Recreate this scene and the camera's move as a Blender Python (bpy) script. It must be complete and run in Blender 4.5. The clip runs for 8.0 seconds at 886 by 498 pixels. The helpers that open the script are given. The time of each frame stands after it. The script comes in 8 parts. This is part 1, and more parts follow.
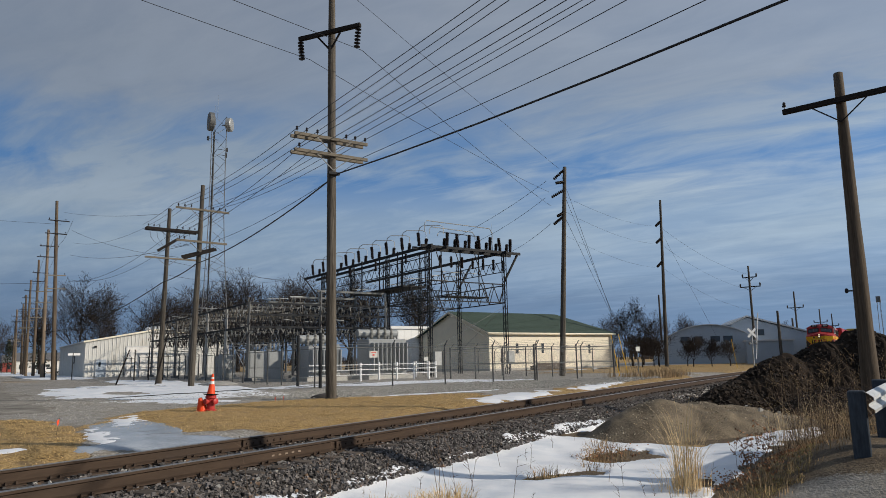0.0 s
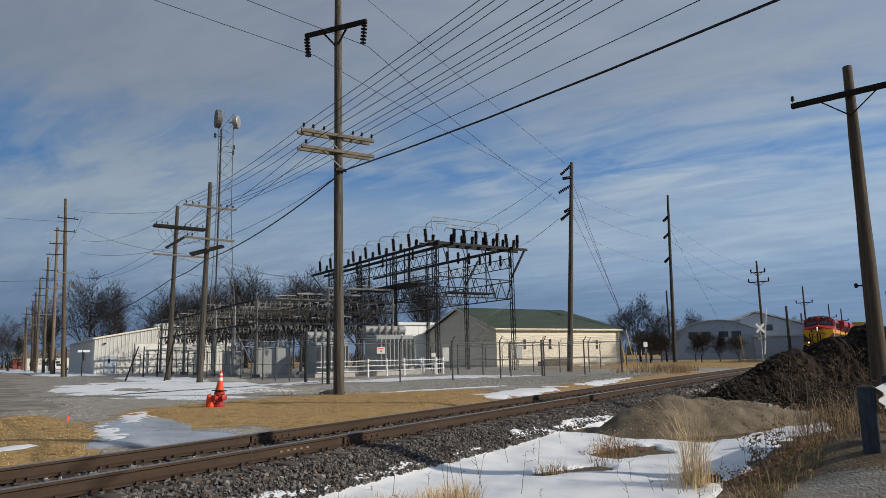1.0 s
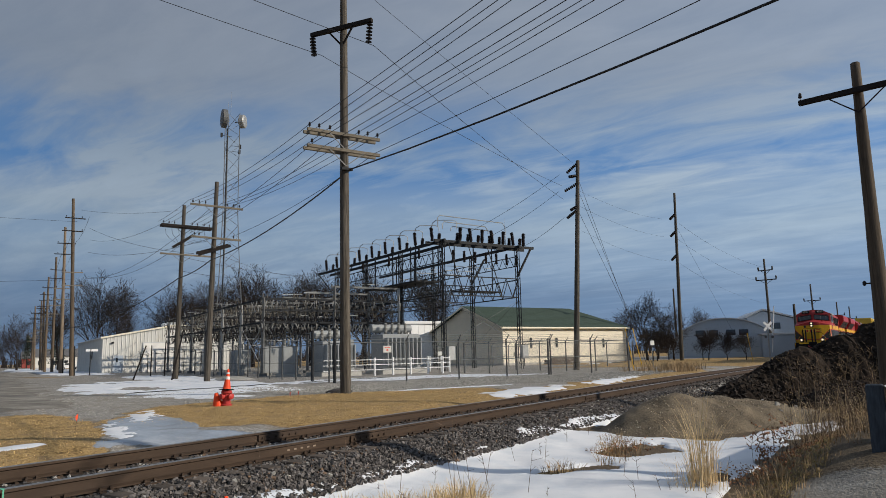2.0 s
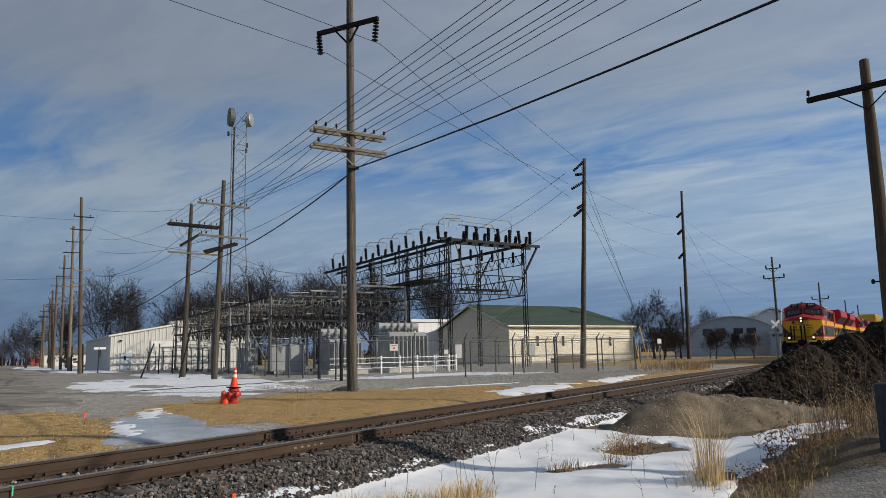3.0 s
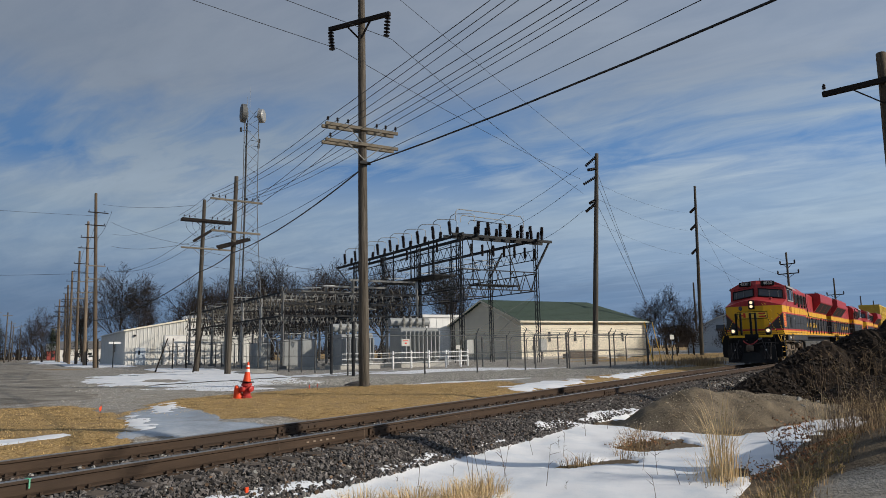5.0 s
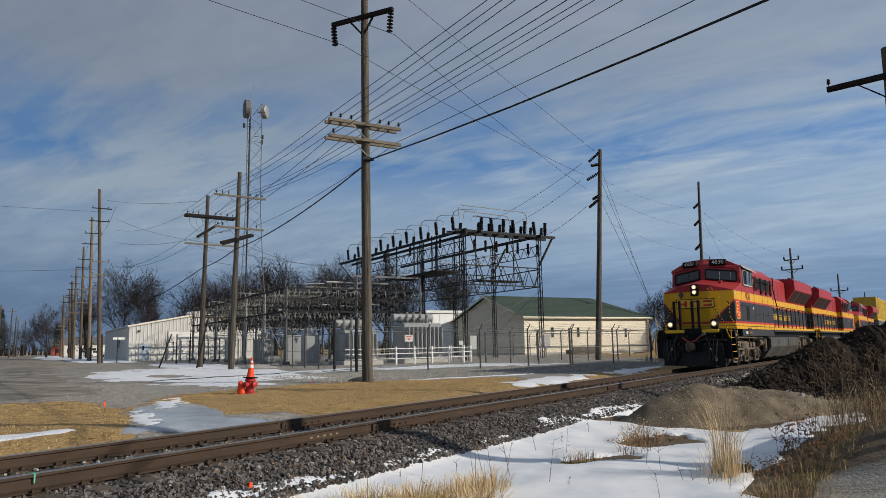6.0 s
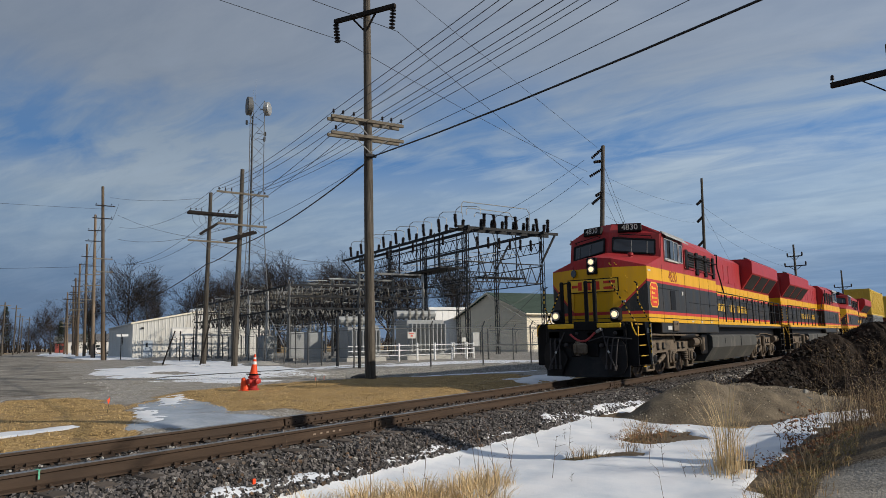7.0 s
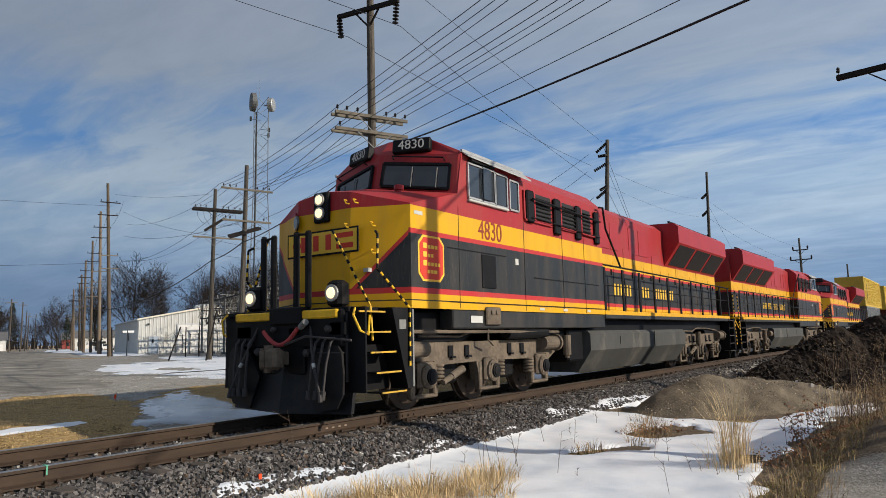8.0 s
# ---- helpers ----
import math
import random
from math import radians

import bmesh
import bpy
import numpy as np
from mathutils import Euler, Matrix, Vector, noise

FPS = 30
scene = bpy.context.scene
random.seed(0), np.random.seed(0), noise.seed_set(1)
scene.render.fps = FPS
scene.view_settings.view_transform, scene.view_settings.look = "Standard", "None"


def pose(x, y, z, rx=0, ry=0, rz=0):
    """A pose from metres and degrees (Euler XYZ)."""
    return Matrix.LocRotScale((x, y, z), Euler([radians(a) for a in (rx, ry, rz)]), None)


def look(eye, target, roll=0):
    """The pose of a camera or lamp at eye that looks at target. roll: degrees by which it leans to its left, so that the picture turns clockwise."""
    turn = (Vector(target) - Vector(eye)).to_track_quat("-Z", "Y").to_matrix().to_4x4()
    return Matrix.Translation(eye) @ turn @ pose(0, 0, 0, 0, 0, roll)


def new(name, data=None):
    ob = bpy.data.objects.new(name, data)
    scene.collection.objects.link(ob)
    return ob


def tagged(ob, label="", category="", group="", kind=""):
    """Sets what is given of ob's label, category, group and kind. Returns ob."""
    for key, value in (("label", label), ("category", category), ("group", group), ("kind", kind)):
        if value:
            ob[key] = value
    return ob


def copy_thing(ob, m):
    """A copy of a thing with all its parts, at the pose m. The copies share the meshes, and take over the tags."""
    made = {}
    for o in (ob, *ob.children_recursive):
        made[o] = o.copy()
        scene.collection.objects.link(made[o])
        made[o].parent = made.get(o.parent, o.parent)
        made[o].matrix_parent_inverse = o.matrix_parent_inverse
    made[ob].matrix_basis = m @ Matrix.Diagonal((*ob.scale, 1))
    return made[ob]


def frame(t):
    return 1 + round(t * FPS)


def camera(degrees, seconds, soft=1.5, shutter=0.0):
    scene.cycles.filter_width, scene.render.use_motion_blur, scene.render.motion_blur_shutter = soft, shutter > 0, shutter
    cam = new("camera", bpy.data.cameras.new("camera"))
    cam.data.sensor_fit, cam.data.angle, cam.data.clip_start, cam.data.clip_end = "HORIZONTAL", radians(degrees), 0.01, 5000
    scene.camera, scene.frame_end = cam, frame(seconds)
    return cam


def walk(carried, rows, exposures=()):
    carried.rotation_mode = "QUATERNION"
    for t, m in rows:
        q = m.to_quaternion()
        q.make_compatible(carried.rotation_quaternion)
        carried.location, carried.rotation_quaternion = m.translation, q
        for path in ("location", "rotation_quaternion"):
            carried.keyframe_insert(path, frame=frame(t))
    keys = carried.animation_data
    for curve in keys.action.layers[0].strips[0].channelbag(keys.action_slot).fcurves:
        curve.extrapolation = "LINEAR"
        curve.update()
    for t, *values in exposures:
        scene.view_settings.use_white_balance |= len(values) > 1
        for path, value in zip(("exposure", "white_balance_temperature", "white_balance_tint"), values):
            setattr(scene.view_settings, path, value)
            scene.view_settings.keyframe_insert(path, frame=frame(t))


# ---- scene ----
# ---------------------------------------------------------------- camera
cam = camera(65.2, 8.0, soft=0.55)
EYE = Vector((-6.45, -8.05, 1.67))
# seconds, heading to the left of +y, pitch, roll, in degrees
TURNS = [
    (0.0, -58.30, 9.11, -1.06), (0.5, -57.99, 8.94, -1.11), (1.0, -57.71, 8.80, -1.18), (1.5, -57.44, 8.75, -1.24),
    (3.0, -56.66, 8.57, -1.21), (3.5, -56.32, 8.50, -1.17), (4.0, -56.08, 8.42, -1.10), (4.5, -55.84, 8.35, -1.11),
    (6.0, -55.41, 7.87, -1.04), (6.5, -55.23, 7.75, -1.12), (7.0, -55.18, 7.61, -1.07), (7.5, -54.97, 7.35, -1.16),
    (8.0, -54.80, 7.22, -1.27)]


def aim(yaw, pitch, roll):
    y, p = radians(yaw), radians(pitch)
    return look(EYE, EYE + Vector((-math.sin(y) * math.cos(p), math.cos(y) * math.cos(p), math.sin(p))), roll)


walk(cam, [(t, aim(a, b, c)) for t, a, b, c in TURNS], exposures=[(0.0, -0.09), (4.5, -0.09), (6.5, -0.09), (7.5, -0.02), (8.0, 0.14)])

# ---------------------------------------------------------------- sky and sun
SUN_WAY = Vector((0.30, -0.95, 0.0)).normalized()
SUN_UP = 25.0
sun = new("sun", bpy.data.lights.new("sun", "SUN"))
sun.data.energy, sun.data.angle, sun.data.color = 4.2, radians(0.6), (1.0, 0.90, 0.76)
to_sun = SUN_WAY * math.cos(radians(SUN_UP)) + Vector((0, 0, math.sin(radians(SUN_UP))))
sun.matrix_world = look(to_sun * 300, (0, 0, 0))


def node(nt, kind, **inputs):
    n = nt.nodes.new(kind)
    for k, v in inputs.items():
        n.inputs[k.replace("_", " ")].default_value = v
    return n


def math_node(nt, op, a, b=None, c=None, clamp=False):
    n = nt.nodes.new("ShaderNodeMath")
    n.operation, n.use_clamp = op, clamp
    for i, v in enumerate((a, b, c)):
        if v is None:
            continue
        if hasattr(v, "is_linked"):
            nt.links.new(v, n.inputs[i])
        else:
            n.inputs[i].default_value = v
    return n.outputs[0]


def mix_color(nt, fac, a, b, blend="MIX"):
    n = nt.nodes.new("ShaderNodeMix")
    n.data_type, n.blend_type = "RGBA", blend
    for sock, v in ((n.inputs[0], fac), (n.inputs[6], a), (n.inputs[7], b)):
        if hasattr(v, "is_linked"):
            nt.links.new(v, sock)
        else:
            sock.default_value = v if not isinstance(v, tuple) else (*v, 1)[:4]
    return n.outputs[2]


def ramp(nt, x, stops, mode="LINEAR"):
    n = nt.nodes.new("ShaderNodeValToRGB")
    n.color_ramp.interpolation = mode
    els = n.color_ramp.elements
    while len(els) < len(stops):
        els.new(0.5)
    for e, (p, c) in zip(els, stops):
        e.position, e.color = p, ((c, c, c, 1) if not isinstance(c, tuple) else (*c, 1)[:4])
    nt.links.new(x, n.inputs[0])
    return n.outputs[0]


def build_world():
    w = bpy.data.worlds.new("winter_sky")
    scene.world = w
    w.use_nodes = True
    nt = w.node_tree
    nt.nodes.clear()
    out, bg = nt.nodes.new("ShaderNodeOutputWorld"), nt.nodes.new("ShaderNodeBackground")
    sky = nt.nodes.new("ShaderNodeTexSky")
    sky.sky_type, sky.sun_disc = "NISHITA", False
    sky.sun_elevation, sky.sun_rotation = radians(SUN_UP), math.atan2(SUN_WAY.x, SUN_WAY.y)
    tc = nt.nodes.new("ShaderNodeTexCoord")
    sep = nt.nodes.new("ShaderNodeSeparateXYZ")
    nt.links.new(tc.outputs["Generated"], sep.inputs[0])
    z = math_node(nt, "MAXIMUM", sep.outputs[2], 0.0)
    deep = math_node(nt, "ADD", z, 0.12)
    comb = nt.nodes.new("ShaderNodeCombineXYZ")
    nt.links.new(math_node(nt, "DIVIDE", sep.outputs[0], deep), comb.inputs[0])
    nt.links.new(math_node(nt, "DIVIDE", sep.outputs[1], deep), comb.inputs[1])

    def cloud(scale, detail, rough, shift, turn, stretch, distort=0.0):
        m = nt.nodes.new("ShaderNodeMapping")
        m.inputs["Location"].default_value = shift
        m.inputs["Rotation"].default_value = (0, 0, radians(turn))
        m.inputs["Scale"].default_value = (stretch, 1, 1)
        nt.links.new(comb.outputs[0], m.inputs[0])
        n = node(nt, "ShaderNodeTexNoise", Scale=scale, Detail=detail, Roughness=rough, Distortion=distort)
        nt.links.new(m.outputs[0], n.inputs["Vector"])
        return n.outputs[0]

    patchy = cloud(0.9, 4, 0.55, (1.3, 0.4, 0), 40, 1.5, 0.4)
    big = cloud(0.55, 5, 0.55, (3.1, 1.7, 0), 58, 1.8, 0.3)
    fine = cloud(2.2, 7, 0.62, (0.3, 4.0, 0), 62, 2.6, 0.5)
    half = lambda s, k: math_node(nt, "MULTIPLY", math_node(nt, "SUBTRACT", s, 0.5), k)
    zp = math_node(nt, "ADD", z, math_node(nt, "ADD", half(big, 0.11), half(fine, 0.035)))
    veil = ramp(nt, zp, [(0.0, (0.155, 0.235, 0.37)), (0.07, (0.165, 0.25, 0.385)), (0.13, (0.27, 0.365, 0.49)), (0.18, (0.315, 0.41, 0.515)), (0.235, (0.335, 0.42, 0.52)), (0.29, (0.265, 0.345, 0.45)), (0.36, (0.245, 0.30, 0.385)), (0.46, (0.255, 0.30, 0.375)), (1.0, (0.22, 0.26, 0.33))])
    blue = mix_color(nt, 1.0, sky.outputs[0], (0.075, 0.095, 0.13, 1), "MULTIPLY")
    blue = mix_color(nt, 0.75, blue, (0.06, 0.19, 0.43, 1))
    window = ramp(nt, z, [(0.10, 0.15), (0.20, 0.30), (0.255, 0.9), (0.31, 0.7), (0.38, 0.10), (0.6, 0.08)])
    gaps = ramp(nt, math_node(nt, "ADD", math_node(nt, "MULTIPLY", patchy, 0.6), math_node(nt, "MULTIPLY", fine, 0.4)), [(0.42, 1.0), (0.58, 0.0)])
    mask = math_node(nt, "MULTIPLY", window, gaps)
    side = math_node(nt, "ADD", math_node(nt, "MULTIPLY", sep.outputs[0], 0.53), math_node(nt, "MULTIPLY", sep.outputs[1], -0.85))
    glare = math_node(nt, "ADD", math_node(nt, "MULTIPLY", side, 0.32), 1.04)
    grey = mix_color(nt, 1.0, veil, ramp(nt, fine, [(0.25, 0.92), (0.75, 1.09)]), "MULTIPLY")
    nt.links.new(mix_color(nt, 1.0, mix_color(nt, mask, grey, blue), glare, "MULTIPLY"), bg.inputs[0])
    bg.inputs[1].default_value = 1.0
    nt.links.new(bg.outputs[0], out.inputs[0])


build_world()
scene.view_settings.exposure = 0.0

# ---------------------------------------------------------------- mesh building


class Shape:
    """Vertices and faces gathered for one mesh."""

    def __init__(self):
        self.v, self.f = [], []

    def add(self, verts, faces):
        n = len(self.v)
        self.v += [tuple(p) for p in verts]
        self.f += [tuple(i + n for i in q) for q in faces]
        return self

    def box(self, x0, x1, y0, y1, z0, z1, bevel=0.0, m=None):
        if bevel <= 0:
            v = [(x, y, z) for z in (z0, z1) for y in (y0, y1) for x in (x0, x1)]
            f = [(0, 2, 3, 1), (4, 5, 7, 6), (0, 1, 5, 4), (2, 6, 7, 3), (0, 4, 6, 2), (1, 3, 7, 5)]
        else:
            b = min(bevel, (x1 - x0) * 0.4, (y1 - y0) * 0.4, (z1 - z0) * 0.4)
            ring = lambda z, i: [(x0 + i + b, y0 + i, z), (x1 - i - b, y0 + i, z), (x1 - i, y0 + i + b, z), (x1 - i, y1 - i - b, z),
                                 (x1 - i - b, y1 - i, z), (x0 + i + b, y1 - i, z), (x0 + i, y1 - i - b, z), (x0 + i, y0 + i + b, z)]
            rows = [ring(z0, b), ring(z0 + b, 0), ring(z1 - b, 0), ring(z1, b)]
            v = [p for r in rows for p in r]
            f = [tuple(range(7, -1, -1)), tuple(range(24, 32))]
            for k in range(3):
                f += [(8 * k + i, 8 * k + (i + 1) % 8, 8 * k + 8 + (i + 1) % 8, 8 * k + 8 + i) for i in range(8)]
        if m is not None:
            v = [m @ Vector(p) for p in v]
        return self.add(v, f)

    def cyl(self, p, q, r, r2=None, n=10, caps=True):
        p, q = Vector(p), Vector(q)
        r2 = r if r2 is None else r2
        w = (q - p).normalized()
        a = w.orthogonal().normalized()
        b = w.cross(a)
        v = []
        for c, rad in ((p, r), (q, r2)):
            v += [c + (a * math.cos(t) + b * math.sin(t)) * rad for t in (2 * math.pi * i / n for i in range(n))]
        f = [(i, (i + 1) % n, n + (i + 1) % n, n + i) for i in range(n)]
        if caps:
            f += [tuple(range(n - 1, -1, -1)), tuple(range(n, 2 * n))]
        return self.add(v, f)

    def tube(self, pts, r, n=6):
        pts = [Vector(p) for p in pts]
        v, f, a = [], [], None
        for k, p in enumerate(pts):
            w = (pts[min(k + 1, len(pts) - 1)] - pts[max(k - 1, 0)]).normalized()
            a = w.orthogonal().normalized() if a is None else (a - w * a.dot(w)).normalized()
            b = w.cross(a)
            v += [p + (a * math.cos(t) + b * math.sin(t)) * r for t in (2 * math.pi * i / n for i in range(n))]
        for k in range(len(pts) - 1):
            f += [(k * n + i, k * n + (i + 1) % n, k * n + n + (i + 1) % n, k * n + n + i) for i in range(n)]
        f += [tuple(range(n - 1, -1, -1)), tuple(range((len(pts) - 1) * n, len(pts) * n))]
        return self.add(v, f)

    def bar(self, p, q, w, h, up=(0, 0, 1)):
        """A rectangular bar from p to q, w across and h deep."""
        p, q = Vector(p), Vector(q)
        d = (q - p).normalized()
        side = d.cross(Vector(up))
        side = side.normalized() if side.length > 1e-4 else d.orthogonal().normalized()
        top = side.cross(d)
        v = [c + side * sx * w / 2 + top * sz * h / 2 for c in (p, q) for sx, sz in ((-1, -1), (1, -1), (1, 1), (-1, 1))]
        return self.add(v, [(3, 2, 1, 0), (4, 5, 6, 7), (0, 1, 5, 4), (1, 2, 6, 5), (2, 3, 7, 6), (3, 0, 4, 7)])

    def prism(self, outline, axis, lo, hi):
        """An outline of (u, v) pairs pushed along an axis: 'x' takes (y, z), 'y' takes (x, z), 'z' takes (x, y)."""
        n = len(outline)
        put = {"x": lambda u, v, w: (w, u, v), "y": lambda u, v, w: (u, w, v), "z": lambda u, v, w: (u, v, w)}[axis]
        v = [put(a, b, lo) for a, b in outline] + [put(a, b, hi) for a, b in outline]
        f = [tuple(range(n)), tuple(range(2 * n - 1, n - 1, -1))] + [(i, n + i, n + (i + 1) % n, (i + 1) % n) for i in range(n)]
        return self.add(v, f)

    def turned(self, profile, base, way=(0, 0, 1), n=12):
        """A turned body: (radius, height) pairs about an axis from base."""
        w = Vector(way).normalized()
        a = w.orthogonal().normalized()
        b = w.cross(a)
        v, f = [], []
        for r, h in profile:
            v += [Vector(base) + w * h + (a * math.cos(t) + b * math.sin(t)) * max(r, 1e-4) for t in (2 * math.pi * i / n for i in range(n))]
        for k in range(len(profile) - 1):
            f += [(k * n + i, k * n + (i + 1) % n, k * n + n + (i + 1) % n, k * n + n + i) for i in range(n)]
        f += [tuple(range(n - 1, -1, -1)), tuple(range((len(profile) - 1) * n, len(profile) * n))]
        return self.add(v, f)

    def mesh(self, name, material, smooth=False):
        me = bpy.data.meshes.new(name)
        me.from_pydata(self.v, [], self.f)
        bm = bmesh.new()
        bm.from_mesh(me)
        bmesh.ops.recalc_face_normals(bm, faces=bm.faces)
        bm.to_mesh(me)
        bm.free()
        for m in (material if isinstance(material, (list, tuple)) else [material]):
            me.materials.append(m)
        if smooth:
            me.polygons.foreach_set("use_smooth", [True] * len(me.polygons))
        return me


def part(name, shape, material, parent=None, label="", smooth=False, m=None):
    """Links a Shape as one mesh object under a thing or under a part."""
    ob = new(name, shape.mesh(name, material, smooth))
    if parent is not None:
        ob.parent = parent
    if m is not None:
        ob.matrix_basis = m
    return tagged(ob, label)


def thing(name, label, category, m=None, group="", kind=""):
    ob = new(name)
    if m is not None:
        ob.matrix_basis = m
    return tagged(ob, label, category, group, kind)


def solid(name, shape, material, label, category, m=None, group="", kind="", smooth=False):
    ob = part(name, shape, material, None, label, smooth, m)
    return tagged(ob, label, category, group, kind)


# ---------------------------------------------------------------- materials


def paint(name, color, rough=0.6, metal=0.0, vary=0.25, scale=3.0, fine=40.0, bump=0.02, dirt=None, dirt_amount=0.0, random_shade=0.0, stretch=(1, 1, 1), island=False, spec=0.35):
    """A surface with tone varied at two scales, optional dirt patches, and fine relief."""
    mt = bpy.data.materials.new(name)
    mt.use_nodes = True
    nt = mt.node_tree
    b = nt.nodes["Principled BSDF"]
    tc = nt.nodes.new("ShaderNodeTexCoord")
    mp = nt.nodes.new("ShaderNodeMapping")
    mp.inputs["Scale"].default_value = stretch
    nt.links.new(tc.outputs["Object"], mp.inputs[0])
    n1 = node(nt, "ShaderNodeTexNoise", Scale=scale, Detail=4.0, Roughness=0.6)
    n2 = node(nt, "ShaderNodeTexNoise", Scale=fine, Detail=3.0, Roughness=0.6)
    for n in (n1, n2):
        nt.links.new(mp.outputs[0], n.inputs["Vector"])
    tone = math_node(nt, "ADD", math_node(nt, "MULTIPLY", n1.outputs[0], 0.6), math_node(nt, "MULTIPLY", n2.outputs[0], 0.4))
    lo, hi = tuple(c * (1 - vary) for c in color), tuple(min(1, c * (1 + vary)) for c in color)
    col = ramp(nt, tone, [(0.3, lo), (0.7, hi)])
    if dirt is not None:
        n3 = node(nt, "ShaderNodeTexNoise", Scale=scale * 0.6, Detail=6.0, Roughness=0.7)
        nt.links.new(mp.outputs[0], n3.inputs["Vector"])
        fac = ramp(nt, n3.outputs[0], [(0.62 - 0.3 * dirt_amount, 0.0), (0.78 - 0.2 * dirt_amount, min(1.0, 0.4 + dirt_amount))])
        col = mix_color(nt, fac, col, dirt)
    if random_shade:
        src = nt.nodes.new("ShaderNodeNewGeometry").outputs["Random Per Island"] if island else nt.nodes.new("ShaderNodeObjectInfo").outputs["Random"]
        shade = math_node(nt, "ADD", math_node(nt, "MULTIPLY", src, 2 * random_shade), 1 - random_shade)
        col = mix_color(nt, 1.0, col, shade, "MULTIPLY")
    nt.links.new(col, b.inputs["Base Color"])
    b.inputs["Roughness"].default_value, b.inputs["Metallic"].default_value = rough, metal
    b.inputs["Specular IOR Level"].default_value = spec
    if bump:
        bp = node(nt, "ShaderNodeBump", Strength=0.6, Distance=bump)
        nt.links.new(tone, bp.inputs["Height"])
        nt.links.new(bp.outputs[0], b.inputs["Normal"])
    return mt


def glow(name, color, strength):
    mt = bpy.data.materials.new(name)
    mt.use_nodes = True
    b = mt.node_tree.nodes["Principled BSDF"]
    b.inputs["Base Color"].default_value = (*color, 1)
    b.inputs["Emission Color"].default_value = (*color, 1)
    b.inputs["Emission Strength"].default_value = strength
    return mt


def glass(name, color=(0.03, 0.035, 0.04), rough=0.06):
    mt = bpy.data.materials.new(name)
    mt.use_nodes = True
    b = mt.node_tree.nodes["Principled BSDF"]
    b.inputs["Base Color"].default_value = (*color, 1)
    b.inputs["Roughness"].default_value = rough
    b.inputs["Specular IOR Level"].default_value = 0.8
    return mt


# dirt here is pale grain, which also paints in the pole's lit streak
WOOD = paint("weathered_pole_wood", (0.076, 0.067, 0.056), 0.9, vary=0.9, scale=2.4, fine=9, bump=0.05, stretch=(5, 5, 0.22), random_shade=0.22, dirt=(0.21, 0.188, 0.16), dirt_amount=0.22, spec=0.15)
WOOD_WARM = paint("pale_pole_wood", (0.155, 0.118, 0.084), 0.9, vary=0.6, scale=2.5, fine=12, bump=0.03, stretch=(5, 5, 0.25), random_shade=0.45, dirt=(0.07, 0.055, 0.042), dirt_amount=0.25)
WOOD_GREY = paint("grey_crossarm_wood", (0.165, 0.145, 0.115), 0.9, vary=0.35, scale=3, fine=20, bump=0.01, stretch=(1, 1, 1))
WOOD_DARK = paint("creosoted_wood", (0.022, 0.019, 0.018), 0.85, spec=0.15, vary=0.4, scale=3, fine=20, bump=0.01)
GALV = paint("galvanised_steel", (0.34, 0.35, 0.35), 0.55, 0.5, vary=0.2, scale=4, fine=30, bump=0.0)
STEEL_DARK = paint("dark_steel", (0.023, 0.025, 0.028), 0.7, 0.0, spec=0.2, vary=0.3, scale=2, fine=20, bump=0.0)
STEEL_GREY = paint("grey_steel", (0.15, 0.155, 0.155), 0.6, 0.4, vary=0.25, scale=2, fine=20, bump=0.0)
PORCELAIN = paint("dark_porcelain", (0.016, 0.012, 0.012), 0.4, spec=0.25, vary=0.2, bump=0.0)
PORCELAIN_GREY = paint("grey_porcelain", (0.24, 0.237, 0.22), 0.3, vary=0.2, bump=0.0)
PORCELAIN_TAN = paint("brown_grey_porcelain", (0.10, 0.088, 0.07), 0.4, spec=0.3, vary=0.3, bump=0.0)
WIRE = paint("wire", (0.022, 0.023, 0.026), 0.6, 0.3, vary=0.1, bump=0.0)
BLACK = paint("black_paint", (0.007, 0.007, 0.008), 0.55, spec=0.15, vary=0.4, scale=4, fine=30, bump=0.004, dirt=(0.03, 0.026, 0.022), dirt_amount=0.15)
CONCRETE = paint("concrete", (0.42, 0.41, 0.38), 0.9, vary=0.2, scale=2, fine=25, bump=0.01)
# ---------------------------------------------------------------- plan
RAIL_TOP = 0.50
FAR_Z = 0.30
GRID = pose(22.8, 16.2, FAR_Z, 0, 0, -24.3)      # the street grid beyond the track: x along the fence front, y up the street
GRID_INV = GRID.inverted()


def grid(a, b, z=0.0, rz=0.0):
    return GRID @ pose(a, b, z, 0, 0, rz)


def at_grid(a, b, z=0.0):
    return GRID @ Vector((a, b, z))


def smooth(e0, e1, x):
    t = min(1.0, max(0.0, (x - e0) / (e1 - e0)))
    return t * t * (3 - 2 * t)


def track_y(x):
    """The centre line of the track: straight, then a slight bend towards the camera's side."""
    d = x - 26.0
    w = 8.0
    s = 0.0 if d < -w else d if d > w else (d + w) ** 2 / (4 * w)
    return -0.0298 * s


def bumps(x, y, scale, seed=0.0):
    return noise.noise(Vector((x / scale, y / scale, seed)))


def blob(x, y, cx, cy, rx, ry, turn=0.0, ragged=0.35, scale=0.9, seed=0.0):
    """1 inside an uneven patch, 0 outside, about 0.5 on its edge."""
    c, s = math.cos(radians(turn)), math.sin(radians(turn))
    dx, dy = x - cx, y - cy
    u, v = (dx * c + dy * s) / rx, (-dx * s + dy * c) / ry
    d = math.hypot(u, v) + ragged * (bumps(x, y, scale, seed) + 0.5 * bumps(x, y, scale * 0.4, seed + 5))
    return 1.0 - smooth(0.85, 1.15, d)


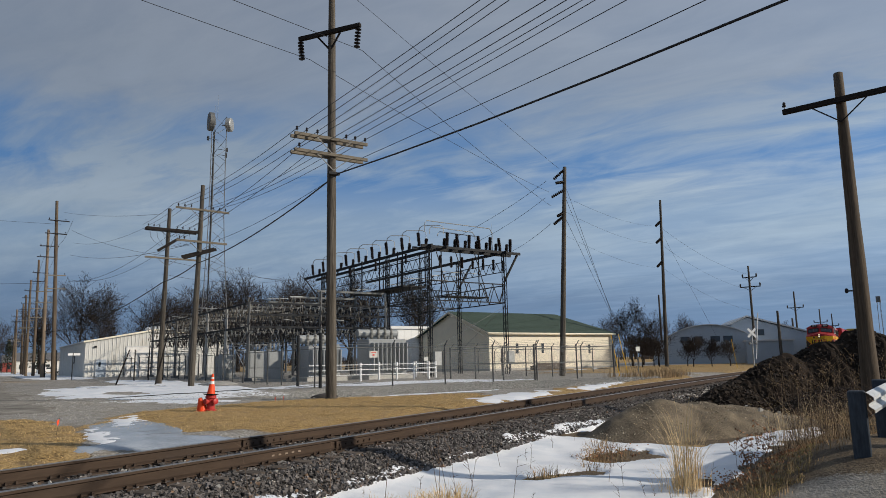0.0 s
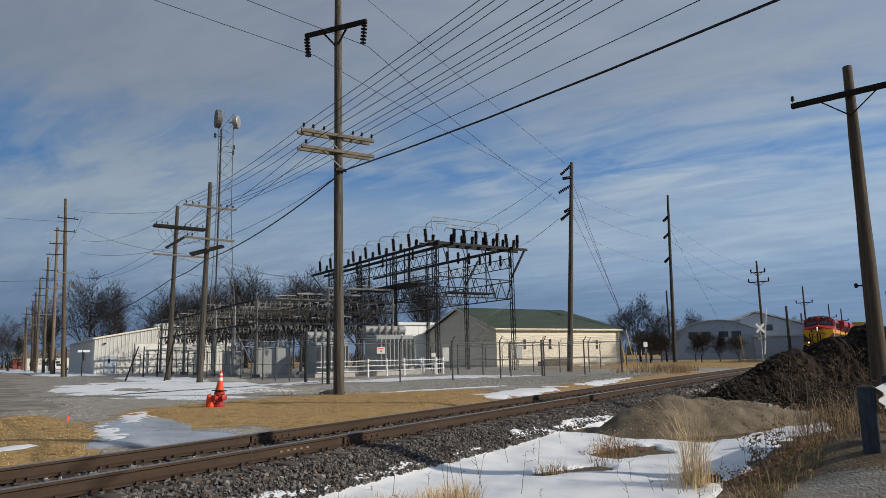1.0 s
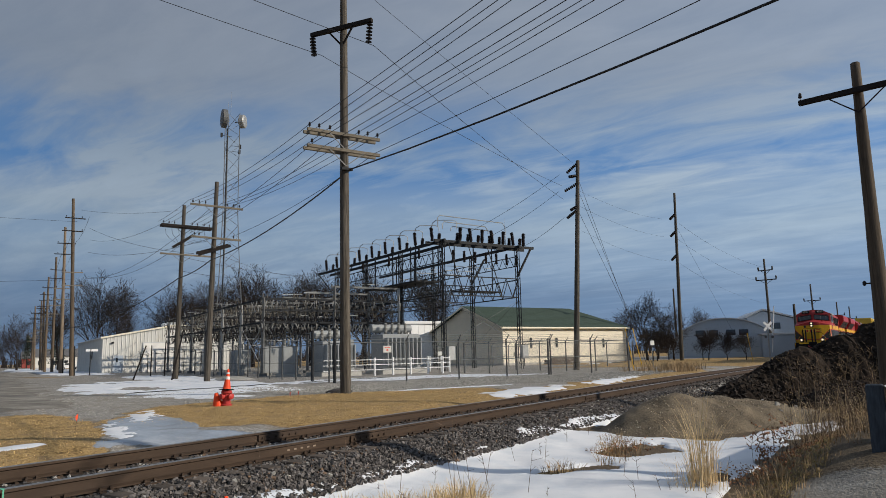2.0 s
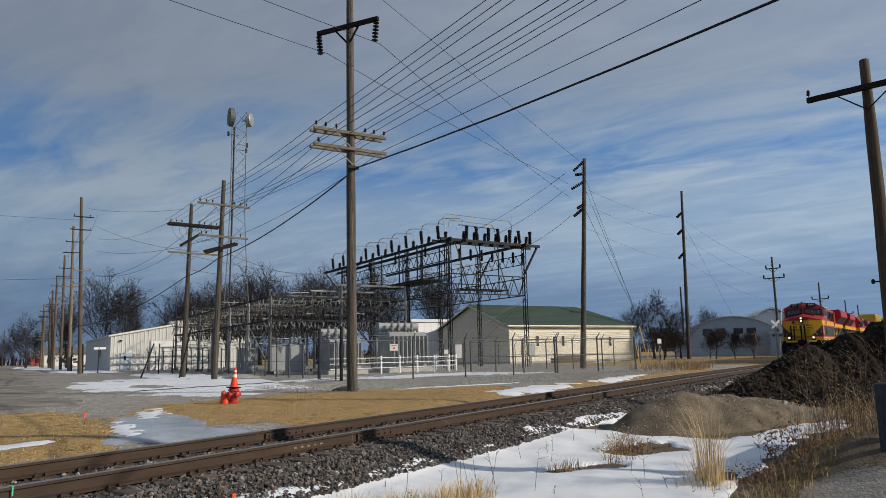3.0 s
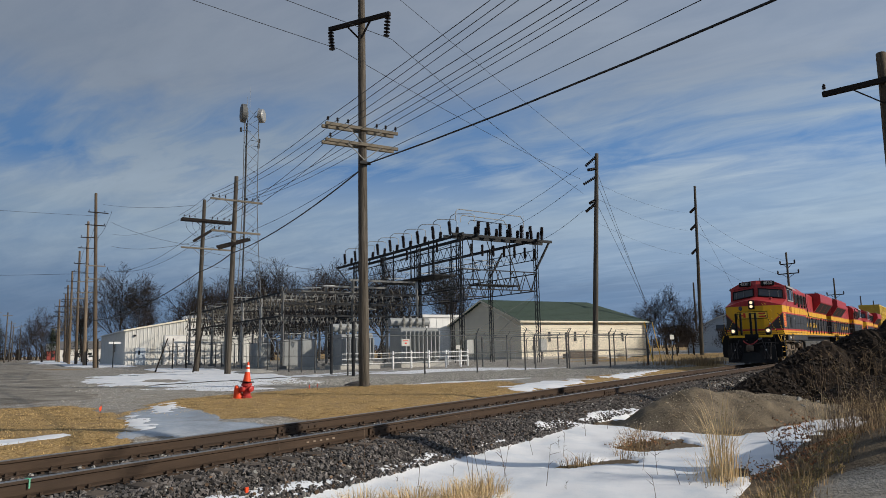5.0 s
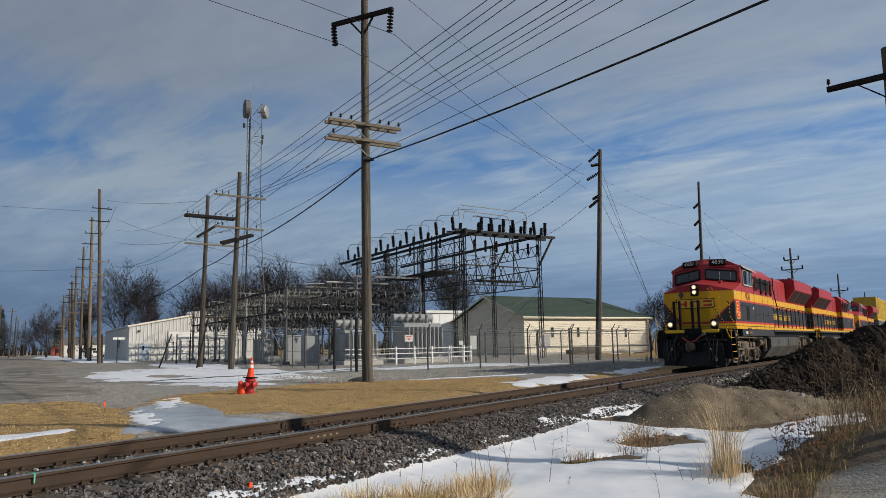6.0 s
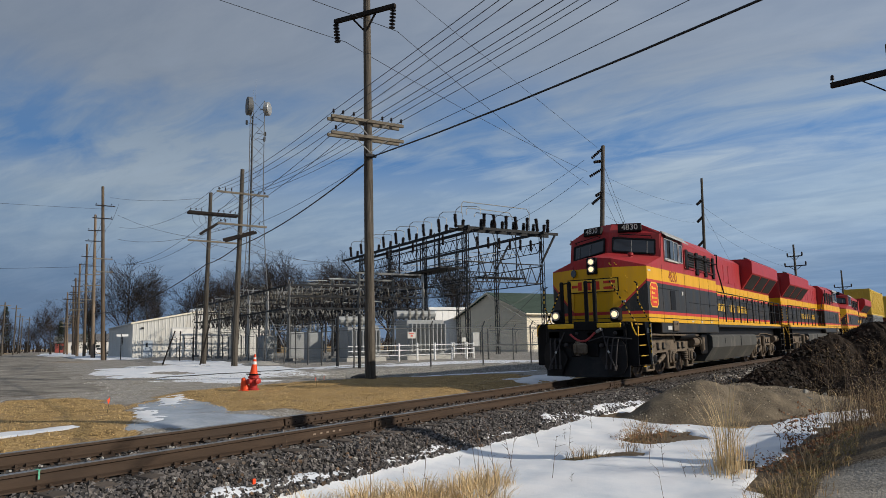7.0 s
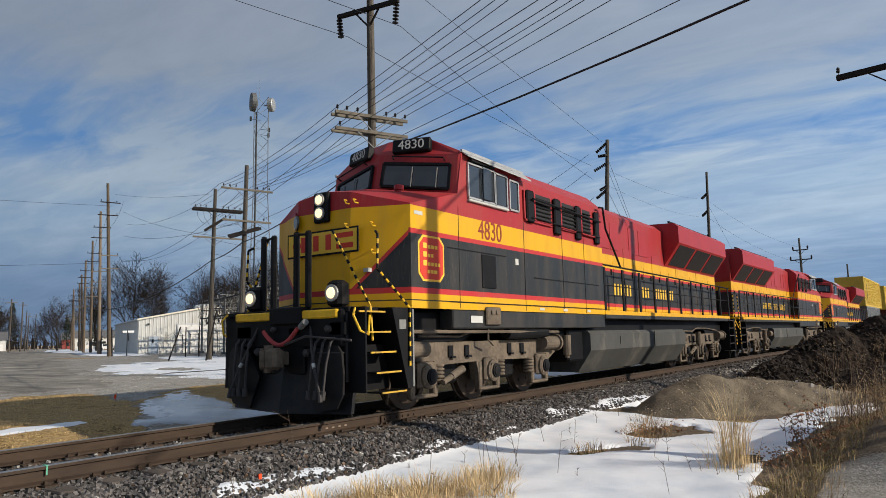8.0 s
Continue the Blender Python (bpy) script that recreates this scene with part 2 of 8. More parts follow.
def ground_z(x, y):
    yc = track_y(x)
    d = y - yc
    z = FAR_Z * smooth(1.5, 4.0, d)
    z += 0.06 * bumps(x, y, 3.0) * (1 if d < -2 else 0.6) + 0.025 * bumps(x, y, 0.7, 3.0)
    z -= 0.10 * smooth(-1.5, -3.0, d) * smooth(-7.5, -5.0, d)
    z += 0.20 * smooth(2.2, 1.4, abs(d))
    z += 0.42 * (1 - smooth(0.35, 1.0, math.hypot((x - 5.2) / 3.6, (y + 8.4) / 2.3)))
    return z


def zones(x, y):
    """Shares of grass, gravel, asphalt and bare earth on the ground."""
    a, b, _ = GRID_INV @ Vector((x, y, FAR_Z))
    d = y - track_y(x)
    grass = gravel = road = earth = 0.0
    if d > 2.0:
        lawn = blob(x, y, 10.6, 6.0, 7.7, 5.2, -6, 0.15, 1.6, 2.0)
        verge = blob(x, y, 0.3, 6.8, 6.2, 2.1, 63, 0.2, 1.2, 4.0)
        strip = blob(x, y, 31.0, 3.4, 14.0, 1.3, 0, 0.3, 1.2, 8.0)
        park = smooth(34, 40, a) * smooth(40, 30, b) + smooth(46, 60, x) * smooth(22, 14, b)
        corner = blob(x, y, 31.0, 61.0, 4.0, 3.0, 60, 0.3, 1.5, 6.0)
        grass = max(lawn, verge, strip, park, corner)
        road = smooth(-13.6, -15.4, a + 1.6 * bumps(x, y, 2.5, 7)) * smooth(-12, -7, b + bumps(x, y, 2.0, 13)) * smooth(-26.0, -25.0, a)
        grass = max(grass, smooth(-25.5, -27.0, a), smooth(70, 90, b) * smooth(-8, -4, a))
        gravel = max(0.0, 1.0 - grass - road)
    elif d < -1.9:
        path = smooth(-6.75, -7.05, y + 0.25 * bumps(x, y, 1.1, 9.0)) * smooth(3.9, 3.1, x + 0.5 * bumps(x, y, 0.8, 9.5))
        road = path
        earth = (1 - road) * smooth(-0.2, 0.25, bumps(x, y, 1.4, 11.0) + 0.35)
        grass = max(0.0, 1.0 - road - earth)
    else:
        gravel = 1.0
    return grass, gravel, road, earth


def ground_material():
    mt = bpy.data.materials.new("winter_ground")
    mt.use_nodes = True
    nt = mt.node_tree
    b = nt.nodes["Principled BSDF"]
    tc = nt.nodes.new("ShaderNodeTexCoord")

    def nz(scale, detail=4.0, stretch=None):
        n = node(nt, "ShaderNodeTexNoise", Scale=scale, Detail=detail, Roughness=0.65)
        nt.links.new(tc.outputs["Object"], n.inputs["Vector"])
        return n.outputs[0]

    mid, fine, coarse = nz(2.2), nz(22.0), nz(0.35)
    vor = node(nt, "ShaderNodeTexVoronoi", Scale=26.0)
    nt.links.new(tc.outputs["Object"], vor.inputs["Vector"])
    att = nt.nodes.new("ShaderNodeAttribute")
    att.attribute_name = "zones"
    sep = nt.nodes.new("ShaderNodeSeparateColor")
    nt.links.new(att.outputs["Color"], sep.inputs[0])
    straw = ramp(nt, math_node(nt, "ADD", math_node(nt, "MULTIPLY", fine, 0.55), math_node(nt, "MULTIPLY", mid, 0.45)), [(0.38, (0.08, 0.048, 0.02)), (0.49, (0.33, 0.22, 0.09)), (0.61, (0.58, 0.41, 0.19))])
    patch = ramp(nt, mid, [(0.50, 0.0), (0.64, 0.75)])
    straw = mix_color(nt, patch, straw, (0.16, 0.11, 0.065))
    stone = mix_color(nt, 0.75, ramp(nt, vor.outputs["Distance"], [(0.0, (0.52, 0.50, 0.46)), (0.6, (0.24, 0.228, 0.208))]), ramp(nt, vor.outputs["Color"], [(0.1, 0.15), (0.9, 0.85)]), "SOFT_LIGHT")
    stone = mix_color(nt, ramp(nt, mid, [(0.46, 0.0), (0.62, 0.65)]), stone, (0.20, 0.172, 0.132))
    tar = ramp(nt, math_node(nt, "ADD", math_node(nt, "MULTIPLY", coarse, 0.6), math_node(nt, "MULTIPLY", fine, 0.4)), [(0.32, (0.10, 0.092, 0.08)), (0.5, (0.19, 0.175, 0.15)), (0.66, (0.31, 0.29, 0.255))])
    run = nt.nodes.new("ShaderNodeMapping")
    run.inputs["Rotation"].default_value, run.inputs["Scale"].default_value = (0, 0, radians(24.3)), (1.4, 0.10, 1)
    nt.links.new(tc.outputs["Object"], run.inputs[0])
    streak = node(nt, "ShaderNodeTexNoise", Scale=1.0, Detail=6.0, Roughness=0.7)
    nt.links.new(run.outputs[0], streak.inputs["Vector"])
    tar = mix_color(nt, 1.0, tar, ramp(nt, streak.outputs[0], [(0.35, 0.72), (0.66, 1.6)]), "MULTIPLY")
    soil = ramp(nt, math_node(nt, "ADD", math_node(nt, "MULTIPLY", fine, 0.5), math_node(nt, "MULTIPLY", mid, 0.5)), [(0.3, (0.045, 0.034, 0.024)), (0.5, (0.115, 0.088, 0.06)), (0.7, (0.22, 0.17, 0.11))])

    def weight(s):
        return ramp(nt, math_node(nt, "ADD", s, math_node(nt, "MULTIPLY", math_node(nt, "SUBTRACT", fine, 0.5), 0.8)), [(0.42, 0.0), (0.58, 1.0)])

    col = mix_color(nt, weight(sep.outputs[0]), soil, straw)
    col = mix_color(nt, weight(sep.outputs[1]), col, stone)
    col = mix_color(nt, weight(sep.outputs[2]), col, tar)
    nt.links.new(col, b.inputs["Base Color"])
    b.inputs["Roughness"].default_value = 0.95
    b.inputs["Specular IOR Level"].default_value = 0.2
    bp = node(nt, "ShaderNodeBump", Strength=0.7, Distance=0.022)
    nt.links.new(math_node(nt, "ADD", fine, math_node(nt, "MULTIPLY", vor.outputs["Distance"], -0.4)), bp.inputs["Height"])
    nt.links.new(bp.outputs[0], b.inputs["Normal"])
    return mt


def axis_steps(lo, hi, step, outer):
    mid = list(np.arange(lo, hi + 1e-6, step))
    out, s, x = [], step, hi
    while x < outer:
        s *= 1.22
        x += s
        out.append(min(x, outer))
    neg, s, x = [], step, lo
    while x > -outer:
        s *= 1.22
        x -= s
        neg.append(max(x, -outer))
    return neg[::-1] + mid + out


def build_ground():
    xs, ys = axis_steps(-10, 50, 0.22, 3500), axis_steps(-11, 22, 0.22, 3500)
    verts, cols = [], []
    for y in ys:
        for x in xs:
            verts.append((x, y, ground_z(x, y)))
            g, s, r, e = zones(x, y)
            cols += (g, s, r, 1.0)
    n = len(xs)
    faces = [(j * n + i, j * n + i + 1, (j + 1) * n + i + 1, (j + 1) * n + i) for j in range(len(ys) - 1) for i in range(n - 1)]
    me = bpy.data.meshes.new("ground")
    me.from_pydata(verts, [], faces)
    me.attributes.new("zones", "FLOAT_COLOR", "POINT").data.foreach_set("color", cols)
    me.polygons.foreach_set("use_smooth", [True] * len(me.polygons))
    me.materials.append(ground_material())
    tagged(new("ground", me), "winter ground of straw grass, gravel, cracked asphalt and earth", "ground", kind="structure")


build_ground()


def snow_material():
    mt = bpy.data.materials.new("old_snow")
    mt.use_nodes = True
    nt = mt.node_tree
    b = nt.nodes["Principled BSDF"]
    tc = nt.nodes.new("ShaderNodeTexCoord")
    n1 = node(nt, "ShaderNodeTexNoise", Scale=1.3, Detail=6.0, Roughness=0.6)
    n2 = node(nt, "ShaderNodeTexNoise", Scale=38.0, Detail=3.0, Roughness=0.6)
    for n in (n1, n2):
        nt.links.new(tc.outputs["Object"], n.inputs["Vector"])
    col = ramp(nt, n1.outputs[0], [(0.3, (0.58, 0.63, 0.69)), (0.55, (0.76, 0.775, 0.80))])
    col = mix_color(nt, ramp(nt, n2.outputs[0], [(0.70, 0.0), (0.78, 0.5)]), col, (0.35, 0.31, 0.26))
    nt.links.new(col, b.inputs["Base Color"])
    b.inputs["Roughness"].default_value = 0.7
    bp = node(nt, "ShaderNodeBump", Strength=0.5, Distance=0.03)
    nt.links.new(math_node(nt, "ADD", n1.outputs[0], math_node(nt, "MULTIPLY", n2.outputs[0], 0.25)), bp.inputs["Height"])
    nt.links.new(bp.outputs[0], b.inputs["Normal"])
    return mt


SNOW = snow_material()
ICE = paint("wet_ice", (0.30, 0.33, 0.37), 0.22, vary=0.25, scale=1.2, fine=15, bump=0.01, dirt=(0.5, 0.53, 0.57), dirt_amount=0.4)


def sheet_patch(name, label, category, material, x0, x1, y0, y1, step, cover, thick):
    """A thin uneven sheet that lies on the ground where cover(x, y) is over a half."""
    xs, ys = np.arange(x0, x1, step), np.arange(y0, y1, step)
    keep, verts, faces = {}, [], []
    val = {(i, j): cover(x, y) for i, x in enumerate(xs) for j, y in enumerate(ys)}

    def vert(i, j):
        if (i, j) not in keep:
            x, y, c = xs[i], ys[j], val[i, j]
            keep[i, j] = len(verts)
            h = thick * (min(1.0, max(0.0, (c - 0.42) / 0.4)) ** 0.6) * (0.8 + 0.5 * bumps(x, y, 0.5, 21))
            verts.append((x, y, ground_z(x, y) - 0.03 + h + (0.03 if c > 0.5 else 0.0)))
        return keep[i, j]

    for i in range(len(xs) - 1):
        for j in range(len(ys) - 1):
            if max(val[i, j], val[i + 1, j], val[i, j + 1], val[i + 1, j + 1]) > 0.4:
                faces.append((vert(i, j), vert(i + 1, j), vert(i + 1, j + 1), vert(i, j + 1)))
    me = bpy.data.meshes.new(name)
    me.from_pydata(verts, [], faces)
    me.polygons.foreach_set("use_smooth", [True] * len(faces))
    me.materials.append(material)
    tagged(new(name, me), label, category, kind="stuff")


def near_snow(x, y):
    d = y - track_y(x)
    main = smooth(-1.55, -2.05, d + 0.35 * bumps(x, y, 1.3, 31) + 0.25 * bumps(x, y, 0.5, 32))
    main *= smooth(-6.45, -5.9, y + 0.45 * bumps(x, y, 1.0, 33) - 0.10 * max(0, 2 - x))
    main *= smooth(9.0, 7.4, x + 0.8 * bumps(x, y, 1.0, 34)) * smooth(-7.0, -5.0, x)
    holes = max(blob(x, y, 3.7, -3.9, 0.9, 0.28, -30, 0.6, 0.6, 35), blob(x, y, 6.2, -4.0, 0.9, 0.5, -20, 0.5, 0.6, 36), blob(x, y, 3.6, -5.75, 0.5, 0.28, 0, 0.5, 0.6, 37))
    back = blob(x, y, 9.3, -5.9, 2.6, 0.55, -18, 0.5, 0.8, 38)
    side = blob(x, y, 9.6, -1.95, 1.7, 0.22, -3, 0.5, 0.7, 39)
    return max(main * (1 - holes), back, side)


def far_snow(x, y):
    a, b, _ = GRID_INV @ Vector((x, y, FAR_Z))
    bar = blob(x, y, 17.8, 3.9, 3.4, 0.95, 4, 0.55, 1.1, 41)
    thin = blob(x, y, 18.8, 7.9, 2.9, 0.30, -26, 0.5, 0.9, 48)
    bar2 = blob(x, y, 28.0, 4.0, 5.0, 0.55, 6, 0.55, 0.9, 42)
    field = max(blob(a, b, -8.6, 6.0, 5.0, 12.5, 0, 0.36, 2.2, 43), blob(a, b, -4.6, 27.0, 2.4, 13.0, 0, 0.3, 2.4, 44))
    field *= 1 - 0.9 * blob(a, b, -10.2, 4.0, 1.2, 3.0, 0, 0.5, 1.2, 55)
    inner = max(blob(a, b, 8.0, 4.6, 12.0, 2.6, 3, 0.4, 2.0, 45), blob(a, b, 15.0, 1.2, 5.0, 0.7, 2, 0.5, 1.4, 58))
    edge = blob(x, y, 4.3, 7.9, 1.9, 0.33, 55, 0.9, 0.35, 46)
    edge2 = blob(x, y, 2.0, 5.2, 1.7, 0.26, 62, 0.9, 0.35, 47)
    edge3 = blob(x, y, -1.0, 4.2, 1.2, 0.35, 10, 0.5, 0.7, 49)
    worn = 0.55 * max(0.0, bumps(x, y, 1.1, 56)) + 0.45 * max(0.0, bumps(x, y, 0.35, 57))
    return max(bar, thin, bar2, field, inner, edge, edge2, edge3) - worn


def street_snow(x, y):
    a, b, _ = GRID_INV @ Vector((x, y, FAR_Z))
    return max(blob(a, b, -7.5, 75, 3.5, 22, 0, 0.4, 3.0, 51), blob(a, b, -8, 150, 6, 50, 0, 0.4, 5.0, 52), blob(a, b, -27, 95, 3, 60, 0, 0.5, 4.0, 53), blob(a, b, 52, 24.5, 12, 1.2, 2, 0.4, 3.0, 54))


sheet_patch("snow", "old white snow with melted edges beside the ballast", "snow", SNOW, -7, 13, -7.0, -1.5, 0.07, near_snow, 0.05)
sheet_patch("snow", "thin wet snow on gravel and straw grass", "snow", SNOW, -2, 36, 2.6, 20, 0.10, far_snow, 0.022)
sheet_patch("snow", "grey melting snow on gravel beside the poles", "snow", SNOW, 8, 42, 20, 54, 0.3, far_snow, 0.06)
sheet_patch("snow", "distant snow strips along the street and building", "snow", SNOW, 30, 130, 20, 230, 1.2, street_snow, 0.12)
sheet_patch("ice", "sheet of wet grey ice in a low spot", "ice", ICE, -1, 9, 2.4, 9.5, 0.12, lambda x, y: max(blob(x, y, 3.0, 5.6, 2.9, 0.85, 62, 0.25, 0.9, 61), blob(x, y, 2.2, 3.3, 1.6, 0.6, -10, 0.3, 0.8, 62)), 0.02)

# ---------------------------------------------------------------- track
RAIL_RUST = paint("rusty_rail", (0.060, 0.039, 0.026), 0.75, 0.3, vary=0.35, scale=2.5, fine=25, bump=0.004, stretch=(0.4, 4, 4), dirt=(0.055, 0.04, 0.032), dirt_amount=0.3)
RAIL_SHINE = paint("worn_rail_head", (0.36, 0.33, 0.30), 0.32, 0.9, vary=0.15, scale=2, fine=30, bump=0.0)
TIE_WOOD = paint("weathered_tie", (0.085, 0.068, 0.055), 0.95, vary=0.4, scale=3, fine=18, bump=0.02, random_shade=0.3)
STONE = paint("ballast_stone", (0.098, 0.089, 0.084), 0.9, vary=0.25, scale=6, fine=50, bump=0.006, random_shade=0.85, island=True)
STONE_LIGHT = paint("pale_stone", (0.31, 0.30, 0.275), 0.9, vary=0.2, scale=6, fine=50, bump=0.006, random_shade=0.4, island=True)
STONE_BROWN = paint("rusty_stone", (0.13, 0.085, 0.055), 0.9, vary=0.25, scale=6, fine=50, bump=0.006, random_shade=0.5, island=True)
BED = paint("ballast_bed", (0.055, 0.049, 0.045), 0.95, vary=0.5, scale=5, fine=18, bump=0.06)


def track_line(x):
    h = math.atan2(track_y(x + 0.5) - track_y(x - 0.5), 1.0)
    return Vector((x, track_y(x), 0)), Vector((-math.sin(h), math.cos(h), 0))


def swept(xs, outline):
    """An outline of (across, up) swept along the track."""
    s, n = Shape(), len(outline)
    rows = [[c + side * u + Vector((0, 0, v)) for u, v in outline] for c, side in (track_line(x) for x in xs)]
    s.v = [tuple(p) for r in rows for p in r]
    for k in range(len(xs) - 1):
        s.f += [(k * n + i, k * n + (i + 1) % n, (k + 1) * n + (i + 1) % n, (k + 1) * n + i) for i in range(n)]
    s.f += [tuple(range(n)), tuple(range(len(s.v) - 1, len(s.v) - n - 1, -1))]
    return s


TRACK_X = [-60 + 2.0 * k for k in range(21)] + [-20 + 1.0 * k for k in range(1, 85)] + [64 + 4 * k for k in range(1, 60)]


def build_track():
    t = RAIL_TOP
    bed = swept(TRACK_X, [(-1.95, 0.0), (-1.35, 0.24), (-0.9, 0.30), (0.9, 0.30), (1.5, 0.28), (2.2, 0.22), (2.5, 0.0)])
    solid("ballast_bed", bed, BED, "dark crushed stone bed under the railway track", "ballast", kind="structure")
    track = thing("railway_track", "single railway track with rusty rails on wooden ties", "track", kind="structure")
    for side in (-1, 1):
        c = 0.755 * side
        web = [(c - 0.07, t - 0.175), (c + 0.07, t - 0.175), (c + 0.07, t - 0.160), (c + 0.012, t - 0.140), (c + 0.010, t - 0.045), (c + 0.036, t - 0.035), (c + 0.036, t - 0.006),
               (c - 0.036, t - 0.006), (c - 0.036, t - 0.035), (c - 0.010, t - 0.045), (c - 0.012, t - 0.140), (c - 0.07, t - 0.160)]
        r = part("rail", swept(TRACK_X, web), RAIL_RUST, track, "rusty brown steel rail")
        part("rail_head", swept(TRACK_X, [(c - 0.034, t - 0.006), (c + 0.034, t - 0.006), (c + 0.028, t), (c - 0.028, t)]), RAIL_SHINE, r, "worn shiny running surface")
    tie = Shape().box(-0.11, 0.11, -1.28, 1.28, 0, 0.17, 0.015)
    tie_mesh = tie.mesh("tie", TIE_WOOD)
    plate = Shape()
    for side in (-1, 1):
        c = 0.755 * side
        plate.box(-0.10, 0.10, c - 0.17, c + 0.17, 0.17, 0.185)
        for px in (-0.06, 0.06):
            for py in (-0.10, 0.10):
                plate.box(px - 0.014, px + 0.014, c + py - 0.014, c + py + 0.014, 0.185, 0.222)
        for px in (-0.16, 0.16):
            plate.box(px - 0.02, px + 0.02, c - 0.10, c + 0.10, 0.155, 0.178)
    plate_mesh = plate.mesh("tie_plate", RAIL_RUST)
    x = -12.0
    while x < 60:
        c, side = track_line(x)
        for me, nm in ((tie_mesh, "tie"), (plate_mesh, "tie_plate")):
            o = new(nm, me)
            o.parent = track
            o.matrix_basis = Matrix.Translation((x, c.y, t - 0.175 - 0.183)) @ Matrix.Rotation(math.atan2(side.y, side.x) - math.pi / 2 + random.uniform(-0.02, 0.02), 4, "Z")
        x += 0.50 + random.uniform(-0.02, 0.02)
    # bars and bolts added where the pole shadows darken the rails
    for jx, side in ((2.5, -1), (2.0, 1), (12.3, -1), (12.8, 1)):
        for off in (-0.03, 0.03):
            c = 0.755 * side
            part("joint_bar", Shape().box(jx - 0.45, jx + 0.45, c + off - 0.015, c + off + 0.015, t - 0.145, t - 0.045, 0.006), RAIL_RUST, track)
        for k in range(6):
            part("joint_bolt", Shape().cyl((jx - 0.375 + 0.15 * k, c - 0.045, t - 0.095), (jx - 0.375 + 0.15 * k, c - 0.068, t - 0.095), 0.017, n=6), RAIL_RUST, track)
    white, green = paint("chalk_white", (0.26, 0.20, 0.15), 0.9, bump=0), paint("marking_green", (0.12, 0.42, 0.28), 0.7, bump=0)
    for k in range(5):
        part("paint_mark", Shape().box(0.72 + 0.13 * k, 0.77 + 0.13 * k, -0.772, -0.768, t - 0.108, t - 0.085), white, track, "faded white paint mark on the rail")
    part("paint_mark", Shape().box(-3.01, -2.975, -0.795, -0.725, t - 0.002, t + 0.003).box(-3.0, -2.985, -0.797, -0.793, t - 0.09, t), green, track, "bright green survey mark on the rail")


build_track()


def stones(name, label, material, count, where, lo, hi):
    """Loose angular stones, joined."""
    cube = np.array([(x, y, z) for z in (-1, 1) for y in (-1, 1) for x in (-1, 1)], float)
    quads = np.array([(0, 2, 3, 1), (4, 5, 7, 6), (0, 1, 5, 4), (2, 6, 7, 3), (0, 4, 6, 2), (1, 3, 7, 5)])
    verts, faces, rng = [], [], np.random.RandomState(len(name) + count)
    k = 0
    while k < count:
        p = where(rng)
        if p is None:
            continue
        r = lo + (hi - lo) * rng.rand() ** 2
        v = cube * (1 + 0.45 * (rng.rand(8, 3) - 0.5)) * r * np.array([1.0, 0.8, 0.65]) * 0.62
        q = np.linalg.qr(rng.randn(3, 3))[0]
        verts.append(v @ q.T + p)
        faces.append(quads + 8 * k)
        k += 1
    me = bpy.data.meshes.new(name)
    v, f = np.concatenate(verts), np.concatenate(faces)
    me.from_pydata(v.tolist(), [], f.tolist())
    me.materials.append(material)
    tagged(new(name, me), label, "gravel", kind="stuff")


def bed_height(d):
    pts = [(-2.2, -0.02), (-1.9, 0.05), (-1.35, 0.25), (-0.9, 0.30), (0.9, 0.30), (1.5, 0.28), (2.2, 0.22), (2.6, 0.2)]
    return float(np.interp(d, [p[0] for p in pts], [p[1] for p in pts]))


def on_bed(lo, hi, x0, x1, skew):
    def where(rng):
        x = x0 + (x1 - x0) * rng.rand() ** skew
        d = lo + (hi - lo) * rng.rand()
        if abs(abs(d) - 0.755) < 0.085:
            return None
        up = 0.04 * rng.rand()
        if abs(d) < 0.68 or 0.83 < abs(d) < 1.25:
            up -= 0.03
        return np.array([x, track_y(x) + d, bed_height(d) + up])
    return where


stones("ballast", "grey crushed stone ballast with a few pale stones", STONE, 42000, on_bed(-2.05, -0.6, -6, 20, 1.5), 0.018, 0.046)
stones("ballast", "grey crushed stone ballast between and behind the rails", STONE, 13000, on_bed(-0.7, 2.3, -6, 24, 1.4), 0.024, 0.052)
stones("ballast", "rust-brown stones among the ballast", STONE_BROWN, 3000, on_bed(-2.05, 1.6, -6, 22, 1.4), 0.02, 0.046)
stones("ballast", "far crushed stone ballast along the bend", STONE, 4000, on_bed(-2.1, 2.4, 18, 48, 1.2), 0.05, 0.085)
stones("ballast", "pale limestone pieces among the ballast", STONE_LIGHT, 2600, on_bed(-2.05, 1.6, -6, 22, 1.4), 0.02, 0.046)
# ---------------------------------------------------------------- train
# A unit's space: x from its front coupler face to its rear one, y across, z up from the rail top.


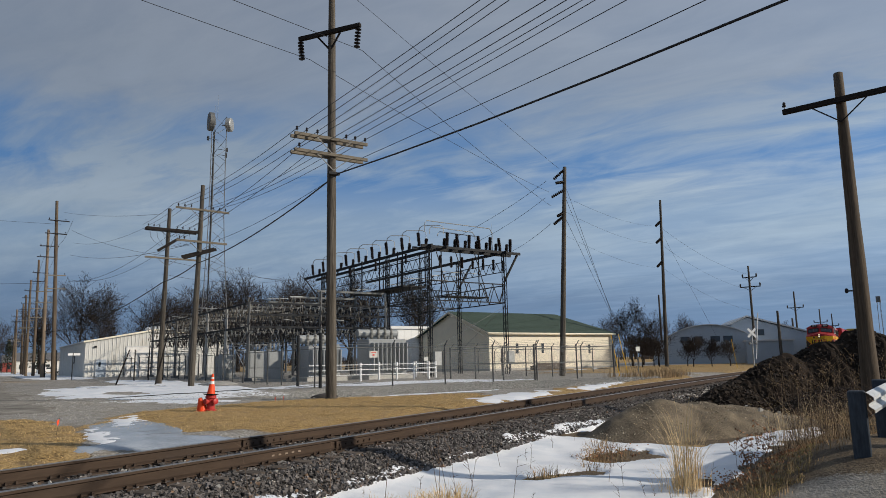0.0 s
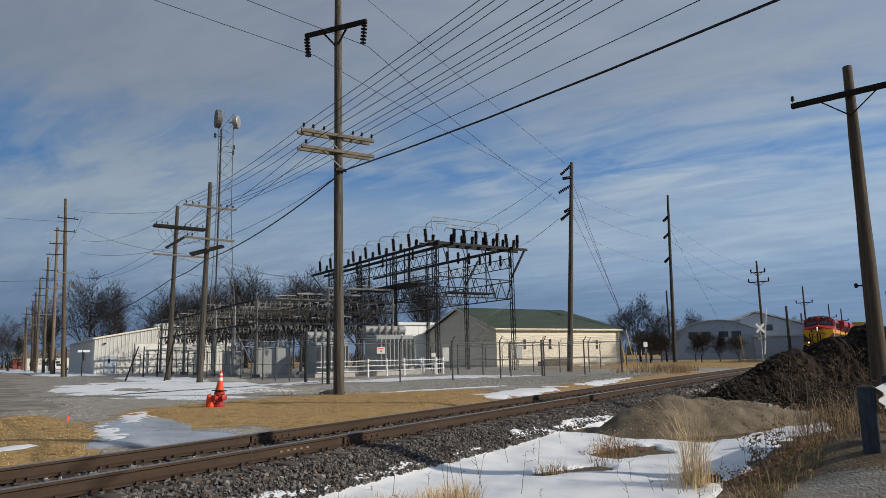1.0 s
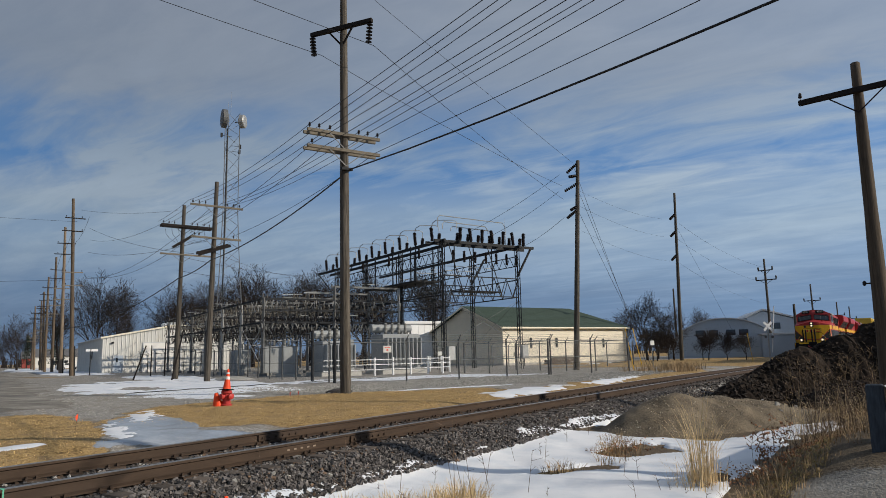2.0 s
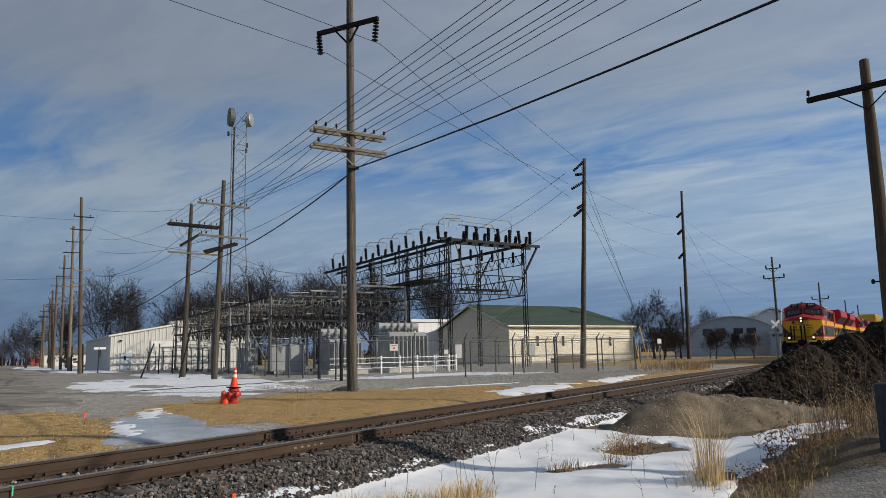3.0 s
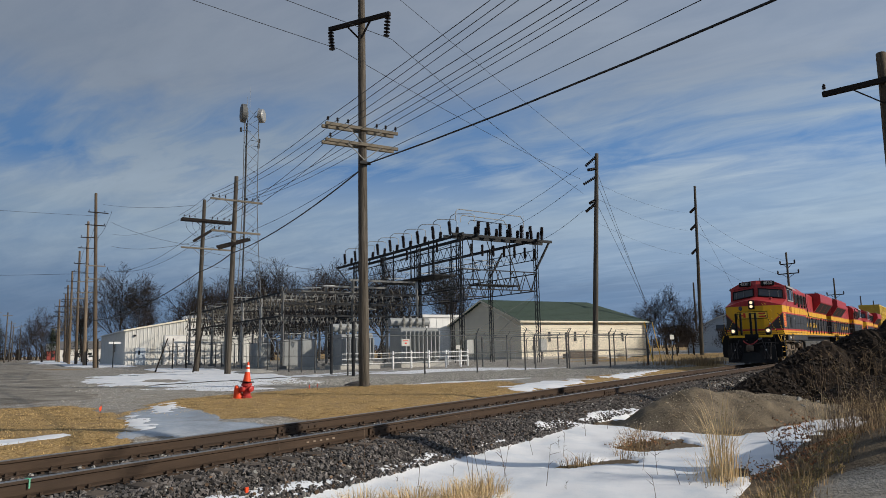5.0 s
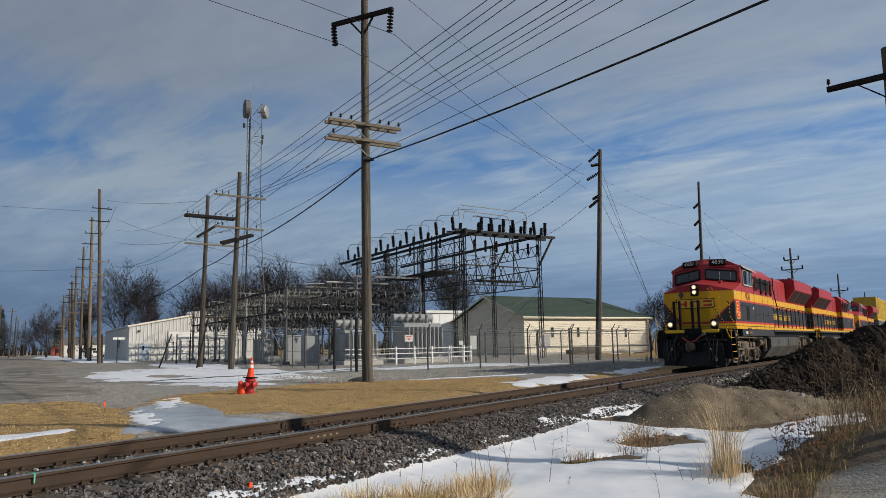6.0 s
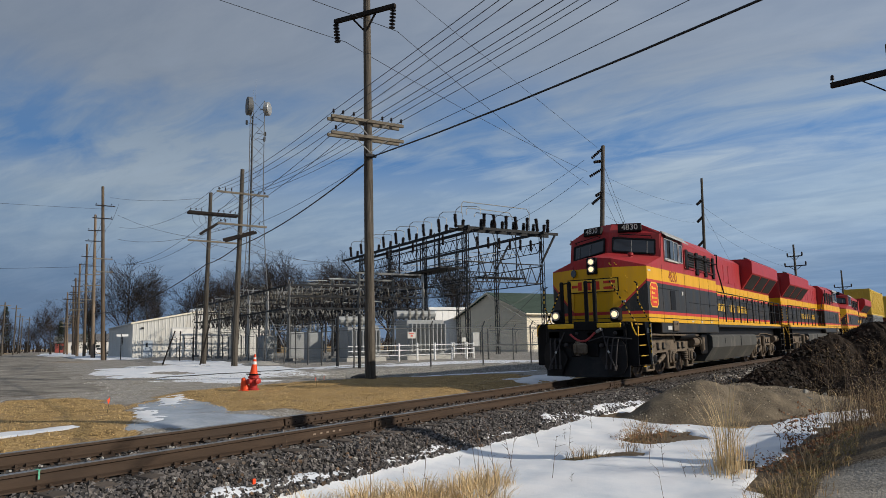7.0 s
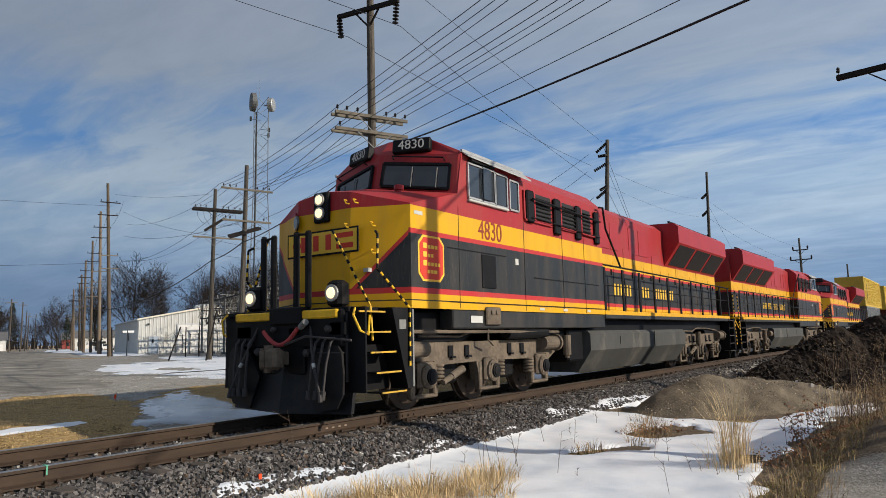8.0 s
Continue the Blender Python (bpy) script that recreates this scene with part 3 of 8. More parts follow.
def livery():
    """Red over yellow over dark grey, in level bands, with the yellow running down to a point on the nose."""
    mt = bpy.data.materials.new("locomotive_livery")
    mt.use_nodes = True
    nt = mt.node_tree
    b = nt.nodes["Principled BSDF"]
    tc = nt.nodes.new("ShaderNodeTexCoord")
    sep = nt.nodes.new("ShaderNodeSeparateXYZ")
    nt.links.new(tc.outputs["Object"], sep.inputs[0])
    x, y, z = sep.outputs
    front = math_node(nt, "LESS_THAN", x, 1.955)
    inward = math_node(nt, "MAXIMUM", math_node(nt, "SUBTRACT", 1.5, math_node(nt, "ABSOLUTE", y)), 0.0)
    zz = math_node(nt, "ADD", z, math_node(nt, "MULTIPLY", math_node(nt, "MULTIPLY", inward, front), 1.05))
    red, yellow, grey, black = (0.35, 0.022, 0.026), (0.70, 0.37, 0.004), (0.021, 0.023, 0.024), (0.015, 0.015, 0.015)
    fold = math_node(nt, "DIVIDE", zz, 5.0)
    col = ramp(nt, fold, [(0.0, grey), (2.79 / 5, (0.48, 0.03, 0.03)), (2.87 / 5, yellow), (3.24 / 5, red)], "CONSTANT")
    low = ramp(nt, math_node(nt, "DIVIDE", z, 5.0), [(0.0, grey), (1.62 / 5, yellow), (1.725 / 5, black), (1.74 / 5, yellow), (1.845 / 5, (0.48, 0.03, 0.03)), (1.945 / 5, grey)], "CONSTANT")
    top = math_node(nt, "GREATER_THAN", z, 1.945)
    # the upper red stays level on the nose
    high = math_node(nt, "GREATER_THAN", z, 3.24)
    flat = ramp(nt, math_node(nt, "DIVIDE", math_node(nt, "MINIMUM", zz, 3.239), 5.0), [(0.0, grey), (2.79 / 5, (0.48, 0.03, 0.03)), (2.87 / 5, yellow)], "CONSTANT")
    col = mix_color(nt, high, flat, red)
    col = mix_color(nt, top, low, col)
    n1 = node(nt, "ShaderNodeTexNoise", Scale=1.2, Detail=5.0, Roughness=0.6)
    n2 = node(nt, "ShaderNodeTexNoise", Scale=14.0, Detail=4.0, Roughness=0.7)
    mp = nt.nodes.new("ShaderNodeMapping")
    mp.inputs["Scale"].default_value = (2.2, 2.2, 0.35)
    nt.links.new(tc.outputs["Object"], mp.inputs[0])
    nt.links.new(mp.outputs[0], n1.inputs["Vector"])
    nt.links.new(mp.outputs[0], n2.inputs["Vector"])
    col = mix_color(nt, ramp(nt, n1.outputs[0], [(0.45, 0.0), (0.78, 0.24)]), col, (0.17, 0.13, 0.10))
    col = mix_color(nt, ramp(nt, n2.outputs[0], [(0.55, 0.0), (0.85, 0.28)]), col, (0.25, 0.20, 0.16))
    nt.links.new(col, b.inputs["Base Color"])
    nt.links.new(ramp(nt, n1.outputs[0], [(0.3, 0.38), (0.7, 0.58)]), b.inputs["Roughness"])
    b.inputs["Specular IOR Level"].default_value = 0.3
    bp = node(nt, "ShaderNodeBump", Strength=0.25, Distance=0.01)
    nt.links.new(n1.outputs[0], bp.inputs["Height"])
    nt.links.new(bp.outputs[0], b.inputs["Normal"])
    return mt


LIVERY = livery()
TRUCK = paint("dusty_truck", (0.135, 0.105, 0.076), 0.85, vary=0.5, scale=2.5, fine=18, bump=0.01, dirt=(0.05, 0.045, 0.04), dirt_amount=0.35)
TANK = paint("dusty_tank", (0.055, 0.055, 0.051), 0.7, vary=0.3, scale=1.2, fine=12, bump=0.004, stretch=(1, 1, 0.4), dirt=(0.22, 0.20, 0.17), dirt_amount=0.3)
PLOW = paint("worn_black_plow", (0.009, 0.009, 0.010), 0.45, spec=0.25, vary=0.4, scale=2, fine=25, bump=0.006, dirt=(0.035, 0.03, 0.026), dirt_amount=0.3)
WHEEL_STEEL = paint("wheel_steel", (0.075, 0.055, 0.042), 0.6, 0.5, vary=0.3, scale=4, fine=30, bump=0.002)
YELLOW = paint("safety_yellow", (0.80, 0.47, 0.02), 0.5, vary=0.2, scale=6, fine=30, bump=0.0, dirt=(0.2, 0.15, 0.08), dirt_amount=0.2)
STEP_YELLOW = paint("scuffed_step_yellow", (0.58, 0.34, 0.03), 0.6, vary=0.3, scale=9, fine=40, bump=0.0, dirt=(0.12, 0.09, 0.05), dirt_amount=0.45)
RED_PAINT = paint("hood_red", (0.35, 0.022, 0.026), 0.45, vary=0.15, scale=1.5, fine=20, bump=0.003, dirt=(0.16, 0.08, 0.07), dirt_amount=0.2)
SIGN_RED = paint("herald_red", (0.60, 0.045, 0.02), 0.5, vary=0.08, bump=0)
NUMBER_RED = paint("number_red", (0.26, 0.035, 0.02), 0.5, vary=0.1, bump=0)
SIGN_YELLOW = paint("herald_yellow", (0.85, 0.52, 0.05), 0.5, vary=0.08, bump=0)
GLASS = glass("dark_glass")
SILVER = paint("window_frame", (0.42, 0.42, 0.41), 0.45, 0.6, vary=0.15, bump=0)
LAMP_WARM = glow("headlight_glow", (1.0, 0.72, 0.42), 1.3)
WHITE = paint("white_decal", (0.52, 0.52, 0.49), 0.6, vary=0.1, bump=0)
NOTICE_GREY = paint("scuffed_grey_plate", (0.20, 0.20, 0.19), 0.6, vary=0.25, scale=8, fine=40, bump=0)
AWNING = paint("pale_cab_edge", (0.36, 0.37, 0.37), 0.55, 0.2, vary=0.2, scale=3, fine=30, bump=0)
GRILLE = paint("dark_grille", (0.016, 0.016, 0.018), 0.7, vary=0.3, scale=6, fine=40, bump=0.004)
ROPE = paint("grey_hose", (0.05, 0.045, 0.045), 0.7, vary=0.3, bump=0)
HOSE_RED = paint("red_air_hose", (0.42, 0.06, 0.06), 0.6, vary=0.2, bump=0)


def lettering(text, size, material, parent, m, label):
    cu = bpy.data.curves.new("lettering", "FONT")
    cu.body, cu.size, cu.extrude, cu.align_x, cu.align_y = text, size, 0.004, "CENTER", "CENTER"
    tmp = new("lettering", cu)
    bpy.context.view_layer.update()
    me = bpy.data.meshes.new_from_object(tmp.evaluated_get(bpy.context.evaluated_depsgraph_get()))
    bpy.data.objects.remove(tmp)
    me.materials.clear()
    me.materials.append(material)
    ob = new("lettering", me)
    ob.parent, ob.matrix_basis = parent, m
    return tagged(ob, label)


NEAR_SIDE = Matrix(((1, 0, 0, 0), (0, 0, -1, 0), (0, 1, 0, 0), (0, 0, 0, 1)))       # letters that face -y


def truck(parent, x0):
    """A three-axle truck whose first axle stands at x0."""
    base = part("truck", Shape().box(x0 + 0.3, x0 + 3.7, -0.75, 0.75, 0.62, 0.95, 0.05).box(x0 + 1.2, x0 + 2.8, -1.1, 1.1, 0.85, 1.25, 0.05), TRUCK, parent, "dusty grey three-axle truck")
    for s in (-1, 1):
        y0, y1 = sorted((s * 1.02, s * 1.20))
        frame_shape = Shape()
        top = [(-0.75, 0.98), (-0.2, 1.08), (1.2, 1.10), (1.45, 1.22), (2.55, 1.22), (2.8, 1.10), (4.2, 1.08), (4.75, 0.98), (4.75, 0.80), (4.35, 0.62), (4.30, 0.40), (3.72, 0.40), (3.62, 0.70), (2.42, 0.72), (2.32, 0.38),
               (1.68, 0.38), (1.58, 0.72), (0.38, 0.70), (0.28, 0.40), (-0.30, 0.40), (-0.35, 0.62), (-0.75, 0.80)]
        frame_shape.prism([(x0 + u, v) for u, v in top], "y", y0, y1)
        part("side_frame", frame_shape, TRUCK, base)
        out = s * 1.20
        for k in range(3):
            ax = x0 + 2.0 * k
            part("axle_box", Shape().box(ax - 0.24, ax + 0.24, min(out, out + s * 0.08), max(out, out + s * 0.08), 0.36, 0.78, 0.04).turned([(0.20, 0), (0.20, 0.06), (0.16, 0.09), (0.09, 0.10)], (ax, out + s * 0.06, 0.54), (0, s, 0), 14), TRUCK, base)
            for dx in (0.42,) if k < 2 else (-0.42,):
                coil = Shape()
                for c in range(5):
                    coil.turned([(0.085, 0), (0.115, 0.018), (0.115, 0.040), (0.085, 0.058)], (ax + dx, out - s * 0.03, 0.42 + 0.062 * c), (0, 0, 1), 12)
                part("spring", coil, TRUCK, base, smooth=True)
        part("brake_cylinder", Shape().cyl((x0 - 0.55, out + s * 0.10, 0.98), (x0 - 0.10, out + s * 0.10, 0.98), 0.13, n=14).cyl((x0 - 0.62, out + s * 0.10, 0.98), (x0 - 0.55, out + s * 0.10, 0.98), 0.16, n=14), TRUCK, base)
        part("brake_cylinder", Shape().cyl((x0 + 3.95, out + s * 0.10, 1.0), (x0 + 4.55, out + s * 0.10, 1.0), 0.14, n=14).cyl((x0 + 4.55, out + s * 0.10, 1.0), (x0 + 4.62, out + s * 0.10, 1.0), 0.18, n=14), TRUCK, base)
        for k in range(3):
            ax = x0 + 2.0 * k
            part("hub_cap", Shape().turned([(0.13, 0), (0.13, 0.03), (0.10, 0.035), (0.10, 0.05), (0.03, 0.06)], (ax, out + s * 0.15, 0.54), (0, s, 0), 14), BLACK, base)
            for a in range(4):
                t = math.pi / 4 + a * math.pi / 2
                part("hub_bolt", Shape().cyl((ax + 0.165 * math.cos(t), out + s * 0.12, 0.54 + 0.165 * math.sin(t)), (ax + 0.165 * math.cos(t), out + s * 0.15, 0.54 + 0.165 * math.sin(t)), 0.022, n=6), TRUCK, base)
            part("pedestal", Shape().box(ax - 0.36, ax - 0.25, *sorted((out - s * 0.10, out + s * 0.02)), 0.22, 0.72, 0.02).box(ax + 0.25, ax + 0.36, *sorted((out - s * 0.10, out + s * 0.02)), 0.22, 0.72, 0.02).box(ax - 0.36, ax + 0.36, *sorted((out - s * 0.10, out + s * 0.02)), 0.19, 0.25, 0.02), TRUCK, base)
        for bx in (1.0, 3.0):
            part("brake_shoe", Shape().box(x0 + bx - 0.32, x0 + bx + 0.32, *sorted((s * 0.72, s * 0.98)), 0.35, 0.8, 0.05), BLACK, base)
        part("sand_pipe", Shape().tube([(x0 - 0.5, out, 1.2), (x0 - 0.6, out - s * 0.2, 0.6), (x0 - 0.42, s * 0.76, 0.12)], 0.025), TRUCK, base)
        part("brake_rod", Shape().tube([(x0 - 0.2, out + s * 0.05, 1.19), (x0 + 1.0, out + s * 0.05, 1.17), (x0 + 1.4, out + s * 0.06, 1.27), (x0 + 2.6, out + s * 0.06, 1.27), (x0 + 4.2, out + s * 0.05, 1.18)], 0.022), TRUCK, base)
        for bx in (0.75, 1.25, 2.75, 3.25):
            part("bracket", Shape().box(x0 + bx - 0.07, x0 + bx + 0.07, min(out, out + s * 0.03), max(out, out + s * 0.03), 0.82, 1.02, 0.01).box(x0 + bx - 0.02, x0 + bx + 0.1, min(out, out + s * 0.06), max(out, out + s * 0.06), 0.80, 0.84), BLACK, base)
        part("shock_absorber", Shape().cyl((x0 + 0.35, out + s * 0.12, 0.42), (x0 + 0.95, out + s * 0.12, 0.62), 0.05, n=10).cyl((x0 + 0.6, out + s * 0.12, 0.505), (x0 + 0.95, out + s * 0.12, 0.62), 0.065, n=10), TRUCK, base)
    return base


def wheelset(parent, x):
    w = Shape()
    for s in (-1, 1):
        w.turned([(0.56, 0.0), (0.56, 0.03), (0.535, 0.04), (0.53, 0.14), (0.44, 0.14), (0.42, 0.10), (0.18, 0.11), (0.16, 0.16), (0.05, 0.16)], (0, s * 0.685, 0), (0, s, 0), 28)
        for k in range(6):
            t = k * math.pi / 3
            w.cyl((0.3 * math.cos(t), s * 0.78, 0.3 * math.sin(t)), (0.3 * math.cos(t), s * 0.80, 0.3 * math.sin(t)), 0.05, n=8)
    w.cyl((0, -0.7, 0), (0, 0.7, 0), 0.09, n=12)
    return part("wheelset", w, WHEEL_STEEL, parent, "worn steel wheels on an axle", m=pose(x, 0, 0.535))


def mirrored(s, pts, faces):
    """Adds faces and their mirror image across y = 0."""
    s.add(pts, faces)
    s.add([(x, -y, z) for x, y, z in pts], [tuple(reversed(f)) for f in faces])


def striped_rail(loco, p, q, k):
    """A yellow rod with black bands round it."""
    rod = part("grab_rail", Shape().cyl(p, q, 0.018, n=6), YELLOW, loco, "yellow and black striped grab rail")
    for i in range(0, k, 2):
        part("stripe", Shape().cyl(p.lerp(q, i / k), p.lerp(q, (i + 1) / k), 0.0205, n=6), BLACK, rod)


def locomotive(label):
    loco = thing("locomotive", label, "locomotive", group="train units")
    # underframe and decks
    part("underframe", Shape().box(0.75, 22.65, -1.2, 1.2, 1.05, 1.60, 0.03), BLACK, loco)
    for s in (-1, 1):
        part("side_sill", Shape().box(3.1, 9.6, min(s * 1.2, s * 1.495), max(s * 1.2, s * 1.495), 1.30, 1.62, 0.02), LIVERY, loco)
        part("side_sill", Shape().box(9.604, 22.0, min(s * 1.05, s * 1.52), max(s * 1.05, s * 1.52), 1.52, 1.72, 0.015), LIVERY, loco, "yellow walkway edge")
    for x0, x1 in ((0.82, 1.96), (21.8, 22.8)):
        part("end_deck", Shape().box(x0, x1, -1.26, 1.26, 1.55, 1.63, 0.01), BLACK, loco)
    # body: nose, cab and the full-width part behind it
    nose = Shape()
    mirrored(nose, [(1.55, 0, 1.62), (1.55, -0.60, 1.62), (1.97, -1.5, 1.62), (1.59, 0, 3.58), (1.59, -0.60, 3.50), (1.97, -1.5, 3.26), (3.30, -1.5, 1.62), (3.30, -1.5, 3.62), (2.86, 0, 3.84), (3.30, -1.42, 3.64)],
             [(0, 1, 4, 3), (1, 2, 5, 4), (2, 6, 7, 5), (3, 4, 8), (4, 5, 9, 8), (5, 7, 9)])
    part("nose", nose, LIVERY, loco, "nose with yellow point between dark grey flanks")
    cab = Shape()
    mirrored(cab, [(2.86, 0, 3.80), (3.30, -1.46, 3.60), (3.02, 0, 4.50), (3.42, -1.46, 4.36), (3.30, 0, 4.80), (3.40, -0.80, 4.76), (3.46, -1.5, 4.40), (5.60, -1.5, 4.38), (5.60, -0.85, 4.70), (5.60, 0, 4.72), (3.30, -1.5, 1.62), (5.60, -1.5, 1.62), (3.30, -1.5, 3.6), (5.6, 0, 1.62)],
             [(0, 1, 3, 2), (2, 3, 6, 5, 4), (1, 12, 6, 3), (4, 5, 8, 9), (5, 6, 7, 8), (10, 11, 7, 6, 12), (7, 11, 13, 9, 8)])
    part("cab", cab, LIVERY, loco, "red cab with a many-sided roof")
    for s in (-1, 1):
        part("roof_trim", Shape().bar((3.44, s * 1.515, 4.41), (5.62, s * 1.515, 4.39), 0.04, 0.05), SILVER, loco, "pale edge strip along the cab roof")
    aux = Shape().prism([(-1.498, 1.62), (1.498, 1.62), (1.498, 4.24), (1.15, 4.55), (-1.15, 4.55), (-1.498, 4.24)], "x", 5.604, 9.6)
    part("equipment_bay", aux, LIVERY, loco)
    hood = Shape().prism([(-1.08, 1.62), (1.08, 1.62), (1.08, 4.36), (0.86, 4.55), (-0.86, 4.55), (-1.08, 4.36)], "x", 9.604, 21.85)
    part("hood", hood, LIVERY, loco)
    # radiator wings
    wing = Shape()
    for s in (-1, 1):
        wing.prism([(s * 1.084, 3.26), (s * 1.60, 3.98), (s * 1.60, 4.50), (s * 1.45, 4.62), (s * 0.3, 4.66), (s * 0.3, 4.554), (s * 0.863, 4.554), (s * 1.084, 4.364)], "x", 15.7, 21.7)
    part("radiator_housing", wing, RED_PAINT, loco, "flared red radiator housing")
    for s in (-1, 1):
        g = Shape()
        a, b2 = Vector((0, s * 1.13, 3.325)), Vector((0, s * 1.56, 3.925))
        nrm = Vector((0, s * (b2.z - a.z), -abs(b2.y - a.y))).normalized() * 0.012
        for k in range(3):
            x0, x1 = 15.95 + k * 1.92, 17.65 + k * 1.92
            g.add([(x0, *(a + nrm)[1:]), (x1, *(a + nrm)[1:]), (x1, *(b2 + nrm)[1:]), (x0, *(b2 + nrm)[1:]), (x0, *a[1:]), (x1, *a[1:]), (x1, *b2[1:]), (x0, *b2[1:])], [(0, 1, 2, 3), (7, 6, 5, 4), (0, 4, 5, 1), (2, 6, 7, 3), (1, 5, 6, 2), (3, 7, 4, 0)])
        part("radiator_grille", g, GRILLE, loco, "black slanted radiator grille")
    part("roof_rail", Shape().bar((15.7, -1.3, 4.67), (21.7, -1.3, 4.67), 0.05, 0.06).bar((15.7, 1.3, 4.67), (21.7, 1.3, 4.67), 0.05, 0.06), BLACK, loco)
    part("exhaust_stack", Shape().box(12.4, 13.4, -0.35, 0.35, 4.554, 4.71, 0.04), BLACK, loco)
    for hx in (10.3, 11.1, 11.9):
        part("roof_hatch", Shape().box(hx - 0.32, hx + 0.32, -0.7, 0.7, 4.554, 4.60, 0.02), RED_PAINT, loco)
    # windshields, in dark panes with frames
    for s in (-1, 1):
        b0, b1, t1, t0 = Vector((2.90, s * 0.13, 3.87)), Vector((3.285, s * 1.33, 3.71)), Vector((3.36, s * 1.33, 4.16)), Vector((3.0, s * 0.13, 4.30))
        n = (b1 - b0).cross(t0 - b0).normalized()
        n = n if n.x < 0 else -n
        pane = Shape()
        q = [p + n * 0.02 for p in (b0, b1, t1, t0)] + [p - n * 0.02 for p in (b0, b1, t1, t0)]
        pane.add(q, [(0, 1, 2, 3), (7, 6, 5, 4), (0, 4, 5, 1), (1, 5, 6, 2), (2, 6, 7, 3), (3, 7, 4, 0)])
        w = part("windshield", pane, GLASS, loco, "dark windshield pane")
        fr = Shape()
        for p, r in ((b0, b1), (b1, t1), (t1, t0), (t0, b0)):
            fr.bar(p + n * 0.025, r + n * 0.025, 0.05, 0.04, n)
        part("window_frame", fr, BLACK, w)
        for f0 in (0.45, 0.82):
            foot, tip = b0.lerp(b1, f0) + n * 0.05, t0.lerp(t1, f0) * 0.85 + b0.lerp(b1, f0) * 0.15 + n * 0.05
            part("wiper", Shape().tube([foot, tip], 0.011, 5), NOTICE_GREY, w, "pale wiper blade")
        part("wiper_arm", Shape().tube([b0.lerp(b1, 0.1) + n * 0.08 - Vector((0, 0, 0.03)), b0.lerp(b1, 0.9) + n * 0.10 - Vector((0, 0, 0.02))], 0.012, 5), BLACK, w)
        part("grab_rod", Shape().tube([t0.lerp(t1, 0.15) + n * 0.02 + Vector((0, 0, 0.08)), t0.lerp(t1, 0.15) + n * 0.11 + Vector((0, 0, 0.10)), t0.lerp(t1, 0.92) + n * 0.11 + Vector((0, 0, 0.09)), t0.lerp(t1, 0.92) + n * 0.02 + Vector((0, 0, 0.07))], 0.014, 5), BLACK, loco)
    # number boards on the cab brow
    for s in (-1, 1):
        c = Vector((3.175, s * 0.62, 4.60))
        face = Vector((-1.0, s * 0.34, 0.18)).normalized()
        side = Vector((0, 0, 1)).cross(face).normalized()
        up = face.cross(side)
        m = Matrix.Translation(c) @ Matrix((side, up, face)).transposed().to_4x4()
        nb = part("number_board", Shape().box(-0.36, 0.36, -0.13, 0.13, -0.10, 0.04, 0.02, m), BLACK, loco, "black number board with pale digits")
        lettering("4830", 0.25, WHITE, nb, m @ pose(0, 0, 0.042), "pale digits 4830")
    # cab side windows
    for s in (-1, 1):
        y0 = s * 1.5
        for x0, x1, z0, z1 in ((3.62, 4.08, 3.60, 4.22), (4.10, 4.52, 3.60, 4.22), (4.54, 4.98, 3.58, 4.20), (5.08, 5.42, 3.58, 4.16)):
            w = part("side_window", Shape().box(x0 + 0.03, x1 - 0.03, min(y0, y0 + s * 0.02), max(y0, y0 + s * 0.02), z0 + 0.03, z1 - 0.03), GLASS, loco, "dark sliding cab window")
            f = Shape()
            for p, r in (((x0, z0), (x1, z0)), ((x1, z0), (x1, z1)), ((x1, z1), (x0, z1)), ((x0, z1), (x0, z0))):
                f.bar((p[0], y0 + s * 0.02, p[1]), (r[0], y0 + s * 0.02, r[1]), 0.035, 0.035, (0, 1, 0))
            part("window_frame", f, SILVER, w, "pale metal window frame")
        part("arm_rest", Shape().box(3.6, 5.0, min(y0, y0 + s * 0.06), max(y0, y0 + s * 0.06), 3.53, 3.57, 0.01), WHITE, loco)
        part("awning", Shape().add([(3.46, y0 - s * 0.02, 4.43), (5.66, y0 - s * 0.02, 4.41), (5.72, y0 + s * 0.17, 4.24), (3.52, y0 + s * 0.10, 4.33), (3.46, y0 - s * 0.02, 4.405), (5.66, y0 - s * 0.02, 4.385), (5.72, y0 + s * 0.17, 4.215), (3.52, y0 + s * 0.10, 4.305)],
             [(0, 1, 2, 3), (7, 6, 5, 4), (0, 4, 5, 1), (1, 5, 6, 2), (2, 6, 7, 3), (3, 7, 4, 0)]), AWNING, loco, "pale grey sloping awning over the side windows")
        part("rain_gutter", Shape().bar((3.66, y0 + s * 0.04, 4.27), (4.45, y0 + s * 0.04, 4.265), 0.09, 0.03), BLACK, loco, "black track over the sliding window")
        # an open sash standing out from the cab
        part("open_sash", Shape().box(4.06, 4.34, *sorted((y0 + s * 0.05, y0 + s * 0.075)), 3.62, 4.20, 0.008), GLASS, loco, "dark sash slid half open")
        # rods along the vent strips, and a pipe sloping down behind them
        part("grab_rod", Shape().tube([(5.85, y0 + s * 0.12, 3.90), (9.28, y0 + s * 0.12, 3.84)], 0.022, 6), BLACK, loco, "long black grab rod")
        part("grab_rod", Shape().tube([(5.85, y0 + s * 0.10, 3.52), (9.28, y0 + s * 0.10, 3.46)], 0.012, 6), BLACK, loco)
        part("bent_pipe", Shape().tube([(9.30, y0 + s * 0.10, 4.20), (9.48, y0 + s * 0.12, 4.22), (9.85, y0 + s * 0.02, 3.75), (10.9, s * 1.46, 2.85)], 0.026, 6), BLACK, loco, "black pipe sloping to the walkway rail")
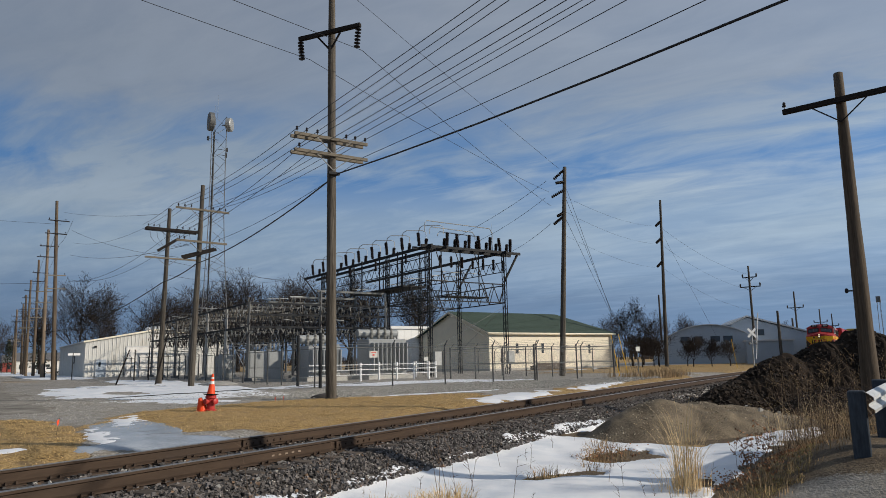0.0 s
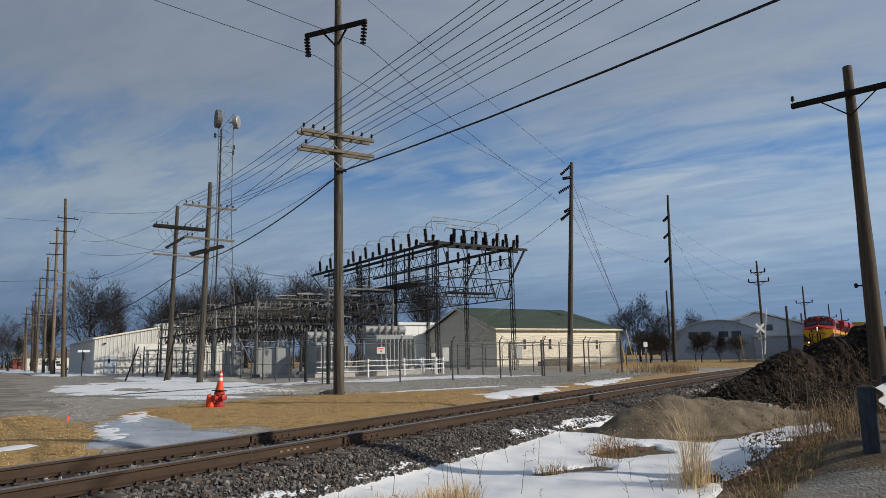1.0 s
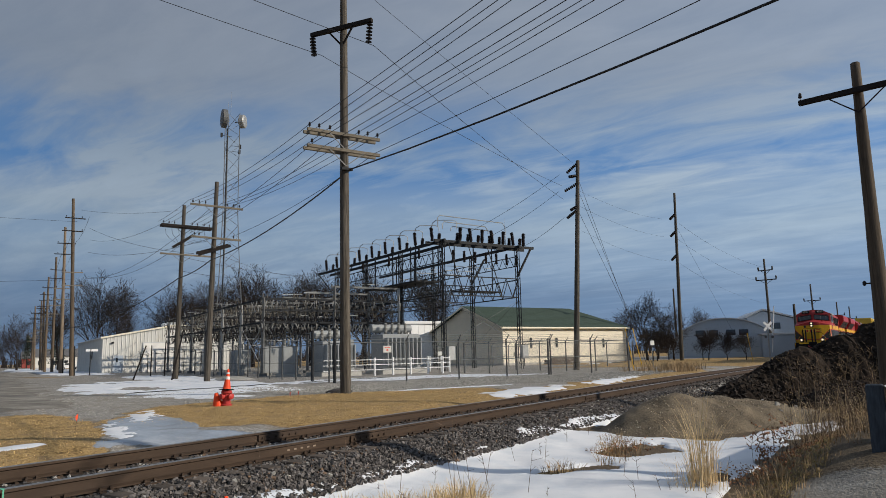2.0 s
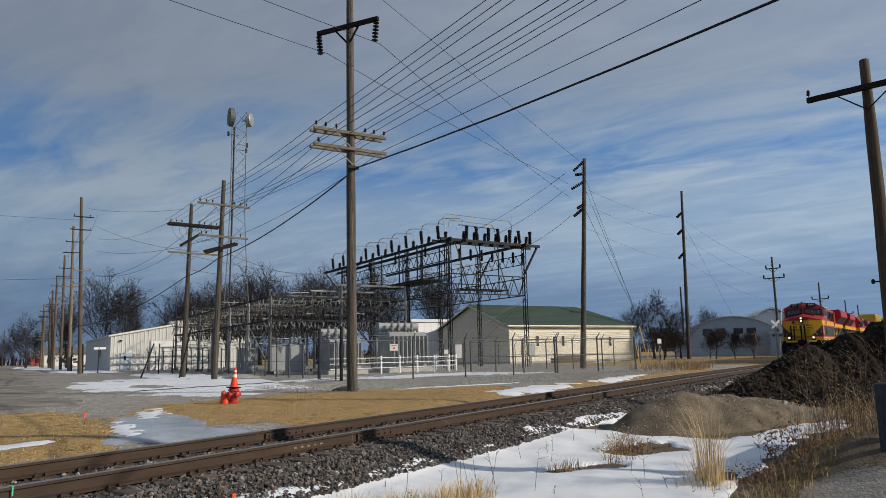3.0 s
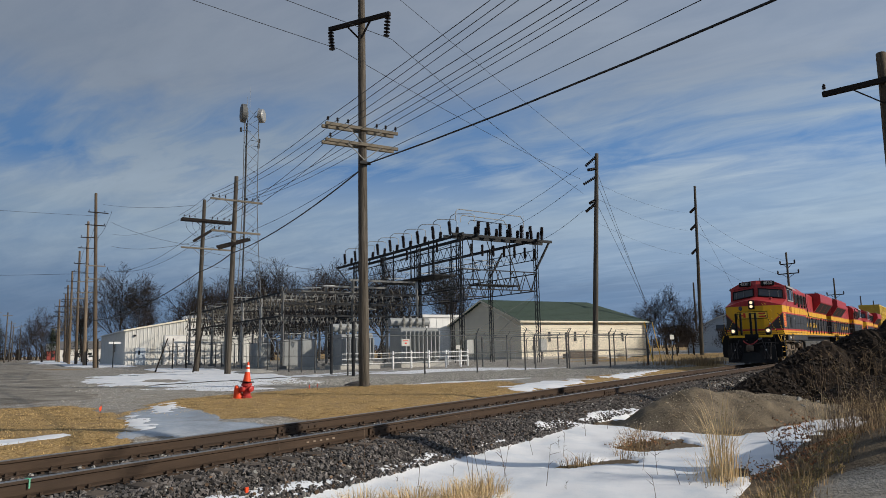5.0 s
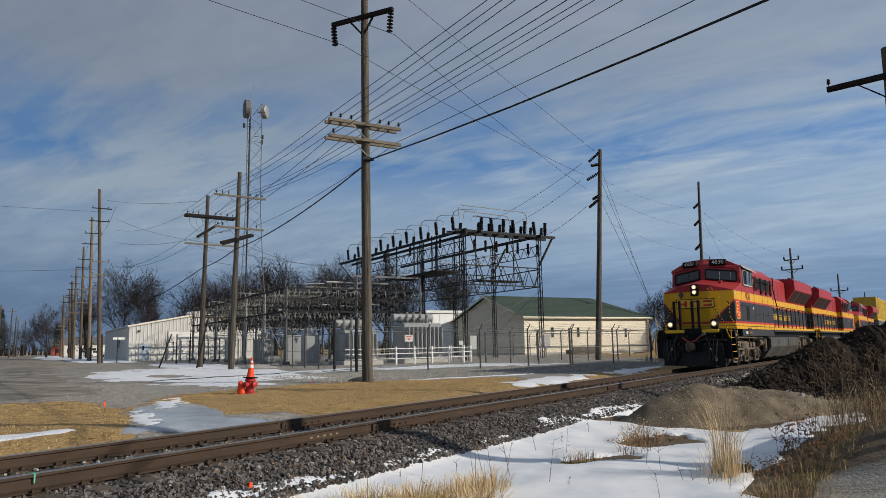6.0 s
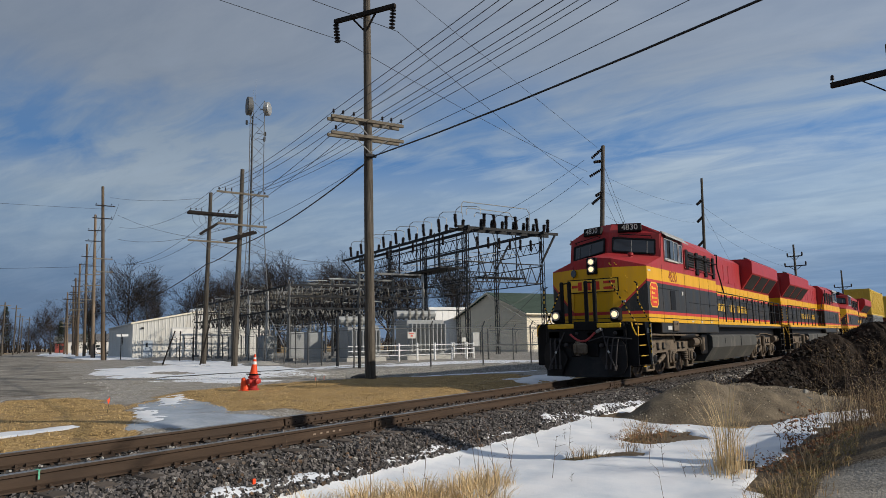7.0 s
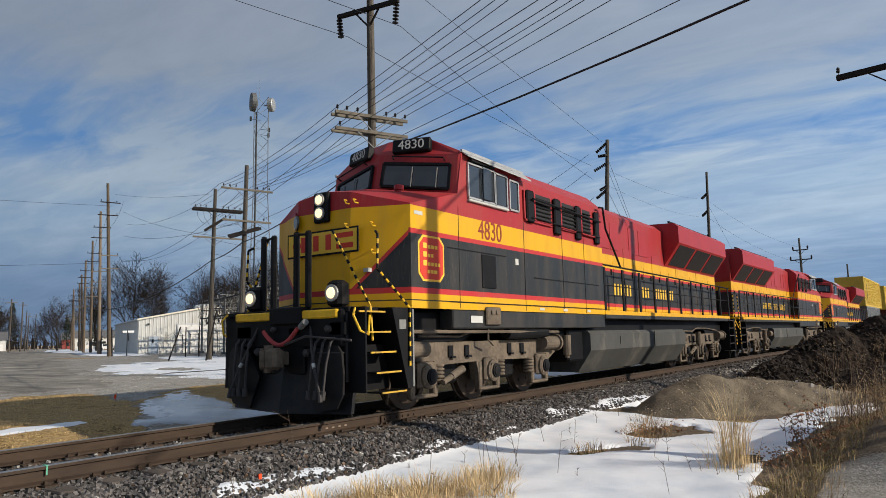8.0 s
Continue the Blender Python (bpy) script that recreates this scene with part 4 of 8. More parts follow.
        for x0 in (5.66, 6.10, 7.33, 8.40):
            part("louvre_frame", Shape().bar((x0, y0 + s * 0.02, 3.48), (x0, y0 + s * 0.02, 4.06), 0.05, 0.03, (0, 1, 0)).bar((x0, y0 + s * 0.02, 3.46), (x0 + (0.42 if x0 < 6 else 0.76), y0 + s * 0.02, 3.46), 0.05, 0.04), RED_PAINT, loco)
        for x0, x1 in ((9.9, 10.5), (10.55, 11.1), (11.2, 11.75), (12.6, 13.3), (13.4, 14.1)):
            part("hood_panel", Shape().box(x0, x1, *sorted((s * 1.08, s * 1.094)), 3.40, 4.14, 0.006), RED_PAINT, loco)
        # louvres and black uprights on the equipment bay
        for k, (x0, x1) in enumerate(((5.72, 6.02), (6.95, 7.25), (8.05, 8.3), (9.12, 9.36))):
            part("air_duct", Shape().box(x0, x1, min(y0, y0 + s * 0.07), max(y0, y0 + s * 0.07), 3.42 if k == 0 else 3.30, 4.08, 0.03), BLACK, loco, "tall black vent strip")
        for x0, x1 in ((6.13, 6.86), (7.36, 8.02), (8.43, 8.94)):
            part("louvre_box", Shape().box(x0, x1, *sorted((y0, y0 + s * 0.008)), 3.52, 4.06), GRILLE, loco, "dark louvred opening")
        for x0 in (6.12, 7.35, 8.42):
            for k in range(6):
                part("louvre_slat", Shape().bar((x0, y0 + s * 0.02, 3.55 + 0.085 * k), (x0 + (0.72 if x0 < 8 else 0.5), y0 + s * 0.02, 3.55 + 0.085 * k), 0.05, 0.02, (0, s, 1.2)), GRILLE, loco)
        # doors, panels and seams of the lower body
        part("battery_door", Shape().box(4.02, 4.50, min(y0, y0 + s * 0.015), max(y0, y0 + s * 0.015), 2.02, 2.62, 0.006), BLACK, loco)
        for x0 in (3.3, 5.62, 7.35, 8.5):
            part("panel_seam", Shape().box(x0, x0 + 0.012, min(y0, y0 + s * 0.004), max(y0, y0 + s * 0.004), 1.64, 3.4), BLACK, loco)
        for x0, x1, z0 in ((2.95, 4.9, 2.64), (6.0, 9.3, 2.30), (3.0, 9.4, 1.735)):
            part("panel_seam", Shape().box(x0, x1, min(y0, y0 + s * 0.006), max(y0, y0 + s * 0.006), z0, z0 + 0.02), BLACK, loco)
        part("sill_box", Shape().box(4.08, 4.58, min(y0, y0 + s * 0.05), max(y0, y0 + s * 0.05), 1.36, 1.68, 0.02).box(4.22, 4.30, min(y0, y0 + s * 0.07), max(y0, y0 + s * 0.07), 1.55, 1.62).box(4.38, 4.46, min(y0, y0 + s * 0.07), max(y0, y0 + s * 0.07), 1.55, 1.62), TRUCK, loco)
        for x0, z0, w, h in ((3.62, 1.40, 0.38, 0.12), (5.25, 2.52, 0.12, 0.12), (2.06, 3.10, 0.22, 0.06), (8.55, 1.66, 0.2, 0.05), (6.2, 1.66, 0.2, 0.05), (7.3, 1.66, 0.2, 0.05)):
            part("decal", Shape().box(x0, x0 + w, min(y0, y0 + s * 0.006), max(y0, y0 + s * 0.006), z0, z0 + h), WHITE, loco, "small pale notice")
        # herald: red eight-sided shield edged in yellow, with plain yellow bars
        def eight(w, h, cut):
            return [(2.50 - w, 2.42 - h + cut), (2.50 - w + cut, 2.42 - h), (2.50 + w - cut, 2.42 - h), (2.50 + w, 2.42 - h + cut), (2.50 + w, 2.42 + h - cut), (2.50 + w - cut, 2.42 + h), (2.50 - w + cut, 2.42 + h), (2.50 - w, 2.42 + h - cut)]
        h = part("herald", Shape().prism(eight(0.35, 0.37, 0.12), "y", *sorted((y0, y0 + s * 0.006))), SIGN_YELLOW, loco, "eight-sided red shield with a yellow edge")
        part("herald_field", Shape().prism(eight(0.315, 0.335, 0.11), "y", *sorted((y0 + s * 0.006, y0 + s * 0.011))), SIGN_RED, h)
        for row, (bx, bz, widths) in enumerate(((2.27, 2.58, (0.10, 0.07, 0.07, 0.07)), (2.27, 2.44, (0.10, 0.06, 0.06)), (2.27, 2.30, (0.10, 0.06, 0.07, 0.06, 0.06)), (2.38, 2.18, (0.07, 0.06, 0.08)))):
            for bw in widths:
                part("herald_bar", Shape().box(bx, bx + bw, *sorted((y0 + s * 0.011, y0 + s * 0.015)), bz, bz + (0.085 if bw > 0.09 else 0.055)), SIGN_YELLOW, h)
                bx += bw + 0.025
        # road number, and bars in place of the line's name along the hood
        m = Matrix.Translation((4.35, y0 + s * 0.003, 3.055)) @ (NEAR_SIDE if s < 0 else Matrix.Rotation(math.pi, 4, "Z") @ NEAR_SIDE)
        lettering("4830", 0.44, NUMBER_RED, loco, m @ Matrix.Diagonal((0.95, 1.12, 1, 1)), "dark red road number 4830")
        yh = s * 1.08
        for x0, n in ((11.3, 6), (13.25, 4), (14.65, 8)):
            for k in range(n):
                part("name_bar", Shape().box(x0 + 0.23 * k, x0 + 0.23 * k + 0.10, *sorted((yh + s * 0.012, yh + s * 0.022)), 2.18, 2.48), SIGN_YELLOW, loco, "yellow bar along the hood")
        for k in range(15):
            x0 = 9.75 + 0.79 * k
            part("hood_door", Shape().box(x0, x0 + 0.75, *sorted((yh, yh + s * 0.012)), 1.78, 3.06 if k % 3 else 3.5, 0.005), LIVERY, loco)
            part("door_latch", Shape().box(x0 + 0.58, x0 + 0.62, *sorted((yh + s * 0.012, yh + s * 0.04)), 2.7, 2.85), BLACK, loco)
        # walkway rail with heavy black uprights
        yr = s * 1.48
        rail = Shape()
        xs = [9.75 + 1.24 * k for k in range(11)]
        for k, x in enumerate(xs):
            part("stanchion", Shape().box(x - 0.06, x + 0.06, *sorted((yr, yr - s * 0.035)), 1.56, 2.80, 0.01), BLACK, loco)
        rail.tube([(9.62, yr, 2.85), (22.25, yr, 2.80)], 0.022).tube([(9.62, yr, 2.35), (22.25, yr, 2.30)], 0.014)
        part("handrail", rail, BLACK, loco)
        # tanks, pipes and boxes under the sill
        part("air_tank", Shape().cyl((5.1, s * 1.32, 1.22), (6.7, s * 1.32, 1.22), 0.12, n=14), BLACK, loco)
        part("sill_pipe", Shape().tube([(2.0, s * 1.4, 1.26), (5.0, s * 1.42, 1.24), (7.2, s * 1.40, 1.22)], 0.03).tube([(4.3, s * 1.42, 1.35), (4.25, s * 1.45, 1.1), (4.5, s * 1.4, 1.0)], 0.02), TRUCK, loco)
        for xl in (7.6, 17.9):
            part("air_filter", Shape().cyl((xl, s * 1.40, 0.72), (xl, s * 1.40, 1.15), 0.09, n=12).cyl((xl, s * 1.40, 0.66), (xl, s * 1.40, 0.72), 0.05, n=12), TRUCK, loco)
        # steps at both ends
        for x0, x1, end in ((0.90, 1.46, 1), (21.78, 22.55, -1)):
            back = Shape().prism([(x1, 1.62), (x1 + 0.5, 1.62), (x1 + 0.5, 0.42), (x1 + 0.36, 0.42)], "y", *sorted((s * 1.53, s * 1.2))) if end > 0 else Shape().box(x1, x1 + 0.12, *sorted((s * 1.53, s * 1.2)), 0.42, 1.62, 0.02)
            well = part("step_well", back.box(x0, x1 + 0.3, *sorted((s * 1.18, s * 1.2)), 0.42, 1.55).box(x0 - 0.03, x0, *sorted((s * 1.53, s * 1.2)), 0.42, 1.62), BLACK, loco)
            if end > 0:
                part("notice_plate", Shape().box(x1 + 0.16, x1 + 0.32, *sorted((s * 1.53, s * 1.536)), 1.30, 1.44), NOTICE_GREY, well, "small grey notice plate")
                part("panel_edge", Shape().box(x1 + 0.465, x1 + 0.50, *sorted((s * 1.53, s * 1.545)), 0.44, 1.60), NOTICE_GREY, well, "worn grey edge strip")
            for k in range(5):
                z = 0.38 + 0.29 * k
                dx = 0.34 - 0.12 * k if end > 0 else 0.0
                part("step", Shape().box(x0 + dx, x1 + dx, *sorted((s * 1.50, s * (1.22 + 0.02 * k))), z, z + 0.02), BLACK, well)
                part("step_edge", Shape().box(x0 + dx, x1 + dx, *sorted((s * 1.503, s * 1.52)), z - 0.002, z + 0.022), STEP_YELLOW if end > 0 else ROPE, well, "worn step edge")
    # ends: pilot, plow, coupler, hoses, posts
    for end in (1, -1):
        ex = 0.82 if end > 0 else 22.80
        f = lambda x: ex + end * x
        pl = part("pilot", Shape().box(*sorted((f(0.0), f(0.07))), -1.22, 1.22, 0.55, 1.62, 0.02), PLOW, loco, "black end plate")
        part("anticlimber", Shape().box(*sorted((f(-0.10), f(0.0))), -1.12, 1.12, 1.47, 1.60, 0.02), YELLOW, pl, "yellow end beam")
        part("beam_block", Shape().box(*sorted((f(-0.13), f(0.0))), -0.42, 0.28, 1.40, 1.66, 0.02), BLACK, pl)
        plow = Shape()
        for s in (-1, 1):
            plow.add([(f(-0.16), 0, 0.10), (f(0.04), s * 1.26, 0.12), (f(0.14), s * 1.26, 0.86), (f(-0.06), 0, 0.80), (f(-0.10), 0, 0.10), (f(0.10), s * 1.26, 0.12), (f(0.20), s * 1.26, 0.86), (f(0.0), 0, 0.80)],
                     [(0, 1, 2, 3), (7, 6, 5, 4), (0, 4, 5, 1), (2, 6, 7, 3), (1, 5, 6, 2)])
        part("snow_plow", plow, PLOW, loco, "scuffed black snow plow blade")
        cp = part("coupler", Shape().box(*sorted((f(-0.3), f(0.4))), -0.10, 0.10, 0.80, 1.00, 0.02).box(*sorted((f(-0.40), f(-0.18))), -0.17, 0.09, 0.74, 1.06, 0.05).box(*sorted((f(-0.40), f(-0.24))), 0.10, 0.20, 0.74, 1.06, 0.04).cyl((f(-0.28), 0.1, 0.70), (f(-0.28), 0.1, 1.10), 0.07, n=10), TRUCK, loco, "rusty knuckle coupler")
        part("coupler_pocket", Shape().box(*sorted((f(-0.06), f(0.02))), -0.42, 0.42, 0.66, 1.16, 0.02), BLACK, loco)
        for y in (-1.05, -0.9, -0.75, 0.75, 0.9, 1.05):
            part("air_hose", Shape().tube([(f(-0.03), y, 1.22), (f(-0.13), y * 0.98, 1.12), (f(-0.19), y * 0.95, 0.80), (f(-0.22), y * 0.93, 0.45)], 0.02).cyl((f(-0.22), y * 0.93, 0.45), (f(-0.23), y * 0.92, 0.33), 0.04, n=8), ROPE, loco)
        cable = [(f(-0.14), 0.38 - 0.075 * k, 1.40 - 0.30 * math.sin(math.pi * min(1, (k + 1.2) / 12.0))) for k in range(11)]
        part("jumper_cable", Shape().tube(cable, 0.033, 8), HOSE_RED, loco, "hanging red jumper cable")
        for y0, y1, z0, z1 in ((-1.25, -0.95, 1.22, 1.42), (0.75, 1.1, 1.2, 1.4), (-0.35, -0.1, 1.24, 1.36)):
            part("pilot_box", Shape().box(*sorted((f(-0.07), f(0.0))), y0, y1, z0, z1, 0.015), BLACK, loco)
        for y0, way in ((-0.55, -1), (0.6, 1)):
            part("hanging_cable", Shape().tube([(f(-0.05), y0, 1.38), (f(-0.15), y0 + way * 0.12, 1.05), (f(-0.22), y0 + way * 0.26, 0.72), (f(-0.26), y0 + way * 0.40, 0.40)], 0.022, 6).cyl((f(-0.26), y0 + way * 0.40, 0.40), (f(-0.27), y0 + way * 0.42, 0.30), 0.032, n=8), ROPE, loco)
            part("cable_tip", Shape().cyl((f(-0.195), y0 + way * 0.205, 0.83), (f(-0.215), y0 + way * 0.24, 0.77), 0.028, n=8), WHITE, loco)
        for s2 in (-1, 1):
            part("yellow_loop", Shape().tube([(f(-0.02), s2 * 1.40, 1.60), (f(-0.10), s2 * 1.44, 1.50), (f(-0.02), s2 * 1.50, 1.28), (f(0.12), s2 * 1.52, 1.22), (f(0.15), s2 * 1.52, 1.5)], 0.018, 6), YELLOW, loco)
            part("curved_wing", Shape().prism([(s2 * 0.50, 0.62), (s2 * 0.72, 0.98), (s2 * 0.95, 1.08), (s2 * 1.14, 1.08), (s2 * 1.22, 0.98), (s2 * 1.25, 0.70), (s2 * 1.24, 0.40), (s2 * 1.12, 0.20), (s2 * 0.72, 0.14)], "x", *sorted((f(-0.11), f(-0.07)))), PLOW, loco, "curved black plow wing")
        for y0, z0, r0 in ((-0.52, 0.98, 0.06), (0.55, 1.0, 0.06), (-0.95, 1.32, 0.05), (0.20, 1.33, 0.045)):
            part("valve", Shape().turned([(r0, 0), (r0, 0.10), (r0 * 0.6, 0.13)], (f(-0.02), y0, z0), (-end, 0, 0), 10), ROPE, pl)
        part("grab_iron", Shape().tube([(f(-0.02), -1.2, 0.98), (f(-0.10), -1.2, 0.98), (f(-0.10), -0.75, 0.98), (f(-0.02), -0.75, 0.98)], 0.014), ROPE, pl)
        part("plug", Shape().cyl((f(-0.12), -0.42, 1.36), (f(-0.18), -0.58, 1.43), 0.05, n=10), NOTICE_GREY, pl, "pale jumper plug")
        part("cut_lever", Shape().tube([(f(-0.10), -1.4, 1.15), (f(-0.20), -0.6, 1.22), (f(-0.24), -0.2, 1.1)], 0.018), ROPE, loco)
        for y in (-0.28, -0.02, 0.50, 0.74):
            part("end_post", Shape().box(*sorted((f(0.12), f(0.20))), y - 0.06, y + 0.06, 1.63, 2.84, 0.03), BLACK, loco, "tall black end post")
        part("end_handrail", Shape().tube([(f(0.16), -0.28, 2.78), (f(0.16), -0.02, 2.80)], 0.02), BLACK, loco)
        part("end_handrail", Shape().tube([(f(0.16), 0.50, 2.80), (f(0.16), 0.74, 2.78)], 0.02), BLACK, loco)
        for s in (-1, 1):
            hr = [(f(0.48), s * 1.36, 2.75), (f(0.42), s * 1.45, 2.70), (f(0.40), s * 1.46, 2.18), (f(1.04), s * 1.545, 1.62), (f(1.02), s * 1.555, 0.75)] if end > 0 else [(f(0.05), s * 1.50, 2.62), (f(0.06), s * 1.55, 0.62)]
            for p, q in zip(hr, hr[1:]):
                p, q = Vector(p), Vector(q)
                striped_rail(loco, p, q, max(1, int((q - p).length / 0.07)))
    for s in (-1, 1):
        p, q = Vector((1.05, s * 0.72, 2.80)), Vector((1.17, s * 1.36, 1.64))
        striped_rail(loco, p, q, 20)
        part("grab_rail", Shape().cyl(q, q + Vector((0.0, s * 0.04, -0.5)), 0.02, n=6), YELLOW, loco)
        # ditch lights on the front deck
        dl = part("ditch_light", Shape().box(0.86, 1.10, s * 0.90 - 0.15, s * 0.90 + 0.15, 1.63, 2.03, 0.05), BLACK, loco, "lit ditch light in a black box")
        part("light_ring", Shape().turned([(0.125, 0), (0.125, 0.03), (0.10, 0.03)], (0.86, s * 0.90, 1.84), (-1, 0, 0), 16), SILVER, dl)
        part("lens", Shape().turned([(0.085, 0), (0.075, 0.02), (0.04, 0.032)], (0.83, s * 0.90, 1.84), (-1, 0, 0), 16), LAMP_WARM, dl, "glowing warm lens")
    # headlights, nose door, initials in plain bars
    hl = part("headlight_housing", Shape().box(1.50, 1.60, -0.16, 0.16, 3.06, 3.56, 0.02), BLACK, loco, "black headlight housing with two lamps")
    for z in (3.43, 3.21):
        part("light_ring", Shape().turned([(0.105, 0), (0.105, 0.03), (0.08, 0.03)], (1.50, 0, z), (-1, 0, 0), 16), SILVER, hl)
        part("lens", Shape().turned([(0.08, 0), (0.07, 0.02), (0.03, 0.03)], (1.475, 0, z), (-1, 0, 0), 16), LAMP_WARM, hl, "glowing warm lens")
    yn = lambda y, o=0.0: 1.55 + max(0.0, abs(y) - 0.6) * 0.467 - o
    door = part("nose_door", Shape().add([(yn(0.62, 0.02), 0.62, 1.75), (yn(1.22, 0.02), 1.22, 1.75), (yn(1.22, 0.02), 1.22, 3.2), (yn(0.62, 0.02), 0.62, 3.3), (yn(0.62, -0.02), 0.62, 1.75), (yn(1.22, -0.02), 1.22, 1.75), (yn(1.22, -0.02), 1.22, 3.2), (yn(0.62, -0.02), 0.62, 3.3)], [(0, 1, 2, 3), (7, 6, 5, 4), (0, 4, 5, 1), (1, 5, 6, 2), (2, 6, 7, 3), (3, 7, 4, 0)]), LIVERY, loco)
    part("door_window", Shape().turned([(0.13, 0), (0.13, 0.02), (0.10, 0.03)], (yn(0.62, 0.02) + 0.02, 0.60, 3.12), (-1, 0.5, 0), 12), GLASS, door)
    initials = part("initials_panel", Shape().box(1.535, 1.552, -0.80, 0.80, 2.52, 2.93), BLACK, loco, "black-edged yellow panel with plain red bars")
    part("initials_field", Shape().box(1.53, 1.536, -0.77, 0.77, 2.55, 2.90), SIGN_YELLOW, initials)
    for y0, y1, z0, z1 in ((-0.70, -0.34, 2.60, 2.68), (-0.70, -0.34, 2.77, 2.85), (-0.22, -0.10, 2.60, 2.85), (0.06, 0.18, 2.60, 2.85), (0.34, 0.46, 2.60, 2.85), (0.47, 0.66, 2.68, 2.76)):
        part("initials_bar", Shape().box(1.524, 1.531, y0, y1, z0, z1), SIGN_RED, initials)
    for y, z in ((-0.70, 3.36), (-0.55, 3.36), (-0.95, 2.98), (-0.55, 2.98), (-0.95, 2.55)):
        part("grab_iron", Shape().tube([(yn(y, 0.0), y, z), (yn(y, 0.06), y, z), (yn(y, 0.06), y - 0.04, z - 0.06), (yn(y, 0.0), y - 0.05, z - 0.06)], 0.012), YELLOW, loco)
    part("beacon", Shape().turned([(0.06, 0), (0.06, 0.05), (0.085, 0.06), (0.085, 0.14), (0.05, 0.15)], (2.5, -0.85, 3.58), (0, 0, 1), 12), RED_PAINT, loco)
    part("antenna", Shape().cyl((4.3, 0, 4.76), (4.3, 0, 5.0), 0.02, n=6).box(4.6, 5.2, -0.2, 0.2, 4.72, 4.82, 0.03), BLACK, loco)
    part("marking_flank", Shape().box(1.62, 1.70, -0.93, -0.83, 2.20, 2.26), WHITE, loco, "small pale notice")
    # fuel tank
    tank = Shape().prism([(-1.38, 1.24), (-1.46, 1.16), (-1.46, 0.78), (-1.12, 0.28), (1.12, 0.28), (1.46, 0.78), (1.46, 1.16), (1.38, 1.24)], "x", 8.75, 16.2)
    part("fuel_tank", tank, TANK, loco, "dusty dark grey fuel tank with sloped flanks")
    for s in (-1, 1):
        part("tank_strap", Shape().box(13.2, 13.24, *sorted((s * 1.46, s * 1.475)), 0.78, 1.2).box(10.6, 10.62, *sorted((s * 1.46, s * 1.47)), 0.9, 1.1), BLACK, loco)
    part("battery_gear", Shape().box(7.9, 8.7, -1.3, 1.3, 0.55, 1.3, 0.05), BLACK, loco)
    wheels = []
    for x0 in (2.65, 16.75):
        truck(loco, x0)
        wheels += [wheelset(loco, x0 + 2.0 * k) for k in range(3)]
    return loco, wheels


BOX_YELLOW = paint("container_yellow", (0.60, 0.42, 0.06), 0.6, vary=0.12, scale=1.0, fine=15, bump=0.002, dirt=(0.22, 0.16, 0.08), dirt_amount=0.2)
BOX_BROWN = paint("container_brown", (0.14, 0.045, 0.035), 0.65, vary=0.2, scale=1.0, fine=15, bump=0.002)
BOX_GREY = paint("container_grey", (0.20, 0.21, 0.22), 0.65, vary=0.2, scale=1.0, fine=15, bump=0.002)


def container(parent, x0, x1, z0, z1, material, label):
    s = Shape().box(x0, x1, -1.20, 1.20, z0, z1, 0.02)
    c = part("container", s, material, parent, label)
    n = int((x1 - x0) / 0.3)
    ribs = Shape()
    for k in range(1, n):
        x = x0 + (x1 - x0) * k / n
        for sd in (-1, 1):
            ribs.box(x - 0.07, x + 0.07, *sorted((sd * 1.20, sd * 1.235)), z0 + 0.15, z1 - 0.12)
    for k in range(9):
        y = -1.0 + 0.25 * k
        ribs.box(x0 - 0.03, x0, y - 0.06, y + 0.06, z0 + 0.15, z1 - 0.15)
    part("rib", ribs, material, c)
    for sd in (-1, 1):
        part("corner_post", Shape().box(x0 - 0.035, x0 + 0.12, *sorted((sd * 1.24, sd * 1.10)), z0, z1), material, c)
    part("logo_mark", Shape().box(x0 + 2.0, x0 + 2.2, -1.245, -1.238, z0 + 0.6, z1 - 0.6), BLACK, c, "tall dark mark on the side")
    return c


def well_car(colors):
    car = thing("well_car", "well car with two stacked shipping containers", "railway wagon", group="train units")
    body = part("car_body", Shape().box(0.5, 20.0, -1.35, -1.22, 0.35, 1.3, 0.02).box(0.5, 20.0, 1.22, 1.35, 0.35, 1.3, 0.02).box(2.6, 17.9, -1.2, 1.2, 0.28, 0.36).box(0.3, 2.6, -1.2, 1.2, 0.95, 1.15).box(17.9, 20.2, -1.2, 1.2, 0.95, 1.15), BOX_BROWN, car, "brown steel well")
    for x in (1.3, 19.2):
        for dx in (-0.8, 0.8):
            w = Shape()
            for s in (-1, 1):
                w.turned([(0.45, 0), (0.43, 0.13), (0.2, 0.13)], (x + dx, s * 0.69, 0.43), (0, s, 0), 18)
            part("wheel", w.cyl((x + dx, -0.7, 0.43), (x + dx, 0.7, 0.43), 0.08), WHEEL_STEEL, body)
    container(car, 3.2, 15.4, 0.40, 3.25, colors[0], "lower shipping container")
    container(car, 2.3, 18.2, 3.26, 6.12, colors[1], "upper shipping container")
    return car


